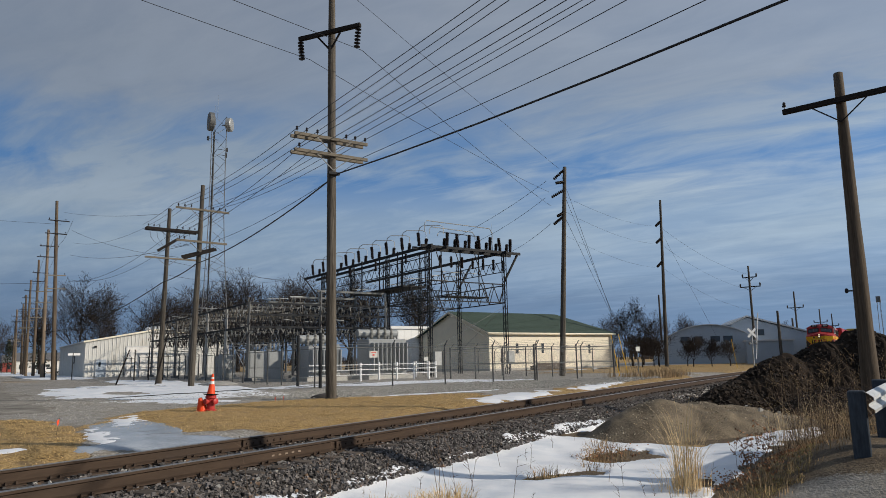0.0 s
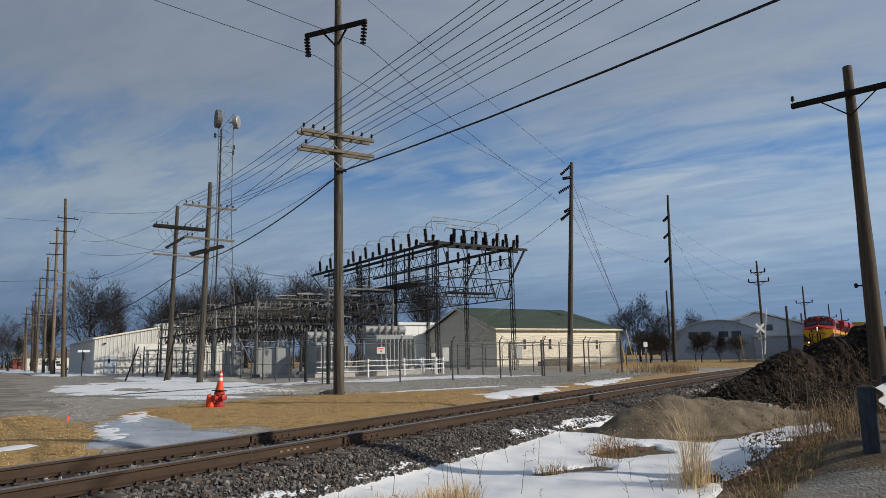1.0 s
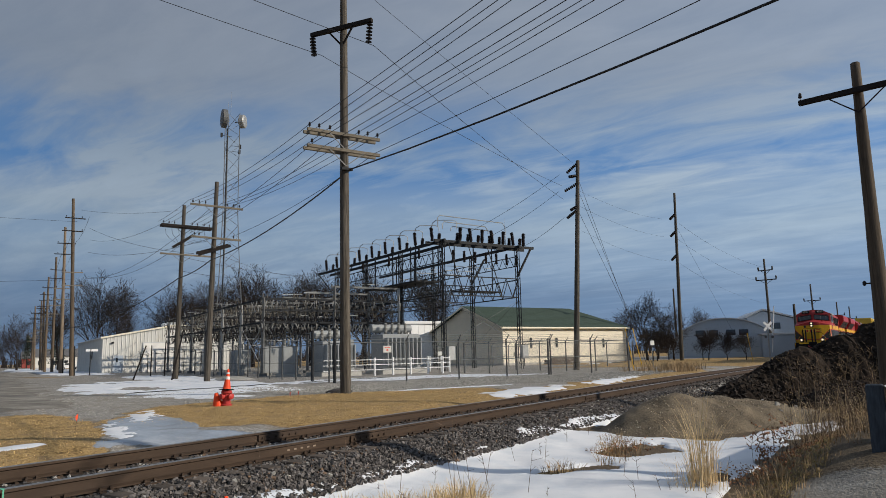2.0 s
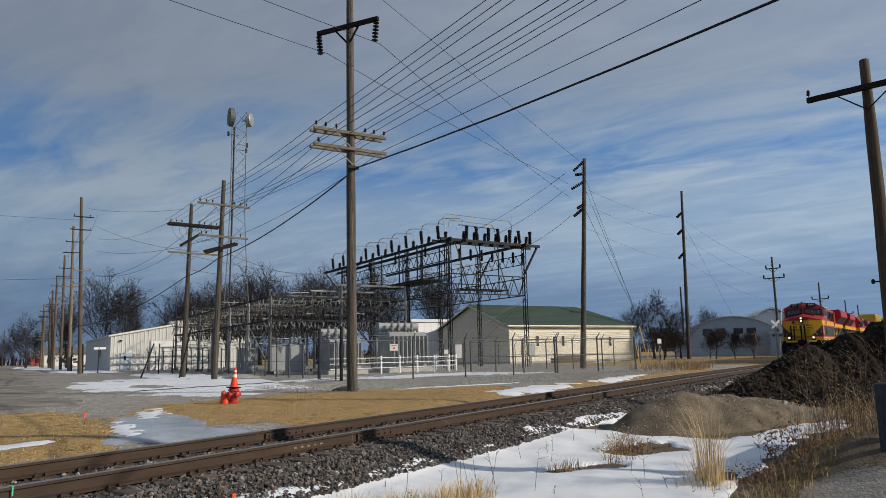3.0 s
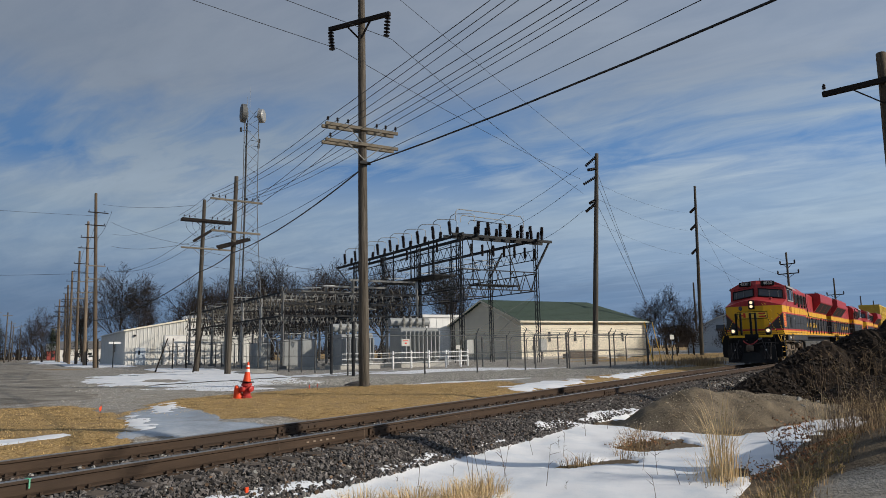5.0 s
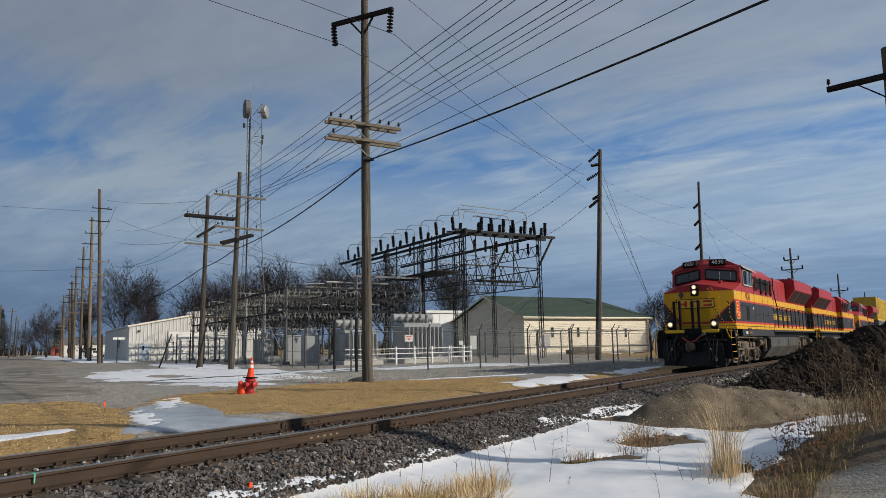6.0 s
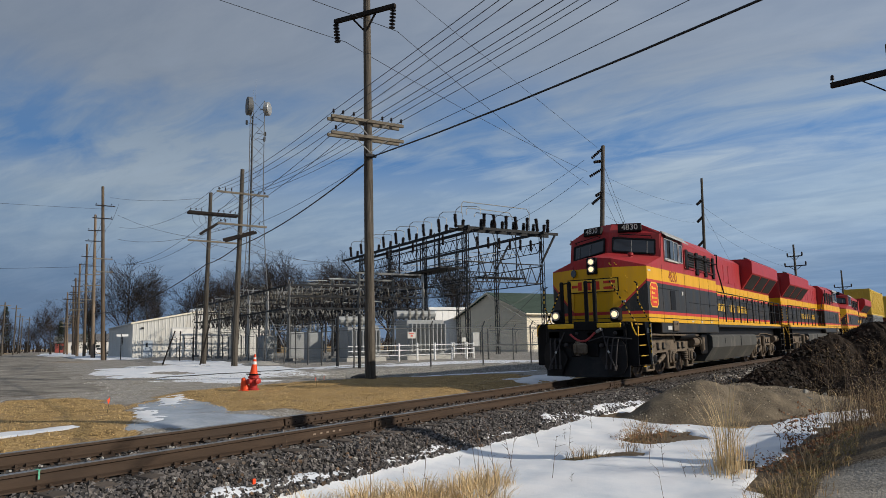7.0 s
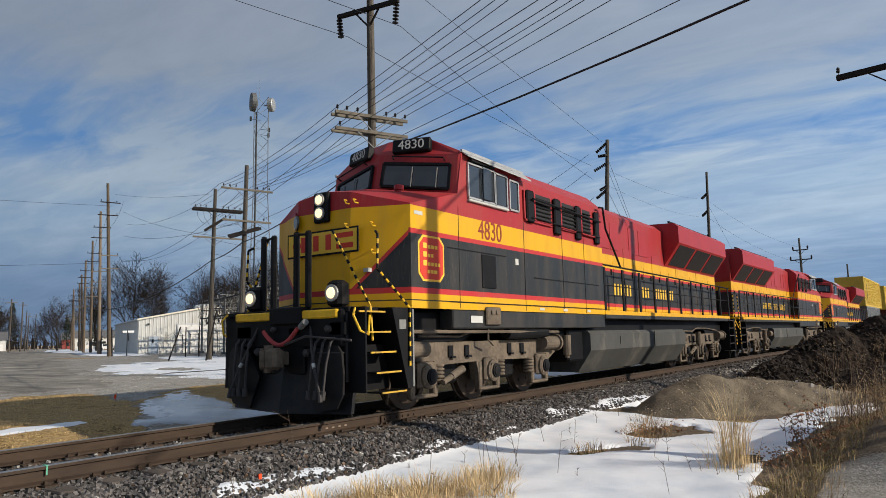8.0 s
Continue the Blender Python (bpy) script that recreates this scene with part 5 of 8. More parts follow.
SPEED, UNIT = 11.35, 23.2
lead, lead_wheels = locomotive("red, yellow and grey diesel locomotive with lit headlights, leading")
second = copy_thing(lead, pose(0, 0, 0))
third = copy_thing(lead, pose(0, 0, 0))
tagged(second, "red, yellow and grey diesel locomotive running backwards, second in line")
tagged(third, "red, yellow and grey diesel locomotive, third in line")
third_lamps = [o for u in (second, third) for o in u.children_recursive if o.name.startswith("lens")]
LENS_OFF = paint("unlit_lens", (0.5, 0.5, 0.48), 0.2, vary=0.1, bump=0)
for o in third_lamps:
    o.data = o.data.copy()
    o.data.materials[0] = LENS_OFF
for u in (second, third):
    for o in [o for o in u.children_recursive if o.name.startswith("lettering")]:
        bpy.data.objects.remove(o)
cars = [well_car(c) for c in ((BOX_GREY, BOX_YELLOW), (BOX_BROWN, BOX_YELLOW), (BOX_YELLOW, BOX_BROWN), (BOX_BROWN, BOX_GREY))]


def unit_pose(s, length=UNIT, back=False):
    """The pose of a unit whose leading end stands at s along the track."""
    a, b = s + 0.2 * length, s + 0.8 * length
    h = math.atan2(track_y(b) - track_y(a), b - a)
    y = track_y(a) - math.tan(h) * 0.2 * length
    m = Matrix.Translation((s, y, RAIL_TOP)) @ Matrix.Rotation(h, 4, "Z")
    if back:
        m = m @ Matrix.Translation((length, 0, 0)) @ Matrix.Rotation(math.pi, 4, "Z")
    return m
# ---------------------------------------------------------------- utility poles and wires


def insulator_pin(s, p, scale=1.0):
    """A small pin insulator standing on p."""
    s.turned([(0.012, 0), (0.012, 0.07), (0.05, 0.08), (0.055, 0.12), (0.035, 0.15), (0.05, 0.17), (0.03, 0.22)], p, (0, 0, 1), 8)


def disc_string(s, p, q, r=0.13, n=6):
    """A string of insulator discs from p to q."""
    p, q = Vector(p), Vector(q)
    w = (q - p).normalized()
    length = (q - p).length
    step = length / n
    prof = [(0.025, 0.0)]
    for k in range(n):
        prof += [(0.03, step * (k + 0.08)), (r, step * (k + 0.42)), (r, step * (k + 0.56)), (0.035, step * (k + 0.74))]
    s.turned(prof + [(0.025, length)], p, w, 10)


def utility_pole(m, height, r0, r1, label, lean=(0, 0), group="utility poles", material=None):
    base = thing("utility_pole", label, "utility pole", m, group)
    tilt = Matrix.Rotation(math.atan2(lean[0], height), 4, "Y") @ Matrix.Rotation(-math.atan2(lean[1], height), 4, "X")
    base.matrix_basis = m @ tilt
    s = Shape()
    n, rings = 14, 9
    prof = [(r0 * 1.04, -0.4)] + [(r0 + (r1 - r0) * k / rings + 0.006 * math.sin(k * 2.1), height * k / rings) for k in range(rings)] + [(r1, height - 0.02), (r1 * 0.8, height)]
    s.turned(prof, (0, 0, 0), (0, 0, 1), n)
    part("pole", s, material or WOOD, base, "weathered round wooden pole", smooth=True)
    return base


def crossarm(base, z, lo, hi, turn, material, r, pins=(), braces=True, size=(0.10, 0.13)):
    """A crossarm on a pole, from lo to hi along its own line, with pins and flat braces."""
    rot = Matrix.Rotation(radians(turn), 4, "Z")
    off = Vector((0, -(r + size[0] / 2), 0))
    arm = part("crossarm", Shape().box(lo, hi, off.y - size[0] / 2, off.y + size[0] / 2, z - size[1] / 2, z + size[1] / 2, 0.012), material, base, "wooden crossarm", m=rot)
    if braces:
        for e in (-1, 1):
            x = e * min(0.75, abs(lo if e < 0 else hi) * 0.6)
            part("brace", Shape().bar((x, off.y - 0.06, z - 0.03), (0, off.y + 0.03, z - 0.62), 0.035, 0.012, (0, 1, 0)), STEEL_GREY if material is not WOOD_DARK else WOOD_DARK, base, m=rot)
    for x in pins:
        s = Shape()
        insulator_pin(s, (x, off.y, z + size[1] / 2))
        part("insulator", s, PORCELAIN, arm, "dark pin insulator")
    return arm


def wire(p, q, sag, r=0.012, label="thin dark overhead wire", n=14):
    p, q = Vector(p), Vector(q)
    pts = [p.lerp(q, k / n) - Vector((0, 0, 4 * sag * (k / n) * (1 - k / n))) for k in range(n + 1)]
    solid("wire", Shape().tube(pts, r, 5), WIRE, label, "wire", group="overhead wires")


# the tall pole by the track
poleA = utility_pole(grid(-5.3, -9.5), 18.2, 0.21, 0.13, "tall weathered wooden utility pole with three levels of crossarms", lean=(-0.1, 0.0))
for z, pins in ((10.15, (-1.55, -1.15, -0.7, 0.55, 0.95, 1.4)), (9.50, (-1.45,))):
    crossarm(poleA, z, -1.65, 1.5, 0, WOOD_GREY, 0.15, pins)
    part("crossarm", Shape().box(-1.65, 1.5, 0.15, 0.25, z - 0.065, z + 0.065, 0.012), WOOD_GREY, poleA, "wooden crossarm")
    for x in (-1.0, 0.9):
        part("spacer_bolt", Shape().cyl((x, -0.27, z), (x, 0.27, z), 0.015, n=6), STEEL_GREY, poleA)
TOP_TURN = math.degrees(math.atan2(-2.47, 1.59))
crossarm(poleA, 14.68, -1.45, 1.48, TOP_TURN, WOOD_DARK, 0.14, braces=False, size=(0.16, 0.17))
for e in (-1, 1):
    part("brace", Shape().bar((e * 0.55, -0.22, 14.6), (0, -0.10, 13.95), 0.07, 0.05, (0, 1, 0)), WOOD_DARK, poleA, m=Matrix.Rotation(radians(TOP_TURN), 4, "Z"))
    s = Shape()
    disc_string(s, (e * 1.38, -0.22, 14.58), (e * 1.30, -0.22, 13.72), 0.13, 6)
    part("insulator", s, PORCELAIN, poleA, "hanging string of dark insulator discs", m=Matrix.Rotation(radians(TOP_TURN), 4, "Z"), smooth=False)
part("cable_bracket", Shape().box(-0.25, 0.25, -0.28, -0.16, 8.68, 8.80, 0.02), STEEL_DARK, poleA)

poleC = utility_pole(grid(-5.2, 11.4), 13.0, 0.20, 0.13, "pale wooden utility pole carrying crossarms and a diagonal switch arm", lean=(0.25, -0.1))
crossarm(poleC, 11.3, -1.65, 1.75, 0, WOOD_GREY, 0.14, (-1.5, -1.1, -0.7, 0.7, 1.1, 1.5))
crossarm(poleC, 9.2, -1.5, 1.7, 0, WOOD_GREY, 0.14, (-1.3, -1.0, 1.2))
for k in (0, 1):
    part("crossarm", Shape().bar((-1.0, -0.2 + 0.5 * k, 8.05 + 0.15 * k), (0.95, -0.5 + 0.5 * k, 8.75 + 0.1 * k), 0.16, 0.18), WOOD_DARK, poleC, "short diagonal dark crossarm")
poleB = utility_pole(grid(-5.1, 21.0), 13.3, 0.20, 0.13, "wooden utility pole with a dark double crossarm and hanging wires", lean=(0.2, -0.1))
crossarm(poleB, 11.6, -1.65, 2.15, 0, WOOD_DARK, 0.14, (-1.5, -1.1, -0.7, 0.6, 1.0, 1.5, 1.9), size=(0.2, 0.2))
part("crossarm", Shape().box(-1.65, 2.15, 0.15, 0.35, 11.5, 11.7, 0.012), WOOD_DARK, poleB, "wooden crossarm")
part("crossarm", Shape().bar((-0.75, -0.25, 9.9), (0.7, -0.35, 10.95), 0.18, 0.2), WOOD_DARK, poleB, "short diagonal dark crossarm")
crossarm(poleB, 9.4, -1.6, 2.15, 0, WOOD_GREY, 0.14)
for k in range(7):
    x = -1.4 + 0.48 * k
    part("jumper_wire", Shape().tube([(x, -0.3, 11.5), (x + 0.1, -0.35, 10.9), (x + 0.35, -0.3, 10.6), (x * 0.4, -0.25, 10.3)], 0.012, 4), WIRE, poleB)
# street line poles going away
STREET = [(-9.28, 53.0, 19.85, (-0.84, 0)), (-9.06, 70.9, 19.6, (-0.46, 0)), (-8.7, 92.8, 18.4, (-0.34, 0)), (-9.04, 105.0, 16.4, (-0.24, 0)), (-8.6, 118.0, 15.0, (-0.6, 0)), (-8.5, 129.0, 14.15, (-0.5, 0)), (-9.08, 140.0, 13.75, (-0.5, 0)), (-9.0, 154.5, 13.2, (0, 0))]

for k, (a, b, h, lean) in enumerate(STREET):
    p = utility_pole(grid(a, b), h, 0.24, 0.15, "wooden street utility pole with short crossarms", lean, "street utility poles", WOOD_WARM)
    for f in (0.885, 0.81, 0.575, 0.50):
        crossarm(p, h * f, -0.9 if f > 0.85 else -1.2, 1.0 if f < 0.85 else 1.3, 0 if k % 2 else 15, WOOD_GREY if f < 0.8 else WOOD_DARK, 0.16, (-0.8, 0.9), braces=False, size=(0.10, 0.11))
    if k < 2:
        part("transformer_riser", Shape().cyl((0.28, -0.1, 0), (0.28, -0.1, 3.2), 0.07, n=8), STEEL_DARK, p)
# transmission poles by the substation and beyond
poleM = utility_pole(grid(21.8, 6.5), 16.9, 0.24, 0.15, "dark wooden transmission pole with dead-end insulators beside the fence", lean=(0.80, -0.52))
for z, q in ((16.6, (-0.9, 0.2, -0.9)), (15.6, (-0.75, 0.1, -0.2)), (14.9, (-1.0, 0.3, -0.7)), (13.0, (-0.6, 0.0, -0.35)), (12.7, (-0.9, 0.1, -0.75))):
    s = Shape()
    disc_string(s, (-0.12, 0, z), (-0.12 + q[0], q[1], z + q[2]), 0.13, 7)
    part("insulator", s, PORCELAIN, poleM, "dark dead-end insulator string")
poleR = utility_pole(grid(58.8, 25.9), 22.3, 0.26, 0.15, "tall dark transmission pole with angled post insulators", lean=(0.5, -0.35))
for z in (19.1, 16.8, 13.6):
    s = Shape()
    disc_string(s, (-0.15, 0, z + 0.2), (-1.25, -0.1, z - 0.55), 0.18, 7)
    part("insulator", s, PORCELAIN, poleR, "angled dark post insulator")
# the pole beside the guardrail
poleE = utility_pole(pose(15.0, -7.8, 0.0), 9.4, 0.225, 0.12, "leaning weathered pole with one dark crossarm behind the brush", lean=(0.05, -0.06), material=WOOD_WARM)
crossarm(poleE, 8.55, -1.45, 1.6, -100, WOOD_DARK, 0.15, (-1.4, 1.4), size=(0.13, 0.15))
part("insulator_bracket", Shape().bar((0, 0.1, 3.3), (0, 0.34, 3.3), 0.04, 0.04).turned([(0.02, 0), (0.045, 0.03), (0.045, 0.10), (0.02, 0.13)], (0, 0.33, 3.24), (0, 0, 1), 10), STEEL_DARK, poleE)
pole_behind = utility_pole(pose(5.1, -9.6, 0.0), 10.5, 0.20, 0.14, "weathered pole beside the road, casting its shadow over the track", group="utility poles")
crossarm(pole_behind, 9.6, -1.4, 1.4, -60, WOOD_DARK, 0.15, (-1.3, 1.3))
# distant line beyond the mounds
for x, y, h, arms in ((111.4, 8.1, 15.3, 2), (151.0, 5.4, 14.0, 1), (93.0, 2.55, 7.0, 0), (123.0, 3.6, 7.3, 0), (193.2, 3.6, 12.5, 1), (213.3, 1.9, 12.2, 1), (119.4, 24.4, 12.3, 0)):
    p = utility_pole(pose(x, y, FAR_Z - 0.1, 0, 0, 80), h, 0.22, 0.14, "distant dark utility pole against the sky", group="distant utility poles")
    for k in range(arms):
        z = h - 3.3 + 1.5 * k
        part("crossarm", Shape().box(-1.55 + 0.45 * k, 1.55 - 0.45 * k, -0.28, -0.14, z - 0.08, z + 0.08, 0.01), WOOD_DARK, p, "dark crossarm")
        for e in (-1, 1):
            w = 1.5 - 0.45 * k
            part("insulator", Shape().turned([(0.05, 0), (0.13, 0.1), (0.13, 0.4), (0.05, 0.55)], (e * w, -0.2, z + 0.05), (0, 0, 1), 8), PORCELAIN, p)
            part("brace", Shape().bar((e * w * 0.6, -0.2, z - 0.05), (0, -0.15, z - 0.7), 0.06, 0.04, (0, 1, 0)), WOOD_DARK, p)

# wires along the street line, over the camera's right shoulder
for x, z in ((-1.55, 10.92), (-1.15, 11.26), (-0.7, 12.0), (0.55, 10.7), (0.95, 11.15), (1.4, 10.46)):
    wire(at_grid(-5.3 + x, -75, z), at_grid(-5.3 + x, -9.72, 10.40), 0.5)
    wire(at_grid(-5.3 + x, -9.72, 10.40), at_grid(-5.2 + x, 11.2, 11.55), 0.35)
    wire(at_grid(-5.2 + x, 11.2, 11.55), at_grid(-5.1 + x * 1.1, 20.8, 11.85), 0.1)
for x, z in ((-1.45, 9.13), (-0.9, 9.7), (1.3, 8.61)):
    wire(at_grid(-5.3 + x, -75, z), at_grid(-5.3 + x, -9.7, 9.62), 0.5)
    wire(at_grid(-5.3 + x, -9.7, 9.62), at_grid(-5.2 + x, 11.2, 9.4), 0.3)
wire(at_grid(-5.1, -75, 9.0), at_grid(-5.2, -9.75, 8.74), 1.55, 0.030, "thick black messenger cable")
wire(at_grid(-5.2, -9.75, 8.74), at_grid(-5.25, 11.1, 7.75), 0.40, 0.032, "thick black messenger cable")
wire(at_grid(-5.25, 11.1, 7.75), at_grid(-5.15, 20.7, 7.6), 0.15, 0.036, "thick black messenger cable")
wire(at_grid(-5.15, 20.7, 7.6), at_grid(-10.4, 52.9, 5.2), 0.9, 0.036, "thick black messenger cable")
# high lines across to the substation
wire(at_grid(-60, -9.5, 20.8), at_grid(-6.09, -8.9, 13.66), 0.4)
wire(at_grid(-6.09, -8.9, 13.66), at_grid(21.5, 6.8, 14.8), 0.25)
wire(at_grid(-60, -11.2, 21.8), at_grid(-4.65, -10.78, 13.66), 0.4)
wire(at_grid(-4.65, -10.78, 13.66), at_grid(21.6, 6.7, 13.6), 0.25)
wire(at_grid(-29.5, -15.9, 24.4), at_grid(22.2, 6.2, 16.7), 0.2)
wire(at_grid(21.0, 6.5, 15.6), at_grid(18.5, 15.9, 12.2), 0.25, 0.016)
wire(at_grid(20.9, 6.6, 14.2), at_grid(20.6, 15.9, 11.9), 0.25, 0.016)
wire(at_grid(21.3, 6.5, 12.1), at_grid(24.9, 15.9, 11.4), 0.15, 0.016)
for z, e in ((16.2, 26.7), (15.0, 27.1), (13.0, 27.4)):
    wire(at_grid(22.4, 6.2, z), at_grid(e, 3.7, 0.2), 0.0, 0.014, "taut steel guy wire")
for z0, z1 in ((15.9, 18.6), (14.6, 16.2), (12.6, 13.0)):
    wire(at_grid(22.6, 6.1, z0 - 1.5), at_grid(57.6, 25.8, z1), 0.5, 0.008)
    wire(at_grid(58.9, 25.6, z1), (111.4, 8.1, z1 - 4.5), 0.9, 0.011)
wire(at_grid(59.1, 25.6, 18.0), at_grid(64, 20, 0.2), 0.0, 0.012, "taut steel guy wire")
# street spans
for f, x in ((0.90, 0.9), (0.80, -0.8), (0.57, 0.8), (0.45, 0.0)):
    for (a0, b0, h0, _), (a1, b1, h1, _) in zip(STREET, STREET[1:]):
        wire(at_grid(a0 + x, b0, h0 * f), at_grid(a1 + x, b1, h1 * f), 0.5, 0.016)
wire(at_grid(-9.3, 53, 18.6), at_grid(-5.3, 21.2, 12.9), 0.3, 0.012)
wire(at_grid(-8.4, 53, 16.6), at_grid(-4.0, 21.2, 9.6), 0.5, 0.014)
wire(at_grid(-8.2, 53, 15.2), at_grid(-6.4, 21.2, 11.8), 0.6, 0.012)
wire(at_grid(-8.2, 53, 11.0), at_grid(-3.5, 21.2, 11.6), 1.4, 0.014)
wire(at_grid(-8.4, 53, 10.8), at_grid(-5.3, 11.5, 11.2), 1.3, 0.014)
wire(at_grid(-8.4, 53, 13.8), at_grid(-5.0, 11.5, 9.3), 0.7, 0.014)
wire(at_grid(-9.6, 53, 17.2), at_grid(-60, 30, 14), 0.6, 0.014)
wire(at_grid(-9.6, 53, 10.6), at_grid(-60, 60, 10), 0.6, 0.016)
wire(at_grid(-5.2, 21, 9.3), at_grid(15.6, 40, 10.6), 0.4, 0.014)
wire(at_grid(-5.2, 21, 8.2), at_grid(15.6, 42.8, 11.6), 0.8, 0.014)
wire(at_grid(-5.2, 11.4, 8.4), at_grid(15.6, 42.8, 11.2), 0.8, 0.014)

# slim poles along the far side of the street
for a, b, h in ((-21.5, 150, 12.0), (-19.6, 172, 12.5), (-19.0, 210, 12.0), (-18.6, 240, 12.0), (-16.5, 262, 13.0)):
    far_pole = utility_pole(grid(a, b), h, 0.19, 0.13, "slim wooden pole beside the far end of the street", lean=(0.1, 0))
    crossarm(far_pole, h - 0.8, -1.1, 1.1, 0, WOOD_GREY, 0.14)
# ---------------------------------------------------------------- buildings
SIDING = paint("cream_siding", (0.74, 0.68, 0.55), 0.7, vary=0.06, scale=1.0, fine=12, bump=0.002, random_shade=0.03)
SHED_WHITE = paint("off_white_ribbed_steel", (0.55, 0.55, 0.525), 0.55, 0.0, vary=0.10, scale=0.8, fine=8, bump=0.0, stretch=(1, 1, 0.3), dirt=(0.42, 0.36, 0.27), dirt_amount=0.15)
SHED_ROOF = paint("pale_steel_roof", (0.55, 0.56, 0.57), 0.5, 0.3, vary=0.15, scale=0.6, fine=8, bump=0.0)
ROOF_GREEN = paint("green_shingle_roof", (0.042, 0.066, 0.050), 0.85, vary=0.25, scale=1.0, fine=14, bump=0.01)
TRIM = paint("cream_trim", (0.78, 0.72, 0.58), 0.6, vary=0.08, bump=0)
DOOR_WHITE = paint("white_door", (0.74, 0.73, 0.70), 0.5, vary=0.08, scale=1, fine=6, bump=0)
SHED_BLUE = paint("pale_blue_steel", (0.36, 0.42, 0.49), 0.55, 0.1, vary=0.12, scale=0.6, fine=6, bump=0)
WHITE_PANEL = paint("white_panel", (0.76, 0.77, 0.77), 0.5, vary=0.08, scale=0.8, fine=6, bump=0)


def boards(parent, x0, x1, z0, z1, y, step, material, top=None, face=-1):
    """Overlapping horizontal boards on a wall that faces along y; top(x) may cut them to a gable."""
    k, z = 0, z0
    while z < z1 - 0.02:
        a, b = (x0, x1) if top is None else top(z)
        if b - a > 0.2:
            s = Shape()
            h = min(step, z1 - z)
            s.add([(a, y, z + h), (b, y, z + h), (b, y + face * 0.022, z), (a, y + face * 0.022, z), (a, y, z), (b, y, z)], [(0, 1, 2, 3), (3, 2, 5, 4), (0, 3, 4), (1, 5, 2)])
            part("siding_board", s, material, parent)
        z += step
        k += 1


def house(m, w, d, eave, ridge, label):
    """A long gabled building: x along its front, y to the back."""
    b = thing("building", label, "building", m)
    wall = Shape().box(0.0, w, 0.0, d, 0.0, eave).prism([(0, eave - 0.1), (d, eave - 0.1), (d / 2, ridge - 0.12)], "x", 0.002, 0.3)
    wall = part("wall", wall, SIDING, b, "cream lap-sided wall")
    boards(b, 0.0, w, 0.25, eave, -0.002, 0.24, SIDING)
    pitch = (ridge - eave) / (d / 2)
    side = part("gable_wall", Shape().box(-0.004, 0.0, 0.0, d, 0, 0.1), SIDING, b)
    z = 0.25
    while z < ridge - 0.3:
        inset = max(0.0, (z + 0.24 - eave) / pitch)
        y0, y1 = inset, d - inset
        if y1 - y0 > 0.3:
            part("siding_board", Shape().add([(0, y0, z + 0.24), (0, y1, z + 0.24), (-0.022, y1, z), (-0.022, y0, z), (0, y0, z), (0, y1, z)], [(0, 1, 2, 3), (3, 2, 5, 4), (0, 3, 4), (1, 5, 2)]), SIDING, b)
        z += 0.24
    ov = 0.45
    roof = Shape()
    for e in (0, 1):
        y0, y1 = (-ov, d / 2) if e == 0 else (d + ov, d / 2)
        z0 = eave - ov * pitch
        roof.add([(-ov, y0, z0), (w + ov, y0, z0), (w + ov - 3.2, y1, ridge), (-ov, y1, ridge), (-ov, y0, z0 + 0.14), (w + ov, y0, z0 + 0.14), (w + ov - 3.2, y1, ridge + 0.14), (-ov, y1, ridge + 0.14)],
                 [(0, 3, 2, 1), (4, 5, 6, 7), (0, 1, 5, 4), (0, 4, 7, 3), (1, 2, 6, 5)])
    roof.add([(w + ov, -ov, eave - ov * pitch + 0.14), (w + ov, d + ov, eave - ov * pitch + 0.14), (w + ov - 3.2, d / 2, ridge + 0.14)], [(0, 1, 2)])
    r = part("roof", roof, ROOF_GREEN, b, "dark green shingle roof")
    k = 1
    while k * 0.5 < d / 2:
        y = k * 0.5
        z = eave + pitch * (y) + 0.145
        part("shingle_course", Shape().bar((-ov, y, z), (w + ov - 3.2 * y / (d / 2), y, z), 0.06, 0.012), ROOF_GREEN, r)
        k += 1
    part("fascia", Shape().box(-ov, w + ov, -ov - 0.03, -ov - 0.004, eave - ov * pitch - 0.12, eave - ov * pitch + 0.10), TRIM, b, "cream gutter board")
    part("gutter", Shape().box(-ov, w + ov, -ov - 0.12, -ov - 0.034, eave - ov * pitch - 0.04, eave - ov * pitch + 0.06, 0.02), TRIM, b)
    for e in (-1, 1):
        y0 = -ov if e < 0 else d + ov
        part("rake_board", Shape().bar((-ov - 0.02, y0, eave - ov * pitch), (-ov - 0.02, d / 2, ridge), 0.03, 0.2, (0, 0, 1)), TRIM, b)
    for x, z0, z1, ww in ((4.0, 2.0, 3.2, 0.42), (8.1, 2.0, 3.2, 0.42), (16.2, 1.9, 3.05, 0.42), (1.55, 1.1, 1.5, 0.18)):
        if x + ww < w:
            win = part("window", Shape().box(x, x + ww, -0.06, -0.03, z0, z1), GLASS, b, "narrow dark window")
            part("window_frame", Shape().box(x - 0.06, x, -0.075, -0.024, z0 - 0.06, z1 + 0.06).box(x + ww, x + ww + 0.06, -0.075, -0.024, z0 - 0.06, z1 + 0.06).box(x, x + ww, -0.075, -0.024, z1, z1 + 0.06).box(x, x + ww, -0.075, -0.024, z0 - 0.06, z0).box(x, x + ww, -0.075, -0.024, (z0 + z1) / 2 - 0.025, (z0 + z1) / 2 + 0.025), TRIM, win)
    part("foundation", Shape().box(-0.03, w + 0.03, -0.03, d + 0.03, -0.3, 0.24), CONCRETE, b)
    for x in (0.0, w):
        part("corner_trim", Shape().box(x - 0.04, x + 0.06, -0.045, 0.05, 0.2, eave), TRIM, b)
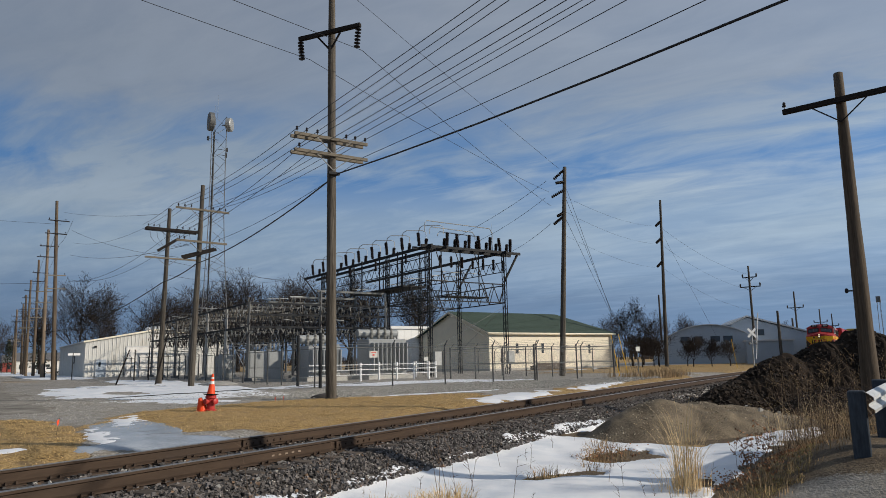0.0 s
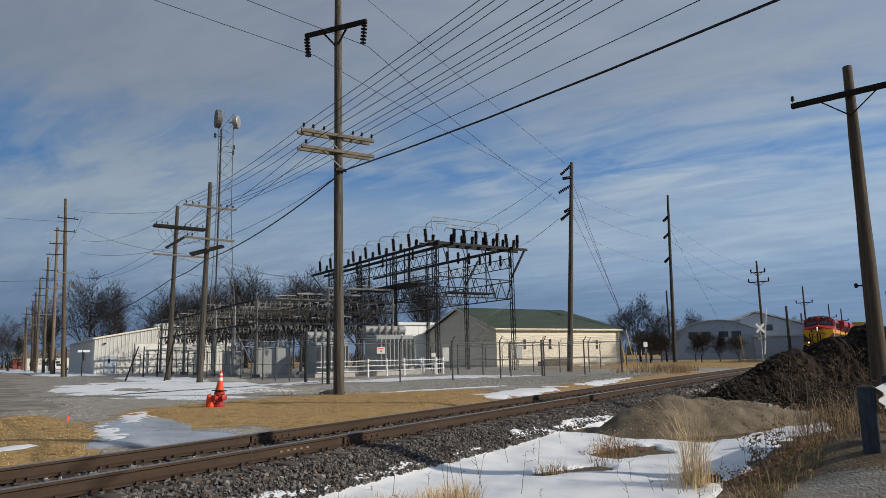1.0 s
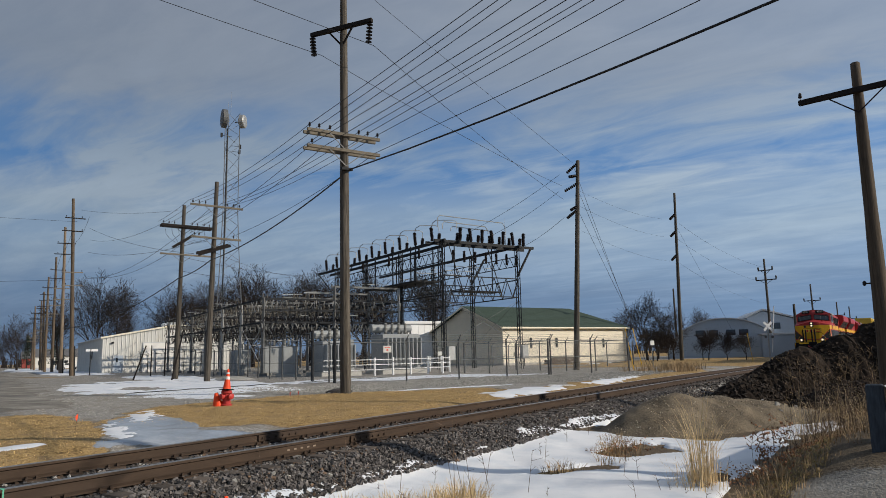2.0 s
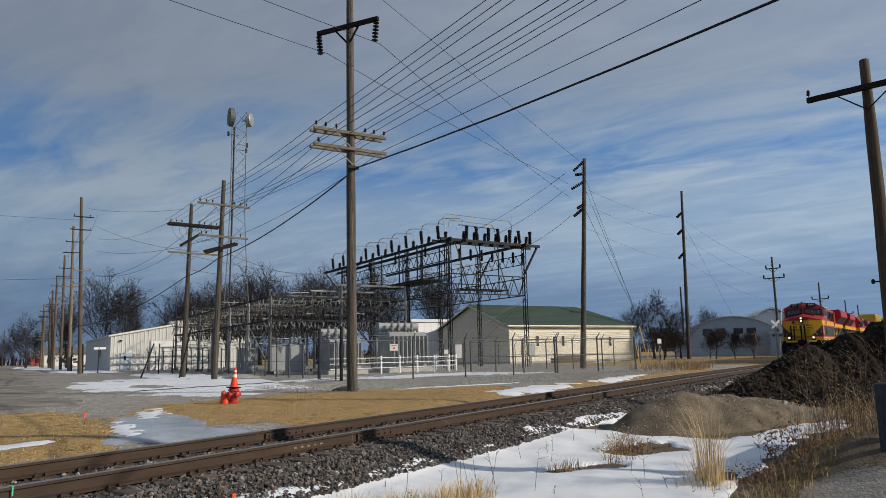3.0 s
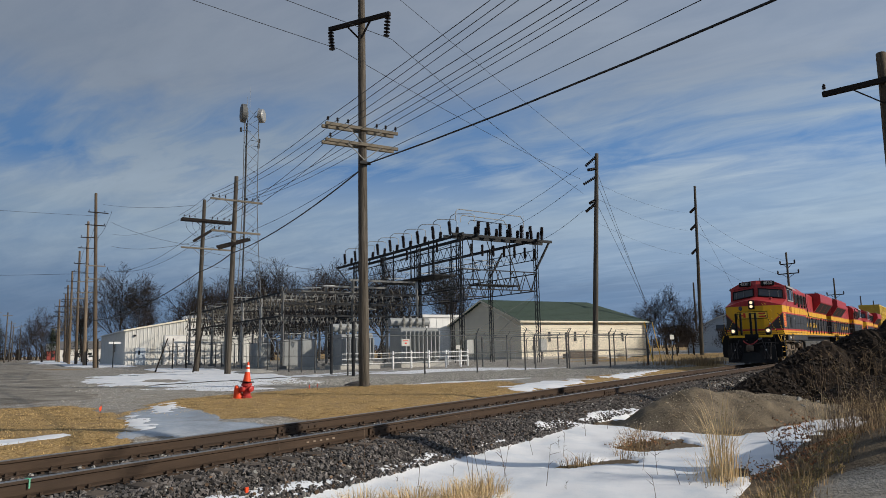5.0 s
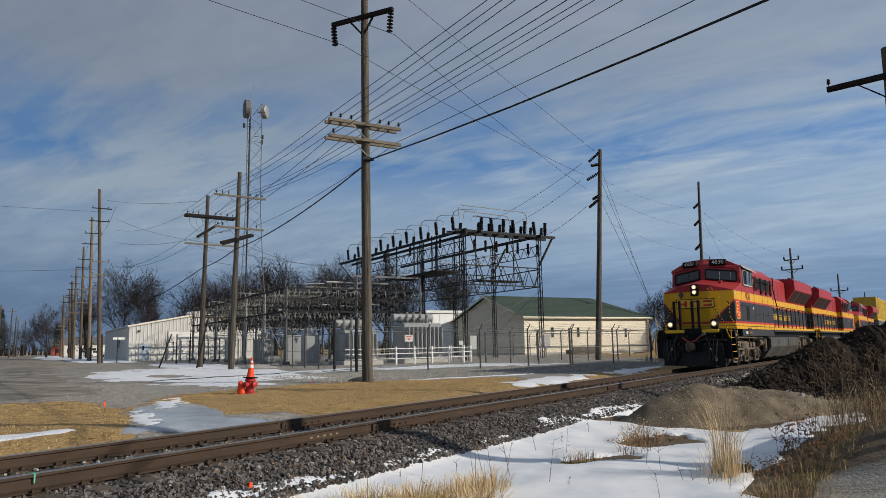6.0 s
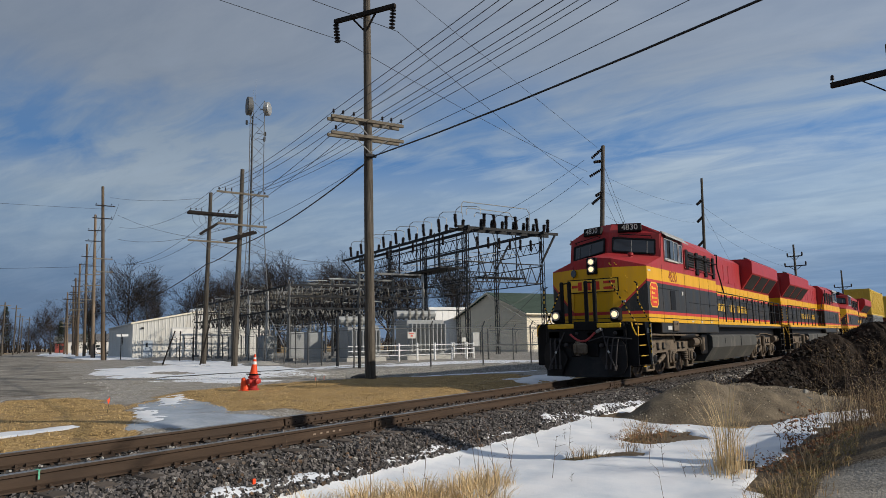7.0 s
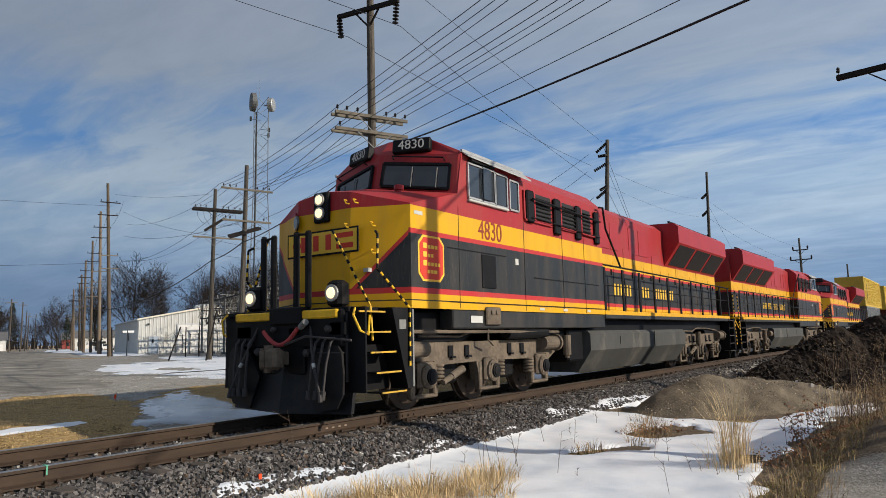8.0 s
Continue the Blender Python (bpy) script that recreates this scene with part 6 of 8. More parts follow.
    part("downspout", Shape().cyl((w - 0.2, -0.12, 0.1), (w - 0.2, -0.12, eave - 0.1), 0.05, n=8), TRIM, b)
    return b


house(grid(33.7, 31.2), 20.6, 15.4, 4.55, 7.35, "long cream lap-sided building with a dark green roof")


def ribbed_wall(parent, p, q, z0, top, material, step=0.42, label=""):
    """A sheet wall from p to q with raised ribs; top(f) is its height at the share f of the way."""
    p, q = Vector(p), Vector(q)
    d = (q - p)
    n = int(d.length / step)
    w = d.normalized()
    out = Vector((w.y, -w.x, 0))
    s = Shape()
    k = 24
    pts = [p + d * i / k for i in range(k + 1)]
    for side in (0, 0.08):
        for i in range(k):
            a, b = pts[i] - out * side, pts[i + 1] - out * side
            s.add([(a.x, a.y, z0), (b.x, b.y, z0), (b.x, b.y, top((i + 1) / k)), (a.x, a.y, top(i / k))], [(0, 1, 2, 3)])
    wall = part("wall", s, material, parent, label)
    for i in range(n + 1):
        f = i / n
        c = p + d * f
        part("wall_rib", Shape().add([tuple(c - w * 0.07) + (), tuple(c + w * 0.07), tuple(c + w * 0.03 + out * 0.045), tuple(c - w * 0.03 + out * 0.045)] + [(v.x, v.y, top(f) - 0.03) for v in (c - w * 0.07, c + w * 0.07, c + w * 0.03 + out * 0.045, c - w * 0.03 + out * 0.045)],
                                     [(0, 1, 2, 3), (7, 6, 5, 4), (1, 5, 6, 2), (2, 6, 7, 3), (3, 7, 4, 0)]), material, wall)
    return wall


def steel_shed(m, w, d, eave, ridge):
    b = thing("steel_building", "off-white ribbed steel building with a low gable roof", "building", m)
    gable = lambda f: eave + (ridge - eave) * (1 - abs(2 * f - 1))
    ribbed_wall(b, (0, 0, 0), (w, 0, 0), 0.0, gable, SHED_WHITE, 0.45, "off-white ribbed gable wall")
    ribbed_wall(b, (0, d, 0), (0, 0, 0), 0.0, lambda f: eave, SHED_WHITE, 0.6, "ribbed side wall in shade")
    ribbed_wall(b, (w, 0, 0), (w, d, 0), 0.0, lambda f: eave, SHED_WHITE, 0.6)
    roof = Shape()
    for x0, x1 in ((-0.25, w / 2), (w + 0.25, w / 2)):
        roof.add([(x0, -0.2, eave - 0.05), (x1, -0.2, ridge), (x1, d, ridge), (x0, d, eave - 0.05), (x0, -0.2, eave + 0.1), (x1, -0.2, ridge + 0.14), (x1, d, ridge + 0.14), (x0, d, eave + 0.1)], [(0, 1, 2, 3), (7, 6, 5, 4), (0, 4, 5, 1), (0, 3, 7, 4)])
    part("roof", roof, SHED_ROOF, b, "pale low-pitched steel roof")
    part("rake_trim", Shape().bar((-0.25, -0.24, eave + 0.02), (w / 2, -0.24, ridge + 0.07), 0.05, 0.2).bar((w / 2, -0.24, ridge + 0.07), (w + 0.25, -0.24, eave + 0.02), 0.05, 0.2), TRIM, b)
    for y in (3.0, 6.5, 10.0):
        part("ridge_vent", Shape().turned([(0.35, 0), (0.35, 0.35), (0.5, 0.38), (0.45, 0.6), (0.15, 0.75)], (w / 2 + 0.3, y, ridge + 0.05), (0, 0, 1), 12), SHED_ROOF, b)
    big = part("overhead_door", Shape().box(4.9, 9.5, -0.12, -0.06, 0.0, 3.75), DOOR_WHITE, b, "wide white overhead door")
    for k in range(5):
        part("door_panel_line", Shape().box(4.95, 9.45, -0.128, -0.12, 0.7 * k + 0.05, 0.7 * k + 0.70, 0.003), DOOR_WHITE, big)
    part("door_frame", Shape().box(4.75, 4.9, -0.14, -0.04, 0, 3.9).box(9.5, 9.65, -0.14, -0.04, 0, 3.9).box(4.9, 9.5, -0.14, -0.04, 3.75, 3.9), SHED_ROOF, b)
    door = part("door", Shape().box(1.35, 2.45, -0.12, -0.06, 0.0, 2.2, 0.01), SHED_BLUE, b, "grey-blue entry door")
    part("door_window", Shape().box(1.6, 1.85, -0.13, -0.12, 1.35, 1.9), GLASS, door)
    part("door_frame", Shape().box(1.25, 1.35, -0.15, -0.05, 0, 2.3).box(2.45, 2.55, -0.15, -0.05, 0, 2.3).box(1.35, 2.45, -0.15, -0.05, 2.2, 2.3), SHED_ROOF, b)
    part("wall_lamp", Shape().box(1.0, 1.3, -0.3, -0.05, 3.75, 3.95, 0.02), STEEL_DARK, b)
    part("wall_lamp", Shape().box(13.2, 13.5, -0.3, -0.05, 3.75, 3.95, 0.02), STEEL_DARK, b)
    part("side_window", Shape().box(-0.06, -0.03, 10.0, 11.0, 1.8, 3.2), GLASS, b)
    return b


steel_shed(grid(-5.0, 64.2), 18.0, 30.0, 4.45, 6.1)

store = thing("small_white_building", "small white panelled building behind the substation", "building", grid(29.5, 47.0))
part("wall", Shape().box(0, 8.0, 0, 7.0, 0, 5.6), WHITE_PANEL, store)
part("roof", Shape().box(-0.2, 8.2, -0.2, 7.2, 5.6, 6.0, 0.03), SHED_ROOF, store)
for k in range(8):
    part("wall_panel", Shape().box(0.05 + k, 0.97 + k, -0.03, 0.0, 0.1, 5.5, 0.006), WHITE_PANEL, store)
for k in range(7):
    part("wall_panel", Shape().box(-0.03, 0.0, 0.05 + k, 0.97 + k, 0.1, 5.5, 0.006), WHITE_PANEL, store)


def quonset(m):
    b = thing("arched_building", "round-roofed grey steel hall with a row of dark windows", "building", m)
    arc = [(8.8 * math.cos(t), 6.3 * math.sin(t)) for t in (math.pi * k / 24 for k in range(25))]
    part("wall", Shape().prism(arc, "y", 0.0, 26.0), SHED_BLUE, b, "pale blue-grey arched wall")
    roof = Shape()
    for (u0, v0), (u1, v1) in zip(arc, arc[1:]):
        roof.add([(u0 * 1.015, -0.4, v0 * 1.02), (u1 * 1.015, -0.4, v1 * 1.02), (u1 * 1.015, 26.2, v1 * 1.02), (u0 * 1.015, 26.2, v0 * 1.02), (u0, -0.4, v0), (u1, -0.4, v1), (u1, 26.2, v1), (u0, 26.2, v0)], [(0, 1, 2, 3), (7, 6, 5, 4), (0, 4, 5, 1), (3, 2, 6, 7)])
    part("roof", roof, SHED_ROOF, b, "curved steel roof")
    for x in (-3.6, -1.6, 1.0, 2.9):
        part("window", Shape().box(x - 0.7, x + 0.7, -0.08, -0.02, 3.6, 4.5, 0.01), GLASS, b, "dark square window")
    for k in range(14):
        part("roof_seam", Shape().tube([(u * 1.02, 1.8 * k + 1, v * 1.025) for u, v in arc[::3]], 0.04, 4), SHED_ROOF, b)
    return b


quonset(pose(112.0, 15.0, FAR_Z - 0.1, 0, 0, -75))
barn = thing("white_barn", "plain white gabled barn far behind the mounds", "building", pose(122.0, 6.0, FAR_Z - 0.1, 0, 0, -72))
part("wall", Shape().prism([(-7, 0), (7, 0), (7, 4.2), (-4.5, 7.6), (-7, 6.6)], "y", 0, 18), SHED_BLUE, barn)
part("roof", Shape().prism([(-7.3, 6.5), (-4.5, 7.75), (7.4, 4.15), (7.4, 4.4), (-4.5, 8.0), (-7.3, 6.8)], "y", -0.4, 18.4), SHED_ROOF, barn)
part("window", Shape().box(-3.2, -2.0, -0.08, -0.02, 4.6, 5.6), GLASS, barn)
annex = thing("grey_annex", "low grey flat-roofed annex", "building", pose(108.0, 5.6, FAR_Z - 0.1, 0, 0, -78))
part("wall", Shape().box(-3.2, 3.2, 0, 5, 0, 3.4), SHED_BLUE, annex)
part("roof", Shape().box(-3.4, 3.4, -0.2, 5.2, 3.4, 3.65), SHED_ROOF, annex)

# ---------------------------------------------------------------- fences


def mesh_material():
    """Woven wire: a fine diagonal weave with open gaps."""
    mt = bpy.data.materials.new("chain_link")
    mt.use_nodes = True
    nt = mt.node_tree
    b = nt.nodes["Principled BSDF"]
    b.inputs["Base Color"].default_value = (0.22, 0.225, 0.225, 1)
    b.inputs["Metallic"].default_value, b.inputs["Roughness"].default_value = 0.4, 0.55
    tc = nt.nodes.new("ShaderNodeTexCoord")
    sep = nt.nodes.new("ShaderNodeSeparateXYZ")
    nt.links.new(tc.outputs["Object"], sep.inputs[0])
    lines = []
    for sign in (1, -1):
        v = math_node(nt, "ADD", math_node(nt, "MULTIPLY", sep.outputs[0], 12.0), math_node(nt, "MULTIPLY", sep.outputs[2], 12.0 * sign))
        lines.append(math_node(nt, "LESS_THAN", math_node(nt, "FRACT", v), 0.038))
    nt.links.new(math_node(nt, "MAXIMUM", *lines), b.inputs["Alpha"])
    return mt


LINK = mesh_material()
POST_STEEL = paint("weathered_fence_post", (0.075, 0.077, 0.078), 0.6, 0.2, vary=0.3, scale=4, fine=20, bump=0.0)


def chain_fence(a0, b0, a1, b1, posts, label, h=2.15, dark=False):
    """A chain-link fence run with posts, a top rail, woven mesh and barbed strands on slanted arms."""
    p, q = Vector((a0, b0, 0)), Vector((a1, b1, 0))
    length = (q - p).length
    m = grid(a0, b0, 0.0, math.degrees(math.atan2(b1 - b0, a1 - a0)))
    f = thing("chain_link_fence", label, "fence", m, "substation fence")
    steel = STEEL_DARK if dark else STEEL_GREY
    for k in range(posts + 1):
        x = length * k / posts
        thick = 0.065 if k in (0, posts) else 0.046
        post = part("post", Shape().cyl((x, 0, -0.2), (x, 0, h + 0.05), thick, n=8).turned([(thick * 1.2, 0), (thick * 1.2, 0.03), (0.01, 0.06)], (x, 0, h + 0.05), (0, 0, 1), 8), POST_STEEL, f)
        part("barb_arm", Shape().bar((x, 0, h), (x, -0.28, h + 0.36), 0.05, 0.03), POST_STEEL, post)
    part("top_rail", Shape().cyl((0, 0, h - 0.03), (length, 0, h - 0.03), 0.024, n=6), steel, f)
    part("mid_rail", Shape().cyl((0, 0, h * 0.5), (length, 0, h * 0.5), 0.018, n=6), steel, f)
    for k in range(3):
        part("barbed_wire", Shape().cyl((0, -0.09 * (k + 1), h + 0.12 * (k + 1)), (length, -0.09 * (k + 1), h + 0.12 * (k + 1)), 0.007, n=4), steel, f)
    part("woven_mesh", Shape().add([(0, 0.03, 0.03), (length, 0.03, 0.03), (length, 0.03, h - 0.03), (0, 0.03, h - 0.03)], [(0, 1, 2, 3)]), LINK, f, "see-through woven wire mesh")
    return f


chain_fence(-1.0, -0.6, 19.6, -0.9, 6, "galvanised chain-link fence with barbed wire facing the track")
chain_fence(0.3, 38.0, -1.0, -0.6, 14, "galvanised chain-link fence with barbed wire along the street")
chain_fence(19.6, -0.9, 20.2, 12.0, 4, "galvanised chain-link fence beside the transmission pole")
chain_fence(12.6, -0.75, 12.9, 9.0, 3, "inner chain-link fence run behind the front line")
chain_fence(20.2, 12.0, 36.0, 13.5, 4, "chain-link fence reaching towards the cream building")
chain_fence(20.0, 24.0, 33.0, 26.5, 5, "back chain-link fence before the cream building")
chain_fence(-0.8, 62.0, 0.3, 38.0, 6, "dark chain-link gate and fence in front of the steel building", 2.3, True)
for k, (a, b) in enumerate(((-1.0, 1.2), (-0.9, 4.6))):
    solid("gate_post", Shape().cyl((0, 0, -0.3), (0, 0, 2.9), 0.09, n=10).turned([(0.10, 0), (0.10, 0.04), (0.02, 0.09)], (0, 0, 2.9), (0, 0, 1), 10), STEEL_DARK, "stout dark steel gate post", "post", grid(a, b), "gate posts")
sign = thing("warning_sign", "small white warning notice with red marks on the fence", "sign", grid(1.2, -0.72, 1.75))
part("panel", Shape().box(-0.25, 0.25, -0.04, -0.02, -0.18, 0.18, 0.004), WHITE, sign)
part("bars", Shape().box(-0.16, 0.16, -0.046, -0.04, 0.08, 0.12).box(-0.06, 0.06, -0.046, -0.04, -0.08, 0.0), SIGN_RED, sign)
for a, b, h in ((22.5, -0.5, 1.9), (13.9, 14.0, 1.5)):
    s2 = thing("notice_plate", "small white notice plate on a steel post", "sign", grid(a, b, h))
    part("post", Shape().cyl((0, 0, -h - 0.1), (0, 0, 0.25), 0.03, n=8), STEEL_GREY, s2)
    part("panel", Shape().box(-0.2, 0.2, -0.06, -0.04, -0.16, 0.16), WHITE, s2)
# white pipe barrier round the transformer
bar = thing("pipe_barrier", "white pipe barrier with three rails round the transformer", "barrier", grid(6.2, 10.5))
for x, y in ((0, 0), (1.6, 0.2), (3.2, 0.4), (4.8, 0.6), (6.4, 1.0), (7.8, 2.2), (8.2, 4.0), (8.3, 6.0)):
    part("post", Shape().box(x - 0.06, x + 0.06, y - 0.06, y + 0.06, -0.1, 1.3, 0.02), WHITE_PANEL, bar)
for z in (0.45, 0.8, 1.15):
    part("rail", Shape().tube([(-4, -0.2, z), (0, 0, z), (4.8, 0.6, z), (6.4, 1.0, z), (7.8, 2.2, z), (8.2, 4.0, z), (8.3, 6.0, z)], 0.026, 6), WHITE_PANEL, bar)
# leaning stakes and marker post near the street
for a, b, la, h, col in ((-5.9, 18.5, 0.75, 3.6, WOOD_DARK), (-7.6, 24.0, 0.9, 2.6, WOOD_DARK), (-3.0, 20.0, 0.02, 3.2, YELLOW), (-3.5, 33.0, 0.0, 2.9, WOOD_DARK), (-4.6, 33.5, 0.0, 2.8, WOOD_DARK), (-2.4, 32.5, 0.0, 3.0, WOOD_DARK)):
    solid("stake", Shape().cyl((0, 0, -0.2), (la, 0, h), 0.06, 0.05, 8), col, "leaning dark wooden stake in the snow" if col is WOOD_DARK else "thin yellow marker post", "post", grid(a, b))

# ---------------------------------------------------------------- substation


def lattice(s, p, q, depth, n, chord=0.09, web=0.05, up=(0, 0, -1)):
    """A flat Warren truss from p to q."""
    p, q, dn = Vector(p), Vector(q), Vector(up) * depth
    s.bar(p, q, chord, chord)
    s.bar(p + dn, q + dn, chord, chord)
    for k in range(n):
        a, b, c = p.lerp(q, k / n), p.lerp(q, (k + 0.5) / n), p.lerp(q, (k + 1) / n)
        s.bar(a, b + dn, web, web)
        s.bar(b + dn, c, web, web)


def post_insulator(s, p, h=1.0, r=0.13, way=(0, 0, 1)):
    prof = [(0.06, 0)]
    n = max(4, int(h / 0.11))
    for k in range(n):
        z = 0.04 + (h - 0.08) * k / n
        dz = (h - 0.08) / n
        prof += [(r * 0.62, z + 0.05 * dz), (r, z + 0.4 * dz), (r, z + 0.55 * dz)]
    s.turned(prof + [(r * 0.6, h - 0.03), (0.05, h)], p, way, 8)


def tall_bay():
    t = thing("substation_frame", "tall dark lattice steel frame with rows of insulators and bus pipes", "substation", grid(15.6, 15.9))
    W, D, H = 8.3, 27.0, 11.2
    rows = [0.0, 7.4, 14.8, 22.2]
    for x in (0.0, W):
        for y in rows:
            s = Shape()
            for dx in (-0.14, 0.14):
                for dy in (-0.14, 0.14):
                    s.bar((x + dx, y + dy, 0), (x + dx, y + dy, H), 0.07, 0.07)
            for k in range(16):
                z = 0.3 + k * 0.68
                e = 1 if k % 2 else -1
                s.bar((x - 0.14 * e, y - 0.14, z), (x + 0.14 * e, y - 0.14, z + 0.62), 0.035, 0.02)
                s.bar((x - 0.14, y - 0.14 * e, z), (x - 0.14, y + 0.14 * e, z + 0.62), 0.02, 0.035)
            part("column", s, STEEL_DARK, t, "dark lattice steel column")
    for y in (0.0, 1.4):
        part("beam", Shape().bar((-0.8, y, H), (W + 2.0, y, H), 0.16, 0.24), STEEL_DARK, t)
    for x in (0.0, 1.6, W):
        part("beam", Shape().bar((x, -0.5, H + (0.0 if x else 0.02)), (x, D + 0.6, H + 0.02), 0.16, 0.26), STEEL_DARK, t)
    for z in (8.2, ):
        for y in (0.0, 7.4, 14.8):
            s = Shape()
            lattice(s, (0, y, z), (W, y, z), 1.7, 6)
            part("truss", s, STEEL_DARK, t, "dark lattice cross truss")
    for x in (0.0, W):
        s = Shape()
        lattice(s, (x, 0, 8.1), (x, 22.2, 8.1), 1.6, 14)
        part("truss", s, STEEL_DARK, t, "dark lattice side truss")
        s = Shape()
        lattice(s, (x, 0, 10.3), (x, 22.2, 10.3), 0.9, 20, 0.07, 0.04)
        part("truss", s, STEEL_DARK, t)
    for x0, y0, x1, y1 in ((0, 0, W, 0), (W, 0, W, 7.4), (0, 7.4, 0, 14.8)):
        part("cross_brace", Shape().bar((x0, y0, 6.2), (x1, y1, 2.2), 0.022, 0.022).bar((x1, y1, 6.2), (x0, y0, 2.2), 0.022, 0.022), STEEL_GREY, t)
    for y in (0.0, 7.4):
        part("knee_brace", Shape().bar((W, y, 8.4), (W + 1.7, y, H - 0.1), 0.1, 0.1).bar((W, y + 0.2, 8.4), (W + 1.7, y + 0.2, H - 0.1), 0.06, 0.06), STEEL_DARK, t)
    part("knee_brace", Shape().bar((0, D - 4.8, 8.0), (0, D + 0.4, H), 0.1, 0.1).bar((0, 22.2, 8.4), (0, 18.0, H), 0.08, 0.08), STEEL_DARK, t)
    part("platform", Shape().box(-0.9, 1.6, 3.0, 12.5, 7.9, 8.05, 0.02), STEEL_DARK, t, "dark steel working platform")
    part("platform", Shape().box(2.0, 6.5, 0.2, 1.6, 6.9, 7.0, 0.02), STEEL_DARK, t)
    for y in (4.0, 7.4, 11.0, 3.1):
        for x in (-0.85, 1.55):
            part("hanger", Shape().bar((x, y, 8.0), (x, y, H), 0.10, 0.10), STEEL_DARK, t)
    for x in (2.2, 4.3, 6.4):
        part("hanger", Shape().bar((x, 1.4, 7.0), (x, 1.4, H), 0.09, 0.09), STEEL_DARK, t)
        part("hanger", Shape().bar((x, 0, 6.6), (x - 1.6, 0, H), 0.06, 0.06), STEEL_DARK, t)
    # insulators on top and below, and bus pipes in arches
    for k in range(9):
        y = 1.2 + 2.9 * k
        for x, h, lean in ((-0.3, 1.25, -0.06), (0.55, 0.85, 0.12)):
            s = Shape()
            post_insulator(s, (x, y + 0.3 * x, H + 0.12), h, 0.17, (lean, 0.05, 1))
            part("insulator", s, PORCELAIN, t, "dark ribbed post insulator")
        if k % 2:
            s = Shape()
            post_insulator(s, (0.1, y, H - 0.1), 0.95, 0.13, (0, 0, -1))
            part("insulator", s, PORCELAIN, t, "dark ribbed hanging insulator")
        r = Shape().tube([(-0.3, y, H + 1.4), (-0.3, y - 0.2, H + 1.75), (-0.1, y - 0.5, H + 1.95), (1.2, y - 1.2, H + 1.95), (1.5, y - 1.3, H + 1.8), (1.5, y - 1.3, H + 1.2)], 0.035, 6)
        part("bus_pipe", r, GALV, t, "bent grey bus pipe")
    for k in range(7):
        x = 1.9 + 1.2 * k
        for y, h, lean in ((0.0, 1.25, (0.05, -0.12)[k % 2]), (1.0 + 0.1 * (k % 3), 0.95, 0.1)):
            s = Shape()
            post_insulator(s, (x + 0.35 * y, y, H + 0.12), h, 0.18, (lean, 0, 1))
            part("insulator", s, PORCELAIN, t, "dark ribbed post insulator")
        s = Shape()
        post_insulator(s, (x - 0.3, 0.7, H - 0.6), 1.05, 0.14, (0, 0, -1))
        part("insulator", s, PORCELAIN, t, "dark ribbed hanging insulator")
    for k, (x0, x1, z) in enumerate(((-0.4, 7.0, 2.25), (0.4, 5.4, 1.85), (1.6, 6.4, 1.6), (2.8, 7.9, 1.45))):
        part("bus_pipe", Shape().tube([(x0, 0.5 * k, H + 1.2), (x0, 0.5 * k, H + z - 0.25), (x0 + 0.2, 0.5 * k, H + z), (x1 - 0.3, 0.5 * k, H + z - 0.1), (x1, 0.5 * k, H + z - 0.5), (x1, 0.5 * k, H + 1.1)], 0.04, 6), GALV, t, "bent grey bus pipe")
    for y in (2.4, 5.3, 8.2, 14.0, 19.8):
        part("bus_pipe", Shape().tube([(0.6, y, H - 0.5), (0.6, y + 8, H - 0.9)], 0.03, 5).tube([(2.0, y, 9.4), (7.5, y, 9.4)], 0.03, 5), GALV, t)
    for x, y in ((0.3, -0.35), (W, -0.35)):
        part("control_cabinet", Shape().box(x - 0.25, x + 0.45, y - 0.25, y + 0.1, 0.9, 2.1, 0.03), GALV, t, "pale grey control box")
    part("spike_rod", Shape().cyl((W - 0.2, 1.4, H), (W - 0.2, 1.4, H + 3.0), 0.03, 0.012, 6), GALV, t)
    return t


tall_bay()


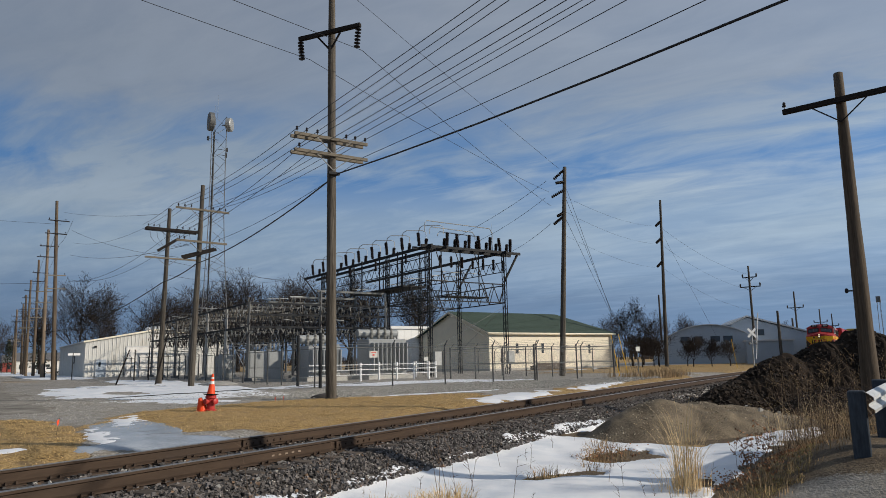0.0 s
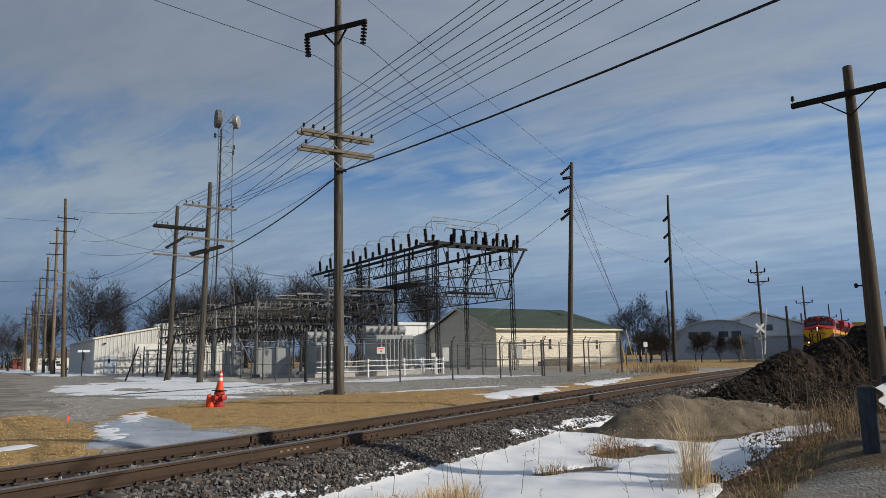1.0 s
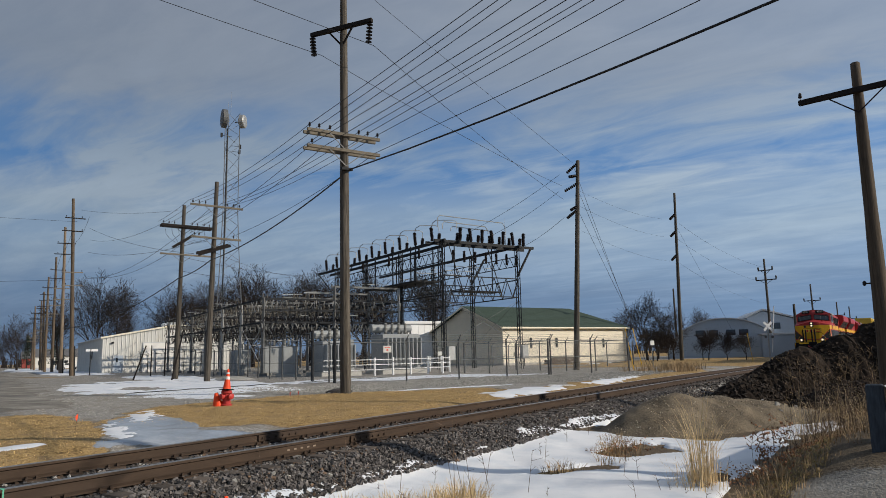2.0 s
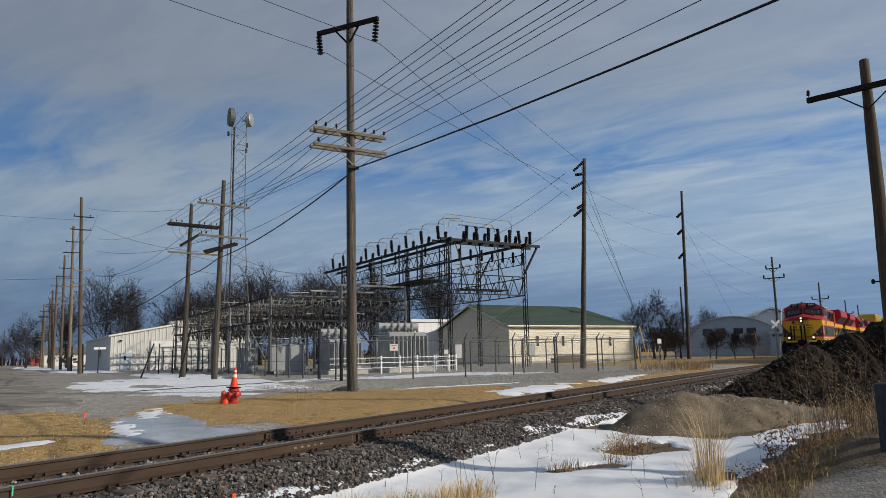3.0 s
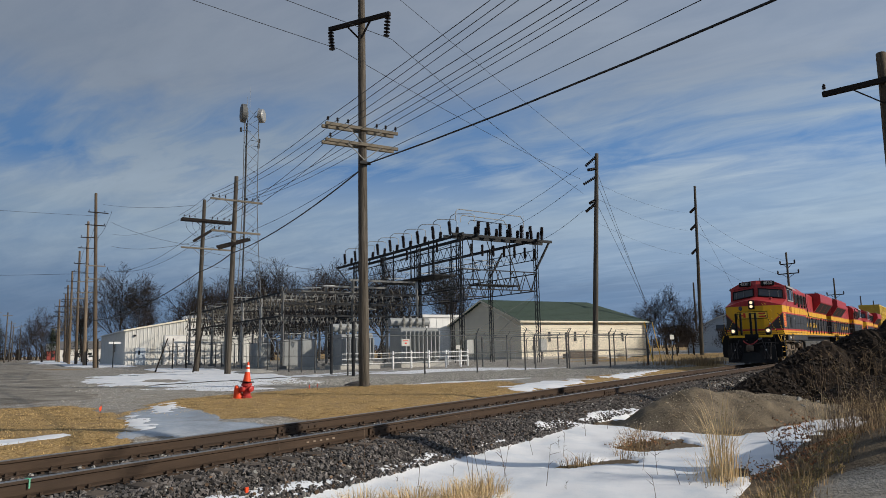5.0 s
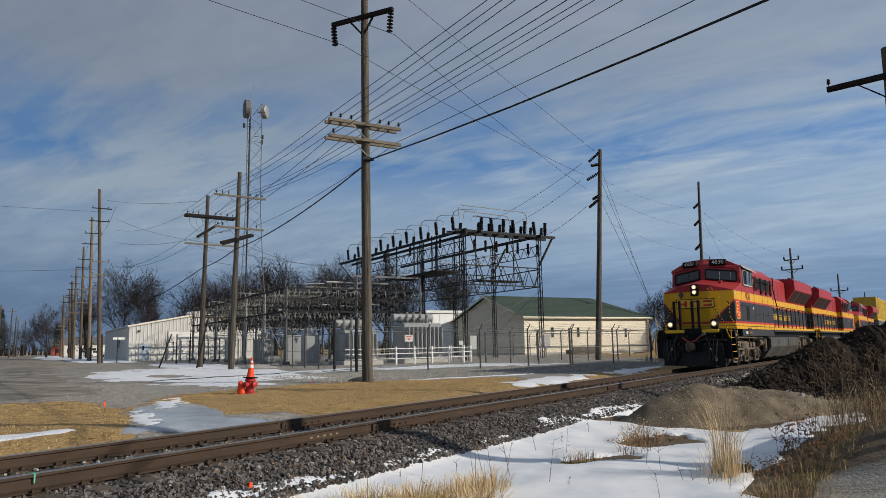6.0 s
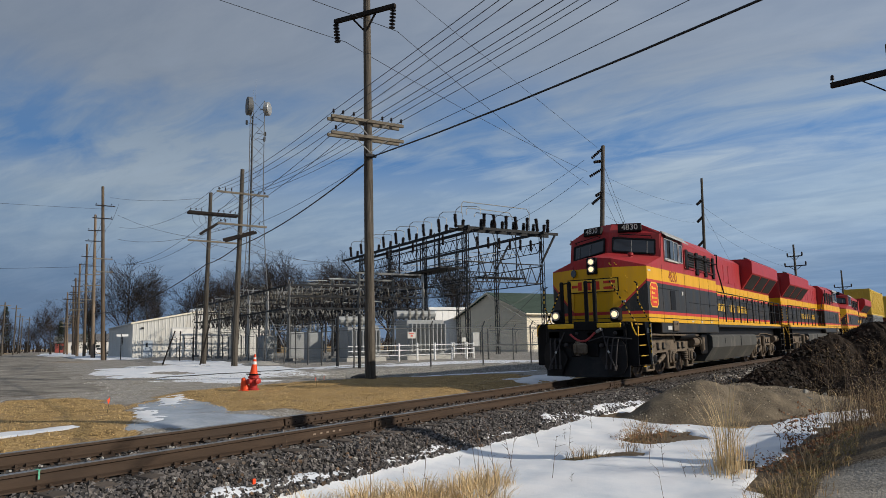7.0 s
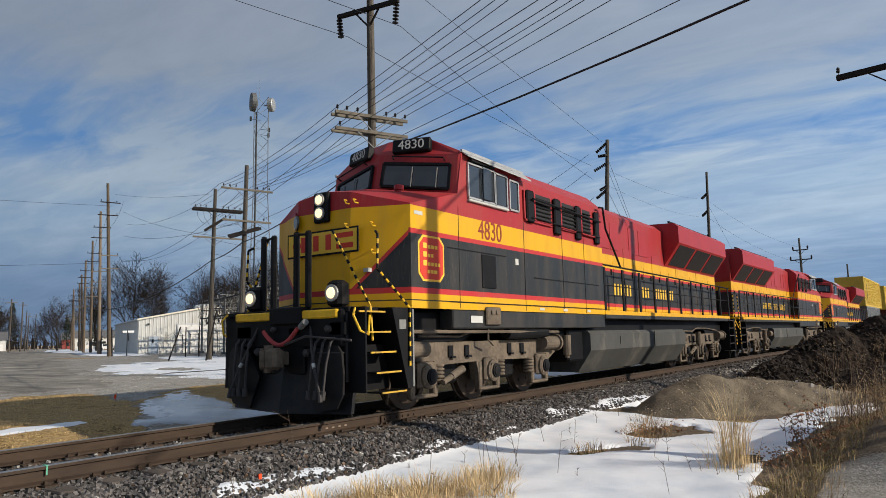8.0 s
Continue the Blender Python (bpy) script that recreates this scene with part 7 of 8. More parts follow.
def low_bay():
    t = thing("switching_frame", "grey steel switching frame crowded with insulators and bus bars", "substation", grid(1.5, 20.9))
    rng = random.Random(5)
    W, D = 12.6, 37.0
    for j, y in enumerate((0.0, 6.0, 12.0, 18.0, 24.0, 30.0, 36.0)):
        for i, x in enumerate((0.0, 6.2, 12.5)):
            h = 7.4 if x > 3 else 6.3
            part("column", Shape().bar((x, y, 0), (x, y, h), 0.20, 0.20).box(x - 0.3, x + 0.3, y - 0.3, y + 0.3, 0, 0.25), GALV if (j, i) in ((0, 2), (1, 0), (2, 0)) else STEEL_GREY, t, "grey steel column")
        for z, x0, x1 in ((7.4, 5.9, W), (6.2, -0.3, W), (5.3, -0.2, W), (4.3, -0.3, W)):
            part("beam", Shape().bar((x0, y, z), (x1, y, z), 0.13, 0.16), STEEL_DARK if z < 7 else STEEL_GREY, t)
    for x in (0.0, 6.2, 12.5):
        for z in (6.2, 4.3):
            part("beam", Shape().bar((x, 0, z), (x, 36, z), 0.12, 0.14), STEEL_DARK, t)
        part("cross_brace", Shape().bar((x, 0, 4.2), (x, 6, 0.6), 0.05, 0.05).bar((x, 6, 4.2), (x, 0, 0.6), 0.05, 0.05), GALV, t)
    groups = {}
    for y in [1.5 * k - 0.4 for k in range(26)]:
        for x in [-0.2 + 0.9 * k for k in range(15)]:
            for z, d in ((6.28, 1), (6.1, -1), (4.4, 1), (4.2, -1), (5.35, 1), (5.2, -1), (3.5, 1)):
                if (z > 6.2 and x < 3 and rng.random() < 0.35) or rng.random() < 0.15:
                    continue
                groups.setdefault((z, round(y / 6)), Shape()).turned([(0.025, 0), (0.062, 0.05), (0.035, 0.10), (0.062, 0.17), (0.035, 0.22), (0.062, 0.29), (0.035, 0.34), (0.055, 0.40), (0.02, 0.44)], (x + rng.uniform(-0.1, 0.1), y + rng.uniform(-0.2, 0.2), z), (rng.uniform(-0.5, 0.5), rng.uniform(-0.4, 0.4), d), 6)
    for k, s in enumerate(groups.values()):
        o = part("insulator_string", s, (PORCELAIN_TAN, PORCELAIN, PORCELAIN_GREY, PORCELAIN_TAN)[k % 4], t, "small ribbed insulators")
        tagged(o, kind="stuff")
    bars = {}
    for k in range(460):
        x, y, z = rng.uniform(-0.3, 12.6), rng.uniform(-0.6, 36.6), rng.choice((6.9, 6.4, 5.8, 5.0, 4.6, 4.0, 3.5, 3.0))
        s = bars.setdefault(k % 3, Shape())
        w = rng.random()
        if w < 0.35:
            s.bar((x, y, z), (x + rng.uniform(0.8, 2.4), y, z + rng.uniform(-0.1, 0.1)), 0.05, 0.05)
        elif w < 0.7:
            s.bar((x, y, z), (x, y + rng.uniform(1.0, 3.0), z + rng.uniform(-0.1, 0.1)), 0.05, 0.05)
        else:
            s.bar((x, y, z), (x + rng.uniform(-0.4, 0.4), y + rng.uniform(-0.5, 0.5), z - rng.uniform(0.6, 1.6)), 0.045, 0.045)
    for k, s in bars.items():
        tagged(part("bus_bar", s, (STEEL_GREY, STEEL_DARK, GALV)[k], t, "short bus bars and links"), kind="stuff")
    return t


low_bay()
XF_GREY = paint("transformer_grey", (0.27, 0.285, 0.29), 0.5, vary=0.12, scale=1, fine=10, bump=0)


def transformer(m, w=3.4, h=3.1):
    t = thing("power_transformer", "grey oil-filled transformer with cooling fins and bushings", "transformer", m)
    part("tank", Shape().box(-w / 2, w / 2, -1.0, 1.0, 0.3, h, 0.05), XF_GREY, t)
    part("plinth", Shape().box(-w / 2 - 0.3, w / 2 + 0.3, -1.6, 1.4, -0.1, 0.3, 0.02), CONCRETE, t)
    for k in range(9):
        x = -w / 2 + 0.2 + (w - 0.4) * k / 8
        part("cooling_fin", Shape().box(x - 0.05, x + 0.05, -1.55, -1.0, 0.6, h - 0.3, 0.02), XF_GREY, t)
    for x in (-1.0, -0.4, 0.2, 0.8):
        s = Shape()
        post_insulator(s, (x, -0.2, h), 0.9, 0.14)
        part("bushing", s, PORCELAIN_GREY, t, "ribbed grey bushing")
    part("conservator", Shape().cyl((-w / 2 - 0.2, 0.6, h + 0.5), (w / 2, 0.6, h + 0.5), 0.32, n=14).box(-0.5, -0.4, 0.5, 0.7, h, h + 0.3).box(0.9, 1.0, 0.5, 0.7, h, h + 0.3), XF_GREY, t)
    return t


transformer(grid(10.6, 15.4))
transformer(grid(5.0, 15.0), 2.6, 2.6)
for a, b, w, h in ((2.2, 17.0, 1.2, 2.3), (3.2, 24.0, 1.4, 2.4), (2.6, 30.0, 1.3, 2.2), (7.6, 18.5, 1.0, 2.8), (13.2, 18.0, 1.0, 3.2), (4.0, 36.0, 1.4, 2.2)):
    c = thing("switchgear_cabinet", "pale grey switchgear cabinet on a concrete pad", "cabinet", grid(a, b), "switchgear cabinets")
    part("body", Shape().box(-w / 2, w / 2, -0.5, 0.5, 0.2, h, 0.03), XF_GREY, c)
    part("door", Shape().box(-w / 2 + 0.06, w / 2 - 0.06, -0.53, -0.5, 0.35, h - 0.15, 0.01), XF_GREY, c)
    part("pad", Shape().box(-w / 2 - 0.15, w / 2 + 0.15, -0.65, 0.65, -0.1, 0.2), CONCRETE, c)
    for x in (-0.3, 0.0, 0.3):
        s = Shape()
        post_insulator(s, (x, 0, h), 0.55, 0.10)
        part("bushing", s, PORCELAIN_GREY, c)
pile = thing("gravel_heap", "low heap of grey gravel inside the fence", "gravel heap", grid(-2.6, 14.5))
s = Shape()
s.turned([(1.6, -0.1), (1.2, 0.08), (0.6, 0.2), (0.05, 0.26)], (0, 0, 0), (0, 0, 1), 18)
part("gravel_body", s, STONE_LIGHT, pile, smooth=True)
earth = thing("dark_rock_heap", "small heap of dark dug earth at the pole's foot", "earth heap", grid(-5.6, -7.6))
part("heap", Shape().turned([(0.62, -0.1), (0.5, 0.07), (0.22, 0.15), (0.05, 0.17)], (0.5, -0.9, 0), (0, 0, 1), 16), BED, earth, smooth=True)

# ---------------------------------------------------------------- radio tower


def radio_tower(m, h):
    t = thing("radio_tower", "guyless lattice radio tower with two drum dishes", "radio tower", m)
    half = lambda z: 1.15 + 1.35 * max(0.0, 1 - z / (0.62 * h)) ** 1.3
    for e in ((-1, -1), (1, -1), (0, 1.2)):
        part("leg", Shape().tube([(e[0] * half(h * k / 10), e[1] * half(h * k / 10), h * k / 10) for k in range(11)], 0.06, 6), STEEL_GREY, t)
    web = Shape()
    n = 22
    c = ((-1, -1), (1, -1), (0, 1.2))
    for k in range(n):
        z0, z1 = h * k / n, h * (k + 1) / n
        for i in range(3):
            a, b = c[i], c[(i + 1) % 3]
            w0, w1 = half(z0), half(z1)
            if k % 2:
                a, b = b, a
            web.bar((a[0] * w0, a[1] * w0, z0), (b[0] * w1, b[1] * w1, z1), 0.045, 0.045)
    part("lattice", web, STEEL_GREY, t, "galvanised lattice bracing")
    for x, way, r in ((-1.35, (-0.98, 0.10, 0), 1.5), (1.6, (0.80, -0.55, 0), 1.1)):
        d = part("dish", Shape().turned([(0.2, -0.75), (r, -0.35), (r, 0.30), (r * 0.9, 0.42), (0.1, 0.5)], (x, -1.2, h - 1.3), way, 20), STEEL_GREY if x < 0 else GALV, t, "grey drum-shaped dish")
        part("dish_arm", Shape().bar((x, -1.2, h - 1.3), (0.3 * x, -0.7, h - 1.5), 0.12, 0.12), STEEL_GREY, d)
    for x, z in ((1.4, h - 5.5), (-1.6, h - 4.0), (1.3, h - 6.4)):
        part("antenna", Shape().bar((0, -0.8, z), (x, -0.8, z), 0.06, 0.06).box(x - 0.15, x + 0.15, -0.95, -0.65, z - 0.3, z + 0.4, 0.03), STEEL_DARK, t)
    part("lightning_rod", Shape().cyl((0, 0, h), (0, 0, h + 3.8), 0.03, 0.012, 6).cyl((-0.6, -0.6, h), (-0.6, -0.6, h + 1.8), 0.02, n=6), GALV, t)
    return t


part("cable_run", Shape().cyl((-0.9, -1.0, 2), (-0.75, -1.0, 38), 0.10, n=6), STEEL_DARK, radio_tower(grid(13.4, 75.0), 40.8))
# ---------------------------------------------------------------- earth mounds
EARTH = paint("dark_clay", (0.022, 0.016, 0.012), 0.95, vary=0.55, scale=1.6, fine=9, bump=0.08, dirt=(0.055, 0.042, 0.032), dirt_amount=0.25, spec=0.1)
SAND = paint("sandy_gravel", (0.140, 0.112, 0.077), 0.95, vary=0.75, scale=1.8, fine=26, bump=0.10, dirt=(0.11, 0.088, 0.066), dirt_amount=0.25)


def mound(name, label, category, material, hills, x0, x1, y0, y1, step, rough, clods=0.0):
    """A heap built from smooth hills with a lumpy skin, standing on the ground."""
    xs, ys = np.arange(x0, x1, step), np.arange(y0, y1, step)
    top = {}
    for i, x in enumerate(xs):
        for j, y in enumerate(ys):
            h = 0.0
            for cx, cy, rx, ry, turn, hh in hills:
                c, s = math.cos(radians(turn)), math.sin(radians(turn))
                u, v = ((x - cx) * c + (y - cy) * s) / rx, (-(x - cx) * s + (y - cy) * c) / ry
                d = math.hypot(u, v)
                if d < 1.0:
                    h = max(h, hh * (1 - d ** 1.7) ** 1.2)
            edge = smooth(0.0, 0.35, h)
            n = noise.fractal(Vector((x / 0.9, y / 0.9, 3.3)), 0.9, 2.1, 5) if clods else noise.fractal(Vector((x / 0.6, y / 0.6, 1.3)), 1.1, 2.0, 4)
            top[i, j] = (h, ground_z(x, y) + h + rough * n * edge + clods * abs(noise.noise(Vector((x * 3.1, y * 3.1, 7.0)))) * edge)
    keep, verts, faces = {}, [], []

    def vert(i, j):
        if (i, j) not in keep:
            h, z = top[i, j]
            keep[i, j] = len(verts)
            verts.append((xs[i], ys[j], z if h > 0 else ground_z(xs[i], ys[j]) - 0.08))
        return keep[i, j]

    for i in range(len(xs) - 1):
        for j in range(len(ys) - 1):
            if max(top[i + a, j + b][0] for a in (0, 1) for b in (0, 1)) > 0:
                faces.append((vert(i, j), vert(i + 1, j), vert(i + 1, j + 1), vert(i, j + 1)))
    me = bpy.data.meshes.new(name)
    me.from_pydata(verts, [], faces)
    me.materials.append(material)
    if not clods:
        me.polygons.foreach_set("use_smooth", [True] * len(faces))
    return tagged(new(name, me), label, category)


DARK_HILLS = [(20.6, -3.9, 2.4, 1.2, -20, 0.95), (22.0, -5.0, 3.3, 1.8, -35, 1.62), (23.4, -6.4, 3.2, 2.2, -50, 2.05), (23.8, -7.6, 2.7, 2.1, -80, 2.45), (24.2, -9.8, 3.4, 2.8, -80, 2.15), (24.0, -13.0, 4.0, 3.0, -80, 2.0), (17.6, -6.8, 3.2, 1.6, -15, 0.55), (18.3, -3.75, 2.3, 1.0, -16, 0.72)]
SAND_HILLS = [(9.7, -3.7, 2.0, 1.15, -28, 0.80), (10.7, -4.25, 2.4, 1.25, -28, 0.70), (11.6, -4.9, 2.6, 1.2, -28, 0.56), (12.3, -5.5, 2.0, 1.0, -25, 0.36)]
mound("earth_mound", "long mound of dark lumpy dug earth beside the track", "earth mound", EARTH, DARK_HILLS, 14, 29, -16.5, -2.2, 0.11, 0.16, 0.20)
mound("gravel_mound", "low mound of pale sandy gravel with a rounded crest", "gravel mound", SAND, SAND_HILLS, 6.0, 15.0, -7.4, -1.9, 0.05, 0.065)


def on_hills(hills, x0, x1, y0, y1, lift):
    def where(rng):
        x, y = x0 + (x1 - x0) * rng.rand(), y0 + (y1 - y0) * rng.rand()
        h = 0.0
        for cx, cy, rx, ry, turn, hh in hills:
            c, s = math.cos(radians(turn)), math.sin(radians(turn))
            d = math.hypot(((x - cx) * c + (y - cy) * s) / rx, (-(x - cx) * s + (y - cy) * c) / ry)
            if d < 1.0:
                h = max(h, hh * (1 - d ** 1.7) ** 1.2)
        return None if h < 0.05 else np.array([x, y, ground_z(x, y) + h + lift])
    return where


CLOD = paint("earth_clod", (0.026, 0.019, 0.014), 0.95, vary=0.4, scale=8, fine=40, bump=0.01, random_shade=0.6, island=True)
PEBBLE = paint("tan_pebble", (0.34, 0.29, 0.22), 0.9, vary=0.3, scale=8, fine=40, bump=0.004, random_shade=0.5, island=True)
stones("earth_clods", "lumps of dark clay over the earth mound", CLOD, 9000, on_hills(DARK_HILLS, 15, 26, -11, -2.4, 0.06), 0.02, 0.10)
stones("pebbles", "scattered stones on the gravel mound", PEBBLE, 2600, on_hills(SAND_HILLS, 6.5, 14.6, -7, -2.2, -0.004), 0.006, 0.026)
stones("pebbles", "a few large pale stones on the gravel mound", STONE_LIGHT, 6, on_hills(SAND_HILLS, 11.5, 14.0, -6.2, -4, 0.0), 0.05, 0.10)


def on_verge(rng):
    x, y = rng.uniform(14, 44), rng.uniform(4, 18)
    a, b, _ = GRID_INV @ Vector((x, y, FAR_Z))
    if not (-9.2 < b < -1.2 and -7 < a < 22) or y - track_y(x) < 3:
        return None
    return np.array([x, y, ground_z(x, y) + 0.01])


stones("gravel", "pale crushed stone spread outside the fence", STONE_LIGHT, 14000, on_verge, 0.02, 0.055)


def on_drive(rng):
    a, b = rng.uniform(-15.5, -5.5), rng.uniform(-14, 3)
    p = at_grid(a, b)
    if zones(p.x, p.y)[1] < 0.5:
        return None
    return np.array([p.x, p.y, ground_z(p.x, p.y) + 0.005])


stones("gravel", "loose pale stone on the gravel drive", STONE_LIGHT, 5000, on_drive, 0.012, 0.034)

# ---------------------------------------------------------------- dry grass and brush
STRAW = paint("dry_straw", (0.60, 0.45, 0.25), 0.8, vary=0.25, scale=8, fine=30, bump=0, random_shade=0.35, island=True)
STRAW_DULL = paint("dull_dead_grass", (0.31, 0.22, 0.125), 0.85, vary=0.3, scale=8, fine=30, bump=0, random_shade=0.4, island=True)
LAWN = paint("winter_lawn", (0.54, 0.38, 0.17), 0.85, vary=0.5, scale=3, fine=30, bump=0, random_shade=0.5, island=True)
MOSSY = paint("olive_low_grass", (0.30, 0.23, 0.085), 0.85, vary=0.4, scale=3, fine=30, bump=0, random_shade=0.5, island=True)
TWIG = paint("brown_twig", (0.115, 0.078, 0.053), 0.85, vary=0.3, scale=8, fine=30, bump=0, random_shade=0.45, island=True)
TANGLE = paint("weathered_dead_grass", (0.27, 0.185, 0.10), 0.85, vary=0.3, scale=8, fine=30, bump=0, random_shade=0.6, island=True)
LEAF_BROWN = paint("dead_leaf", (0.26, 0.12, 0.055), 0.8, vary=0.3, scale=8, fine=30, bump=0, random_shade=0.5, island=True)


def blades(name, label, category, material, spots, kind="stuff"):
    """Grass blades: bent tapered strips. spots: (x, y, z, height, lean, heading, width)."""
    verts, faces = [], []
    for x, y, z, h, lean, head, w in spots:
        ca, sa = math.cos(head), math.sin(head)
        side = (-sa * w / 2, ca * w / 2)
        k = len(verts)
        for f, up in ((0.0, 0.0), (0.45, 0.55), (0.8, 0.86), (1.0, 1.0)):
            off = lean * f * f
            ww = 1.0 - 0.8 * f
            cx, cy, cz = x + ca * off, y + sa * off, z + h * up * (1 - 0.25 * min(1, lean / max(h, 0.01)) * f)
            verts += [(cx - side[0] * ww, cy - side[1] * ww, cz), (cx + side[0] * ww, cy + side[1] * ww, cz)]
        faces += [(k + 2 * i, k + 2 * i + 1, k + 2 * i + 3, k + 2 * i + 2) for i in range(3)]
    me = bpy.data.meshes.new(name)
    me.from_pydata(verts, [], faces)
    me.materials.append(material)
    return tagged(new(name, me), label, category, kind=kind)


def clump(rng, cx, cy, r, n, h0, h1, lean, w, base=None):
    out = []
    for _ in range(n):
        a, d = rng.uniform(0, 2 * math.pi), r * math.sqrt(rng.random())
        x, y = cx + d * math.cos(a), cy + d * math.sin(a)
        z = (ground_z(x, y) if base is None else base) - 0.02
        h = rng.uniform(h0, h1) * (1 - 0.4 * d / r)
        out.append((x, y, z, h, lean * h * rng.uniform(0.1, 1.0), a + rng.uniform(-0.8, 0.8), w * rng.uniform(0.6, 1.3)))
    return out


rng = random.Random(11)
blades("tall_grass", "tall clump of pale dry reed grass", "grass", STRAW, clump(rng, 3.05, -5.8, 0.17, 130, 0.7, 1.62, 0.55, 0.009) + clump(rng, 3.05, -5.75, 0.4, 130, 0.2, 0.7, 0.8, 0.009))
near = []
for cx, cy, r, n in ((-0.25, -3.35, 0.42, 520), (-0.75, -3.05, 0.40, 420), (-1.35, -2.85, 0.35, 260), (0.35, -3.55, 0.38, 320), (0.95, -3.50, 0.32, 220), (-1.9, -3.3, 0.4, 200), (-0.9, -3.7, 0.4, 260), (0.1, -3.95, 0.3, 160)):
    near += clump(rng, cx, cy, r, int(n * 1.6), 0.14, 0.46, 0.9, 0.011)
blades("grass_tuft", "tufts of bleached grass sticking through the snow", "grass", STRAW, near)
mid = []
for cx, cy, r, n in ((5.7, -3.75, 0.5, 420), (6.5, -3.55, 0.45, 330), (3.5, -3.65, 0.35, 150), (4.6, -4.0, 0.3, 90), (7.3, -3.2, 0.4, 160), (3.3, -6.6, 0.5, 260), (2.3, -6.6, 0.5, 260), (4.0, -6.7, 0.6, 240), (1.4, -6.7, 0.5, 200)):
    mid += clump(rng, cx, cy, r, n, 0.05, 0.28, 0.9, 0.012)
blades("grass_tuft", "dull brown grass tufts at the edge of the snow", "grass", STRAW_DULL, mid)
brush = []
for _ in range(95):
    cx, cy = rng.uniform(7.5, 15.5), rng.uniform(-8.4, -6.5)
    if cx > 11 and rng.random() < 0.4:
        cy = rng.uniform(-7.0, -5.6)
    brush += clump(rng, cx, cy, 0.45, 26, 0.10, 0.62, 1.7, 0.009)
for _ in range(46):
    brush += clump(rng, rng.uniform(4.4, 8.5), rng.uniform(-7.8, -6.6), 0.38, 24, 0.06, 0.32, 2.0, 0.008)
blades("tall_grass", "tangled dry grass below the dark mound", "grass", TANGLE, brush)
stalks = []
for _ in range(44):
    cx, cy = rng.uniform(7.5, 16.0), rng.uniform(-8.2, -6.0)
    stalks += clump(rng, cx, cy, 0.30, 6, 0.6, 1.3, 1.3, 0.010)
blades("tall_grass", "pale arching grass stalks over the brush", "grass", STRAW, stalks)
far = []
for _ in range(26):
    cx = rng.uniform(39.5, 45)
    far += clump(rng, cx, rng.uniform(3.4, 7.5), 0.6, 50, 0.3, 0.9, 0.4, 0.03)
blades("tall_grass", "tall yellow grass beside the track bend", "grass", STRAW_DULL, far)
lawn = []
for _ in range(60000):
    x, y = rng.uniform(-2.5, 18.5), rng.uniform(2.9, 12)
    if zones(x, y)[0] > 0.55 and far_snow(x, y) < 0.4:
        lawn.append((x, y, ground_z(x, y) - 0.01, rng.uniform(0.02, 0.06), rng.uniform(0.01, 0.08), rng.uniform(0, 6.3), 0.008))
blades("lawn", "short straw-coloured winter lawn", "grass", LAWN, lawn)
verge = []
for _ in range(9000):
    x, y = rng.uniform(-0.8, 5.6), rng.uniform(-7.15, -5.85)
    if zones(x, y)[2] < 0.6 and y < -6.1 - 0.10 * x + 0.3 * bumps(x, y, 0.7, 21) and bumps(x, y, 0.35, 5) > -0.35:
        verge.append((x, y, ground_z(x, y) - 0.01, rng.uniform(0.02, 0.07), rng.uniform(0.02, 0.12), rng.uniform(0, 6.3), 0.009))
blades("low_grass", "low olive and straw grass beside the pavement", "grass", MOSSY, verge)


def stems(name, label, material, spots, leaf=None):
    """Bare weed stems with short side twigs."""
    s, leaves = Shape(), Shape()
    r2 = random.Random(len(spots) * 7 + 1)
    for x, y, z, h in spots:
        lean = Vector((r2.uniform(-0.25, 0.25), r2.uniform(-0.25, 0.25), 1)).normalized()
        p0 = Vector((x, y, z - 0.02))
        q0 = p0 + lean * h
        s.cyl(p0, q0, 0.0038, 0.0015, 4, False)
        for k in range(r2.randint(3, 8)):
            f = r2.uniform(0.3, 1.0)
            a = r2.uniform(0, 6.28)
            b = p0.lerp(q0, f)
            e = b + Vector((math.cos(a), math.sin(a), r2.uniform(0.2, 1.0))) * h * r2.uniform(0.08, 0.25)
            s.cyl(b, e, 0.003, 0.0015, 3, False)
            if leaf is not None:
                for _ in range(2):
                    c = b.lerp(e, r2.uniform(0.4, 1.0))
                    v = Vector((r2.uniform(-1, 1), r2.uniform(-1, 1), r2.uniform(-1, 0.3))).normalized() * 0.045
                    w = v.orthogonal().normalized() * 0.016
                    leaves.add([c, c + v * 0.5 + w, c + v, c + v * 0.5 - w], [(0, 1, 2, 3)])
    tagged(new(name, s.mesh(name, material)), label, "weeds", kind="stuff")
    if leaves.v:
        tagged(new("dead_leaves", leaves.mesh("dead_leaves", leaf)), "curled dead leaves on weed stems", "leaves", kind="stuff")


spots = []
for _ in range(26):
    x, y = rng.uniform(-3, 7.5), rng.uniform(-6.0, -2.3)
    spots.append((x, y, ground_z(x, y), rng.uniform(0.10, 0.45)))
for _ in range(12):
    x, y = rng.uniform(-3, 2.0), rng.uniform(-4.2, -2.2)
    spots.append((x, y, ground_z(x, y), rng.uniform(0.5, 1.05)))
stems("weed_stems", "thin bare weed stems standing in the snow", TWIG, spots)
spots = [(x, y, ground_z(x, y), rng.uniform(0.3, 1.15)) for x, y in ((rng.uniform(6.6, 14.5), rng.uniform(-8.3, -6.3)) for _ in range(150))]
spots += [(x, y, ground_z(x, y), rng.uniform(0.2, 0.85)) for x, y in ((rng.uniform(4.8, 9.5), rng.uniform(-7.8, -6.5)) for _ in range(60))]
stems("brush", "thicket of bare brown twigs", TWIG, spots)
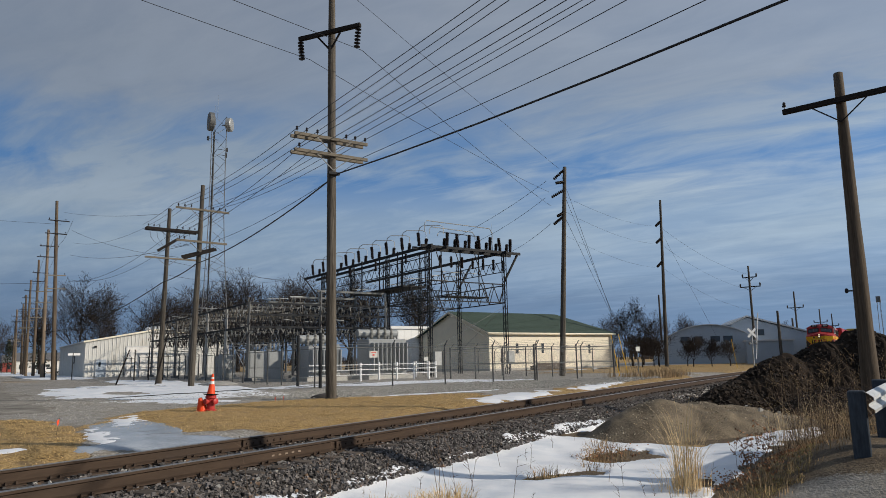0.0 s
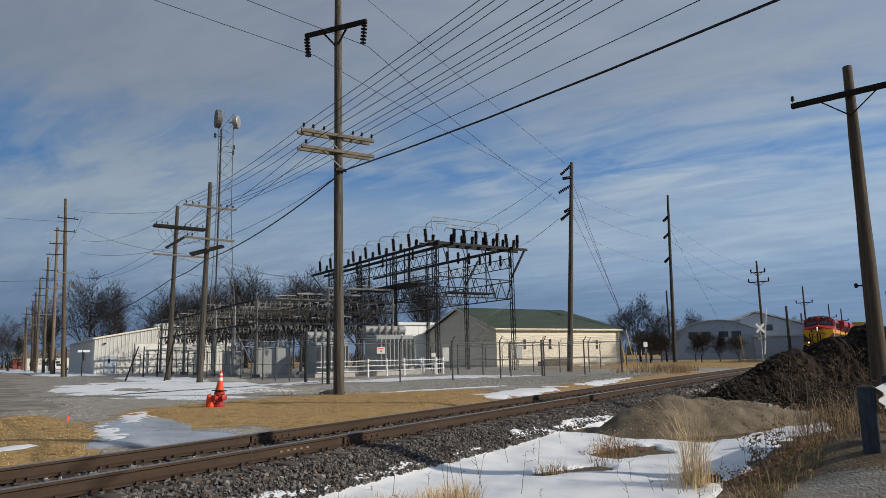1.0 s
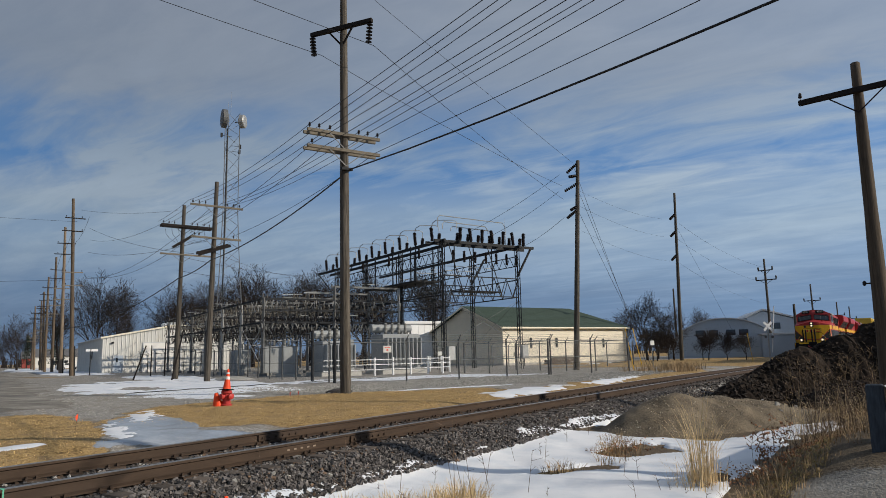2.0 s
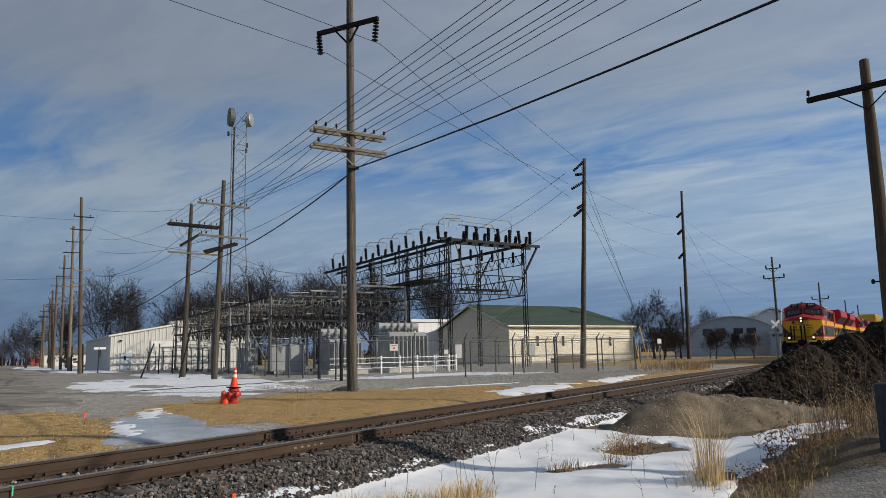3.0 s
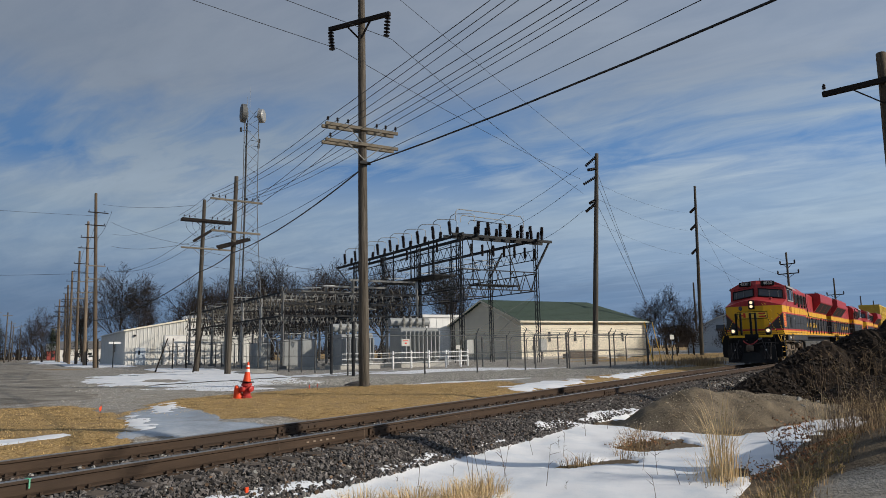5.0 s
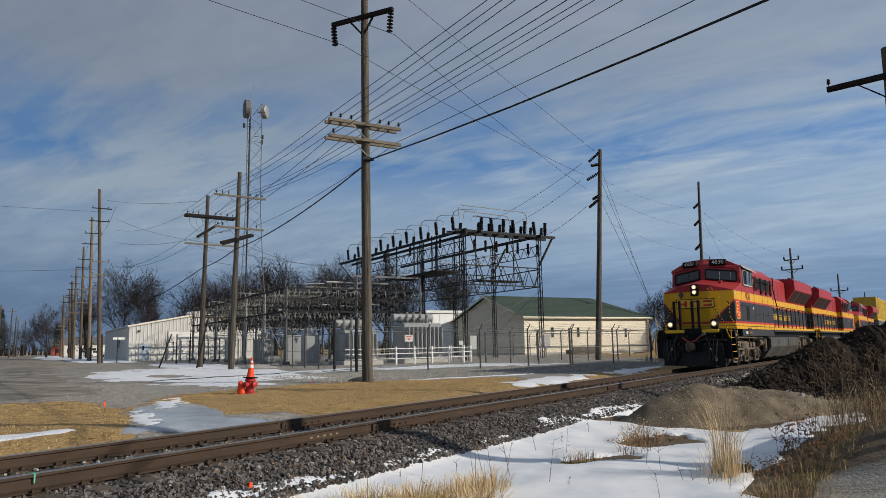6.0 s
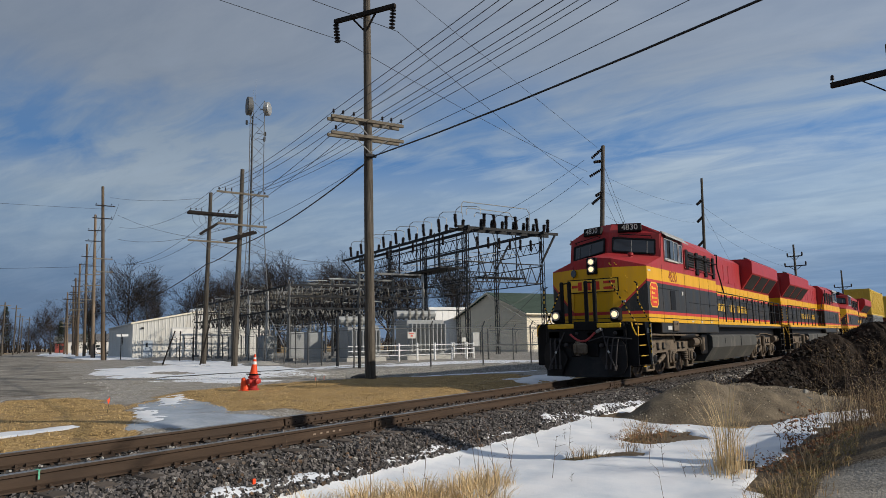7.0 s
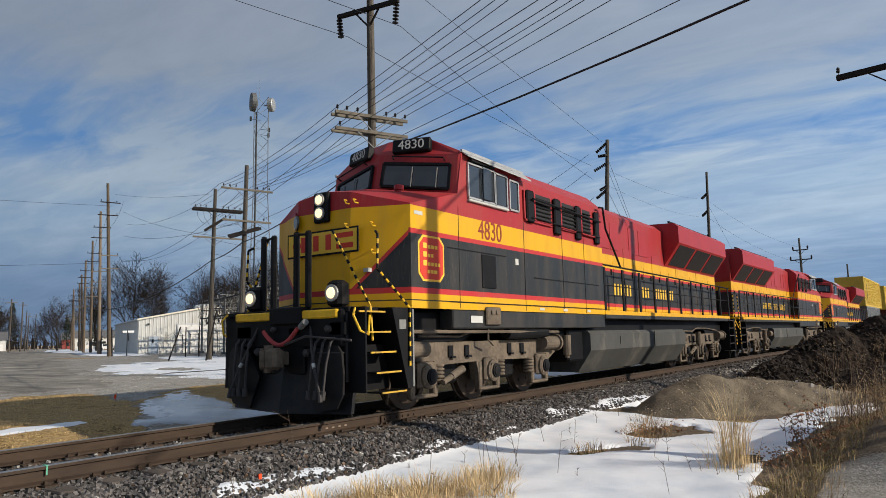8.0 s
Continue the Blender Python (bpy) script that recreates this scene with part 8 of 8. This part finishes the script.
spots = [(x, y, ground_z(x, y) + 0.3, rng.uniform(0.5, 1.4)) for x, y in ((rng.uniform(15.5, 20.5), rng.uniform(-9.5, -5.0)) for _ in range(90))]
stems("brush", "dry stalks growing over the dark earth mound", TANGLE, spots)
spots = [(x, y, ground_z(x, y), rng.uniform(0.25, 0.75)) for x, y in ((5.0 + rng.gauss(0, 0.18), -6.35 + rng.gauss(0, 0.14)) for _ in range(18))]
stems("sapling", "small sapling holding red-brown leaves", TWIG, spots, LEAF_BROWN)
litter = Shape()
for _ in range(900):
    x, y = rng.choice(((3.7, -6.2), (4.6, -6.5), (6.3, -3.7), (5.8, -6.7), (7.5, -7.0)))
    x, y = x + rng.gauss(0, 0.5), y + rng.gauss(0, 0.22)
    c = Vector((x, y, ground_z(x, y) + rng.uniform(0.01, 0.06)))
    v = Vector((rng.uniform(-1, 1), rng.uniform(-1, 1), rng.uniform(-0.4, 0.6))).normalized() * 0.045
    w = v.orthogonal().normalized() * 0.016
    litter.add([c, c + v * 0.5 + w, c + v, c + v * 0.5 - w], [(0, 1, 2, 3)])
tagged(new("leaf_litter", litter.mesh("leaf_litter", LEAF_BROWN)), "drift of red-brown fallen leaves", "leaves", kind="stuff")

# ---------------------------------------------------------------- trees
BARK = paint("winter_bark", (0.028, 0.022, 0.018), 0.9, vary=0.4, scale=2, fine=12, bump=0.01)
TWIGS = paint("winter_twigs", (0.026, 0.019, 0.016), 0.9, vary=0.3, scale=2, fine=12, bump=0)


def bare_tree(height, spread, seed, depth=5, label="bare winter tree with a wide twiggy crown", twig=0.045):
    """A leafless tree: a tapered trunk, limbs, and a crown of ever finer branches."""
    r = random.Random(seed)
    t = thing("tree", label, "tree", group="bare trees")
    trunk, crown = Shape(), Shape()

    def grow(p, d, length, rad, level):
        shape = trunk if level < 2 else crown
        n = (6, 4, 3, 2, 2)[min(level, 4)]
        for k in range(n):
            d = (d + Vector((r.gauss(0, 0.13), r.gauss(0, 0.13), r.gauss(0.05, 0.08))) * (0.4 if level == 0 else 1.0)).normalized()
            q = p + d * (length / n)
            r1 = max(twig * 0.3, rad * (1 - 0.28 if k < n - 1 else 0.4))
            shape.cyl(p, q, max(twig * 0.35, rad), r1, 7 if level == 0 else 5 if level == 1 else 3, False)
            p, rad = q, r1
            if level < depth and (level > 0 or k >= 1):
                for _ in range(3 if level in (0, 1) else 2):
                    side = d.orthogonal().normalized()
                    side.rotate(Matrix.Rotation(r.uniform(0, 2 * math.pi), 3, d))
                    a = radians(r.uniform(28, 62))
                    grow(p.copy(), (d * math.cos(a) + side * math.sin(a) * (0.8 + spread) + Vector((0, 0, 0.15))).normalized(), length * (0.72 - 0.36 * k / n) * r.uniform(0.7, 1.15), max(twig * 0.4, rad * 0.62), level + 1)

    grow(Vector((0, 0, -0.2)), Vector((0, 0, 1)), height * 0.62, height * 0.022, 0)
    part("trunk", trunk, BARK, t, smooth=True)
    part("crown", crown, TWIGS, t, "dense bare branches")
    return t


models = [bare_tree(13.5, 0.3, 3, 3), bare_tree(12.5, 0.1, 8, 3), bare_tree(14.0, 0.2, 21, 3)]
orchard = [bare_tree(4.6, 0.45, 33, 3, "low spreading bare fruit tree", 0.03), bare_tree(4.2, 0.5, 41, 3, "low spreading bare fruit tree", 0.03)]
used = set()


def plant(model, m, scale):
    if model.name not in used:
        used.add(model.name)
        o = model
        o.matrix_basis = m
    else:
        o = copy_thing(model, m)
    o.scale = (scale,) * 3
    return o


for k, (a, b, sc) in enumerate(((-1.0, 108, 1.35), (-6.0, 118, 1.15), (3.5, 112, 1.25), (11.0, 102, 1.15), (16.0, 98, 1.25), (19.5, 105, 1.3), (24.0, 96, 1.4), (29.0, 102, 1.35), (22.0, 88, 1.3), (34.0, 98, 1.3), (40.0, 92, 1.25), (31.0, 84, 1.25), (46.0, 84, 1.2), (37.0, 76, 1.2), (52.0, 78, 1.25), (27.0, 72, 1.2), (7.0, 130, 1.2), (33.0, 66, 1.15), (44.0, 66, 1.2), (-12.0, 150, 1.0), (18, 125, 1.3), (9.0, 98, 0.9), (-28.0, 215, 1.3), (-34.0, 240, 1.4), (-8.0, 300, 1.0), (-12.0, 320, 1.0), (-4.0, 270, 1.1), (-17.0, 330, 1.0), (-25.0, 330, 1.2))):
    plant(models[k % 3], grid(a, b, 0, 47 * k), sc)
for k, (x, y, sc) in enumerate(((95.0, 25.0, 0.85), (92.0, 21.5, 0.95), (98.0, 19.5, 0.8), (104.0, 23.5, 0.9), (128.0, 22.0, 0.9), (150.0, 14.0, 0.9), (160.0, 8.0, 0.9), (145.0, 26.0, 0.85), (165.0, 20.0, 0.9), (190.0, 30.0, 1.0), (112.0, 34.0, 0.7))):
    plant(models[(k + 1) % 3], pose(x, y, FAR_Z - 0.1, 0, 0, 61 * k), sc * 0.75)
for k, (x, y, sc) in enumerate(((84.6, 11.7, 1.0), (84.0, 9.4, 0.95), (86.0, 19.0, 1.15), (88.0, 16.8, 1.1), (83.0, 17.6, 1.05), (90.0, 13.6, 1.0), (86.0, 7.6, 0.85), (92.0, 18.6, 1.1))):
    plant(orchard[k % 2], pose(x, y, FAR_Z - 0.05, 0, 0, 83 * k), sc)
PINE = paint("dark_evergreen", (0.018, 0.030, 0.018), 0.9, vary=0.4, scale=3, fine=14, bump=0, random_shade=0.4, island=True)


def evergreen(m, h):
    t = thing("evergreen_tree", "dark ragged evergreen tree", "tree", m, "evergreen trees")
    part("trunk", Shape().cyl((0, 0, -0.2), (0, 0, h * 0.95), 0.18, 0.03, 7), BARK, t)
    r, s = random.Random(int(h * 10)), Shape()
    for k in range(900):
        f = r.random() ** 0.8
        z = h * (0.1 + 0.9 * f)
        rad = h * 0.26 * (1 - f) * r.uniform(0.3, 1.1) + 0.1
        a = r.uniform(0, 6.28)
        c = Vector((rad * math.cos(a), rad * math.sin(a), z))
        v = Vector((math.cos(a), math.sin(a), -0.35)) * r.uniform(0.4, 0.9)
        w = Vector((-math.sin(a), math.cos(a), 0)) * r.uniform(0.12, 0.3)
        s.add([c - w, c + w, c + v + Vector((0, 0, r.uniform(-0.2, 0.2)))], [(0, 1, 2)])
    part("crown", s, PINE, t, "drooping dark needles")
    return t


evergreen(grid(-7.0, 240), 11)
evergreen(grid(-23.0, 225), 15)
evergreen(grid(-26.5, 240), 13)
evergreen(grid(-3.0, 170), 11)
evergreen(grid(-31.0, 120), 12)

# ---------------------------------------------------------------- roadside things
POST_BLUE = paint("weathered_treated_post", (0.045, 0.055, 0.068), 0.85, vary=0.5, scale=3, fine=18, bump=0.01, stretch=(3, 3, 0.5), dirt=(0.15, 0.13, 0.10), dirt_amount=0.2, spec=0.2)
guard = thing("guardrail", "galvanised steel guardrail end on dark wooden posts", "guardrail")
for x, y, h in ((3.95, -7.76, 1.19), (5.85, -8.02, 1.27), (7.75, -8.28, 1.3)):
    part("post", Shape().box(x - 0.09, x + 0.09, y - 0.10, y + 0.10, -0.2, h, 0.015), POST_BLUE, guard, "blue-grey treated wooden post")
prof = [(0.0, 0.155), (0.02, 0.14), (0.075, 0.10), (0.08, 0.06), (0.02, 0.015), (0.02, -0.015), (0.08, -0.06), (0.075, -0.10), (0.02, -0.14), (0.0, -0.155)]
beam = Shape()
path = [Vector((3.84, -7.87, 1.02)), Vector((4.1, -7.905, 1.03)), Vector((5.85, -8.145, 1.09)), Vector((7.95, -8.43, 1.13))]
rows = []
for k, p in enumerate(path):
    d = (path[min(k + 1, len(path) - 1)] - path[max(k - 1, 0)]).normalized()
    side = Vector((d.y, -d.x, 0))
    side = side if side.y < 0 else -side
    rows.append([p + side * u + Vector((0, 0, v)) for u, v in prof] + [p + side * (u - 0.006) + Vector((0, 0, v)) for u, v in reversed(prof)])
GUARD_STEEL = paint("weathered_guardrail", (0.50, 0.52, 0.52), 0.5, 0.35, vary=0.2, scale=3, fine=24, bump=0.0, dirt=(0.25, 0.22, 0.18), dirt_amount=0.25)
n = len(rows[0])
beam.v = [tuple(p) for r in rows for p in r]
for k in range(len(rows) - 1):
    beam.f += [(k * n + i, k * n + (i + 1) % n, (k + 1) * n + (i + 1) % n, (k + 1) * n + i) for i in range(n)]
part("beam", beam, GUARD_STEEL, guard, "ribbed galvanised beam")

RED_HYDRANT = paint("hydrant_red", (0.42, 0.035, 0.03), 0.5, vary=0.2, scale=6, fine=30, bump=0.002, dirt=(0.15, 0.05, 0.04), dirt_amount=0.2)
CONE_ORANGE = paint("cone_orange", (0.85, 0.075, 0.015), 0.55, vary=0.12, scale=6, fine=30, bump=0, dirt=(0.4, 0.12, 0.06), dirt_amount=0.15)
CONE_WHITE = paint("reflective_band", (0.75, 0.74, 0.72), 0.4, vary=0.08, bump=0)
HX, HY = 7.9, 9.1
hz0 = ground_z(HX, HY)
hyd = thing("fire_hydrant", "red fire hydrant in the straw lawn", "fire hydrant", pose(HX, HY, hz0))
part("barrel", Shape().turned([(0.17, -0.1), (0.17, 0.05), (0.12, 0.07), (0.12, 0.36), (0.16, 0.38), (0.16, 0.43), (0.13, 0.47), (0.08, 0.54), (0.03, 0.57)], (0, 0, 0), (0, 0, 1), 18), RED_HYDRANT, hyd, smooth=False)
for way in ((1, 0, 0), (-1, 0, 0), (0, -1, 0)):
    part("outlet", Shape().turned([(0.07, 0.08), (0.07, 0.17), (0.085, 0.175), (0.085, 0.22), (0.03, 0.24)], (0, 0, 0.28), way, 12), RED_HYDRANT, hyd)
part("top_nut", Shape().cyl((0, 0, 0.56), (0, 0, 0.62), 0.025, n=5), RED_HYDRANT, hyd)


def traffic_cone(m, label, scale=1.0):
    c = thing("traffic_cone", label, "traffic cone", m, "traffic cones")
    part("base", Shape().box(-0.19 * scale, 0.19 * scale, -0.19 * scale, 0.19 * scale, 0.0, 0.035, 0.015), BLACK, c, "black rubber base")
    part("body", Shape().turned([(0.145 * scale, 0.03), (0.13 * scale, 0.06), (0.03 * scale, 0.70 * scale), (0.022 * scale, 0.71 * scale)], (0, 0, 0), (0, 0, 1), 20), CONE_ORANGE, c, "orange cone body")
    rr = lambda z: (0.13 + (0.03 - 0.13) * (z - 0.06) / 0.64 + 0.002) * scale
    for z0, z1 in ((0.36, 0.46), (0.54, 0.60)):
        part("band", Shape().turned([(rr(z0), z0 * scale), (rr(z1), z1 * scale), (rr(z1) - 0.003, z1 * scale)], (0, 0, 0), (0, 0, 1), 20), CONE_WHITE, c, "white reflective band")
    return c


traffic_cone(pose(HX, HY, hz0 + 0.47, 2, 3, 20), "orange traffic cone set over the hydrant's top", 0.88)
low = thing("fallen_cone", "orange-red cone leaning against the hydrant", "traffic cone", pose(HX - 0.14, HY + 0.20, hz0, 0, -12, 0), "traffic cones")
part("body", Shape().turned([(0.16, 0.0), (0.15, 0.04), (0.06, 0.38), (0.04, 0.40)], (0, 0, 0), (0, 0, 1), 18), CONE_ORANGE, low)
part("base", Shape().box(-0.2, 0.2, -0.2, 0.2, -0.02, 0.03, 0.012), CONE_ORANGE, low)
for x, y, lean in ((1.75, 6.4, 0.05), (9.6, 8.1, -0.03), (10.0, 8.2, 0.04)):
    z = ground_z(x, y)
    fl = thing("marker_flag", "small orange-red utility marker flag on a wire", "marker flag", pose(x, y, z), "marker flags")
    part("wire_stem", Shape().cyl((0, 0, -0.05), (lean, 0, 0.34), 0.003, n=4), STEEL_DARK, fl)
    part("flag", Shape().add([(lean, 0, 0.32), (lean, 0, 0.23), (lean - 0.06, -0.05, 0.18), (lean - 0.07, -0.03, 0.27), (lean, 0.004, 0.32), (lean, 0.004, 0.23), (lean - 0.06, -0.046, 0.18), (lean - 0.07, -0.026, 0.27)], [(0, 1, 2, 3), (7, 6, 5, 4), (0, 3, 7, 4), (1, 5, 6, 2)]), CONE_ORANGE, fl)
stub = thing("pipe_marker", "short orange marker in the ballast", "marker", pose(-1.15, -1.75, 0.1))
part("stake", Shape().box(-0.02, 0.02, -0.01, 0.01, 0, 0.10), CONE_ORANGE, stub)

xb = thing("crossing_sign", "white crossbuck railway crossing sign with small lamps on a post", "crossing sign", pose(72.75, 3.05, FAR_Z - 0.1, 0, 0, -52))
part("post", Shape().cyl((0, 0, -0.2), (0, 0, 4.1), 0.07, n=10), GALV, xb)
for e in (-1, 1):
    part("blade", Shape().box(-0.62, 0.62, -0.09 - 0.012 * e, -0.075 - 0.012 * e, -0.12, 0.12, 0.003, Matrix.Translation((0, 0, 3.7)) @ Matrix.Rotation(radians(45 * e), 4, "Y")), WHITE_PANEL, xb, "white crossbuck blade")
    part("lamp", Shape().turned([(0.06, 0), (0.14, 0.02), (0.14, 0.06), (0.06, 0.08)], (0.36 * e, -0.10, 2.6), (0, -1, 0), 14), STEEL_GREY, xb, "unlit round lamp")
part("lamp_bar", Shape().bar((-0.45, -0.06, 2.6), (0.45, -0.06, 2.6), 0.06, 0.06), GALV, xb)
gate = part("gate_arm", Shape().bar((0.3, 0, 1.0), (0.9, 0, 5.8), 0.10, 0.06), WHITE_PANEL, xb)

# guy guards and a leaning pair of yellow stakes by the fence end
for k, (x0, y0, dx) in enumerate(((43.5, 8.0, -0.9), (44.3, 7.6, -1.1), (74.5, 5.0, -1.0))):
    solid("guy_guard", Shape().cyl((0, 0, 0), (dx, -0.2 * dx, 3.0), 0.028, n=8), YELLOW, "slanting yellow guy-wire guard", "guy guard", pose(x0, y0, FAR_Z))
timber = thing("timber_stack", "stack of grey railway timbers before the cream building", "timber stack", grid(37.0, 26.5))
for k in range(9):
    part("timber", Shape().box(0, 3.4 + 0.2 * (k % 3), 0.35 * (k % 4), 0.35 * (k % 4) + 0.28, 0.05 + 0.26 * (k // 4), 0.29 + 0.26 * (k // 4), 0.02), TIE_WOOD, timber)

# ---------------------------------------------------------------- down the street
STUCCO = paint("house_white", (0.62, 0.62, 0.60), 0.7, vary=0.1, scale=0.6, fine=6, bump=0)
BRICK_RED = paint("house_red", (0.26, 0.06, 0.05), 0.8, vary=0.15, scale=0.6, fine=6, bump=0)
SHINGLE = paint("grey_shingle", (0.12, 0.12, 0.125), 0.9, vary=0.2, scale=1, fine=10, bump=0)
for a, b, w, d, h, col, lab in ((-38, 150, 10, 9, 3.2, STUCCO, "small white house down the street"), (-6, 215, 12, 9, 3.6, STUCCO, "pale house far down the street"), (-8.0, 250, 8, 8, 3.4, BRICK_RED, "small red building at the street's end"), (-34, 210, 10, 9, 3.4, STUCCO, "white house behind street poles"), (-36, 118, 9, 8, 3.0, STUCCO, "low white garage by the street")):
    hs = thing("house", lab, "house", grid(a, b), "street houses")
    wl = part("wall", Shape().box(0, w, 0, d, 0, h), col, hs)
    part("roof", Shape().prism([(-0.4, h - 0.1), (d + 0.4, h - 0.1), (d / 2, h + 2.4)], "x", -0.4, w + 0.4), SHINGLE, hs)
    for k in range(3):
        part("window", Shape().box(1.2 + k * w / 3.4, 2.3 + k * w / 3.4, -0.06, -0.02, 1.0, 2.3), GLASS, hs)
    part("door", Shape().box(w - 1.4, w - 0.5, -0.06, -0.02, 0, 2.05), DOOR_WHITE, hs)
for k, (a, b, h) in enumerate(((-29, 88, 10), (-28, 108, 10.5), (-27.5, 130, 10), (-27, 155, 10), (-26.8, 180, 10.5))):
    p = utility_pole(grid(a, b), h, 0.2, 0.13, "wooden pole on the far side of the street", group="street utility poles", material=WOOD_WARM)
    crossarm(p, h - 0.8, -1.0, 1.0, 0, WOOD_GREY, 0.14, braces=False)


def parked_car(m, body_color, label):
    c = thing("car", label, "car", m, "parked cars")
    s = Shape().prism([(-2.2, 0.35), (2.2, 0.35), (2.25, 0.75), (1.3, 0.95), (0.6, 1.45), (-1.2, 1.45), (-1.9, 0.98), (-2.25, 0.85)], "y", -0.85, 0.85)
    part("body", s, body_color, c)
    for x in (-1.35, 1.35):
        for y in (-0.86, 0.86):
            w = part("wheel", Shape().turned([(0.32, -0.1), (0.33, 0.0), (0.32, 0.1)], (x, y, 0.33), (0, 1, 0), 16), BLACK, c)
            part("rim", Shape().turned([(0.18, -0.11), (0.18, 0.11)], (x, y, 0.33), (0, 1, 0), 12), SILVER, w)
    for y in (-0.856, 0.856):
        part("side_glass", Shape().prism([(-1.1, 1.0), (1.0, 1.0), (0.55, 1.38), (-1.05, 1.38)], "y", y - 0.006, y + 0.006), GLASS, c)
    part("windshield", Shape().add([(1.28, -0.75, 0.98), (1.28, 0.75, 0.98), (0.64, 0.70, 1.43), (0.64, -0.70, 1.43), (1.30, -0.75, 0.985), (1.30, 0.75, 0.985), (0.66, 0.70, 1.435), (0.66, -0.70, 1.435)], [(0, 1, 2, 3), (7, 6, 5, 4), (0, 4, 5, 1), (2, 6, 7, 3), (1, 5, 6, 2), (3, 7, 4, 0)]), GLASS, c)
    for y in (-0.6, 0.6):
        part("headlight", Shape().box(2.2, 2.27, y - 0.18, y + 0.18, 0.62, 0.74, 0.02), WHITE, c)
    return c


CAR_DARK = paint("dark_car_paint", (0.02, 0.022, 0.026), 0.25, vary=0.15, bump=0)
CAR_WHITE = paint("white_car_paint", (0.65, 0.65, 0.66), 0.3, vary=0.08, bump=0)
parked_car(grid(-24.5, 74.0, 0.02, -90), CAR_DARK, "dark car parked along the street")
parked_car(grid(-3.6, 128.0, 0.02, 20), CAR_WHITE, "white car parked behind the snow bank")
for a, b, h, lab in ((-24.0, 128, 2.4, "white sign board"), (-23.0, 118, 2.4, "white sign board")):
    sg = thing("street_sign", "small pale sign on a thin post by the street", "sign", grid(a, b))
    part("post", Shape().cyl((0, 0, -0.1), (0, 0, h), 0.04, n=6), STEEL_DARK, sg)
    part("panel", Shape().cyl((0, -0.05, h - 0.3), (0, -0.07, h - 0.3), 0.38, n=8), WHITE_PANEL, sg)
sg = thing("street_name_sign", "pale street name blade on a dark post", "sign", grid(-7.6, 52.0))
part("post", Shape().cyl((0, 0, -0.1), (0, 0, 2.9), 0.05, n=8), STEEL_DARK, sg)
part("panel", Shape().box(-0.5, 0.7, -0.02, 0.02, 2.6, 2.85, 0.005), WHITE_PANEL, sg)
tower_far = thing("lattice_mast", "slim lattice mast on the horizon", "mast", pose(193.5, -9.3, -3.5))
mast = Shape()
for e in ((-0.4, -0.4), (0.4, -0.4), (0, 0.5)):
    mast.cyl((e[0], e[1], 0), (e[0] * 0.6, e[1] * 0.6, 18), 0.06, n=5)
for k in range(18):
    mast.bar((-0.4, -0.4, k), (0.4, -0.4, k + 1), 0.05, 0.05).bar((0.4, -0.4, k), (-0.4, -0.4, k + 1), 0.05, 0.05)
part("lattice", mast, STEEL_GREY, tower_far)
part("head", Shape().box(-0.8, 0.8, -0.5, 0.5, 17.2, 18.6, 0.05), STEEL_GREY, tower_far)


def far_woods():
    """A thin belt of bare woods along the horizon."""
    r, s = random.Random(77), Shape()
    for k in range(2600):
        t = r.uniform(-0.35, 1.75)
        d = r.uniform(330, 420)
        x, y = d * math.cos(t), d * math.sin(t)
        h = r.uniform(4, 10) * (0.7 + 0.5 * noise.noise(Vector((t * 14, 0, 2))))
        s.cyl((x, y, 0), (x + r.uniform(-1, 1), y + r.uniform(-1, 1), h), 0.35, 0.05, 3, False)
        for _ in range(3):
            z = h * r.uniform(0.35, 0.9)
            s.cyl((x, y, z), (x + r.uniform(-2.5, 2.5), y + r.uniform(-2.5, 2.5), z + r.uniform(0.5, 2.5)), 0.14, 0.04, 3, False)
    tagged(new("far_woods", s.mesh("far_woods", TWIGS)), "belt of bare woods along the horizon", "woods", kind="stuff")


far_woods()


def motions():
    """The train rolls by at an even speed; the wheels of the leading unit turn with it."""
    times = [0.25 * k for k in range(33)]
    head = lambda t: SPEED * (8.0 - t)
    walk(lead, [(t, unit_pose(head(t))) for t in times])
    walk(second, [(t, unit_pose(head(t) + UNIT, back=True)) for t in times])
    walk(third, [(t, unit_pose(head(t) + 2 * UNIT)) for t in times])
    for k, car in enumerate(cars):
        walk(car, [(t, unit_pose(head(t) + 3 * UNIT + 20.6 * k, 20.6)) for t in times])
    step = 2.0 / FPS
    for w in lead_wheels:
        x, y, z = w.location
        walk(w, [(step * k, Matrix.Translation((x, y, z)) @ Matrix.Rotation(-SPEED * step * k / 0.535, 4, "Y")) for k in range(121)])


motions()
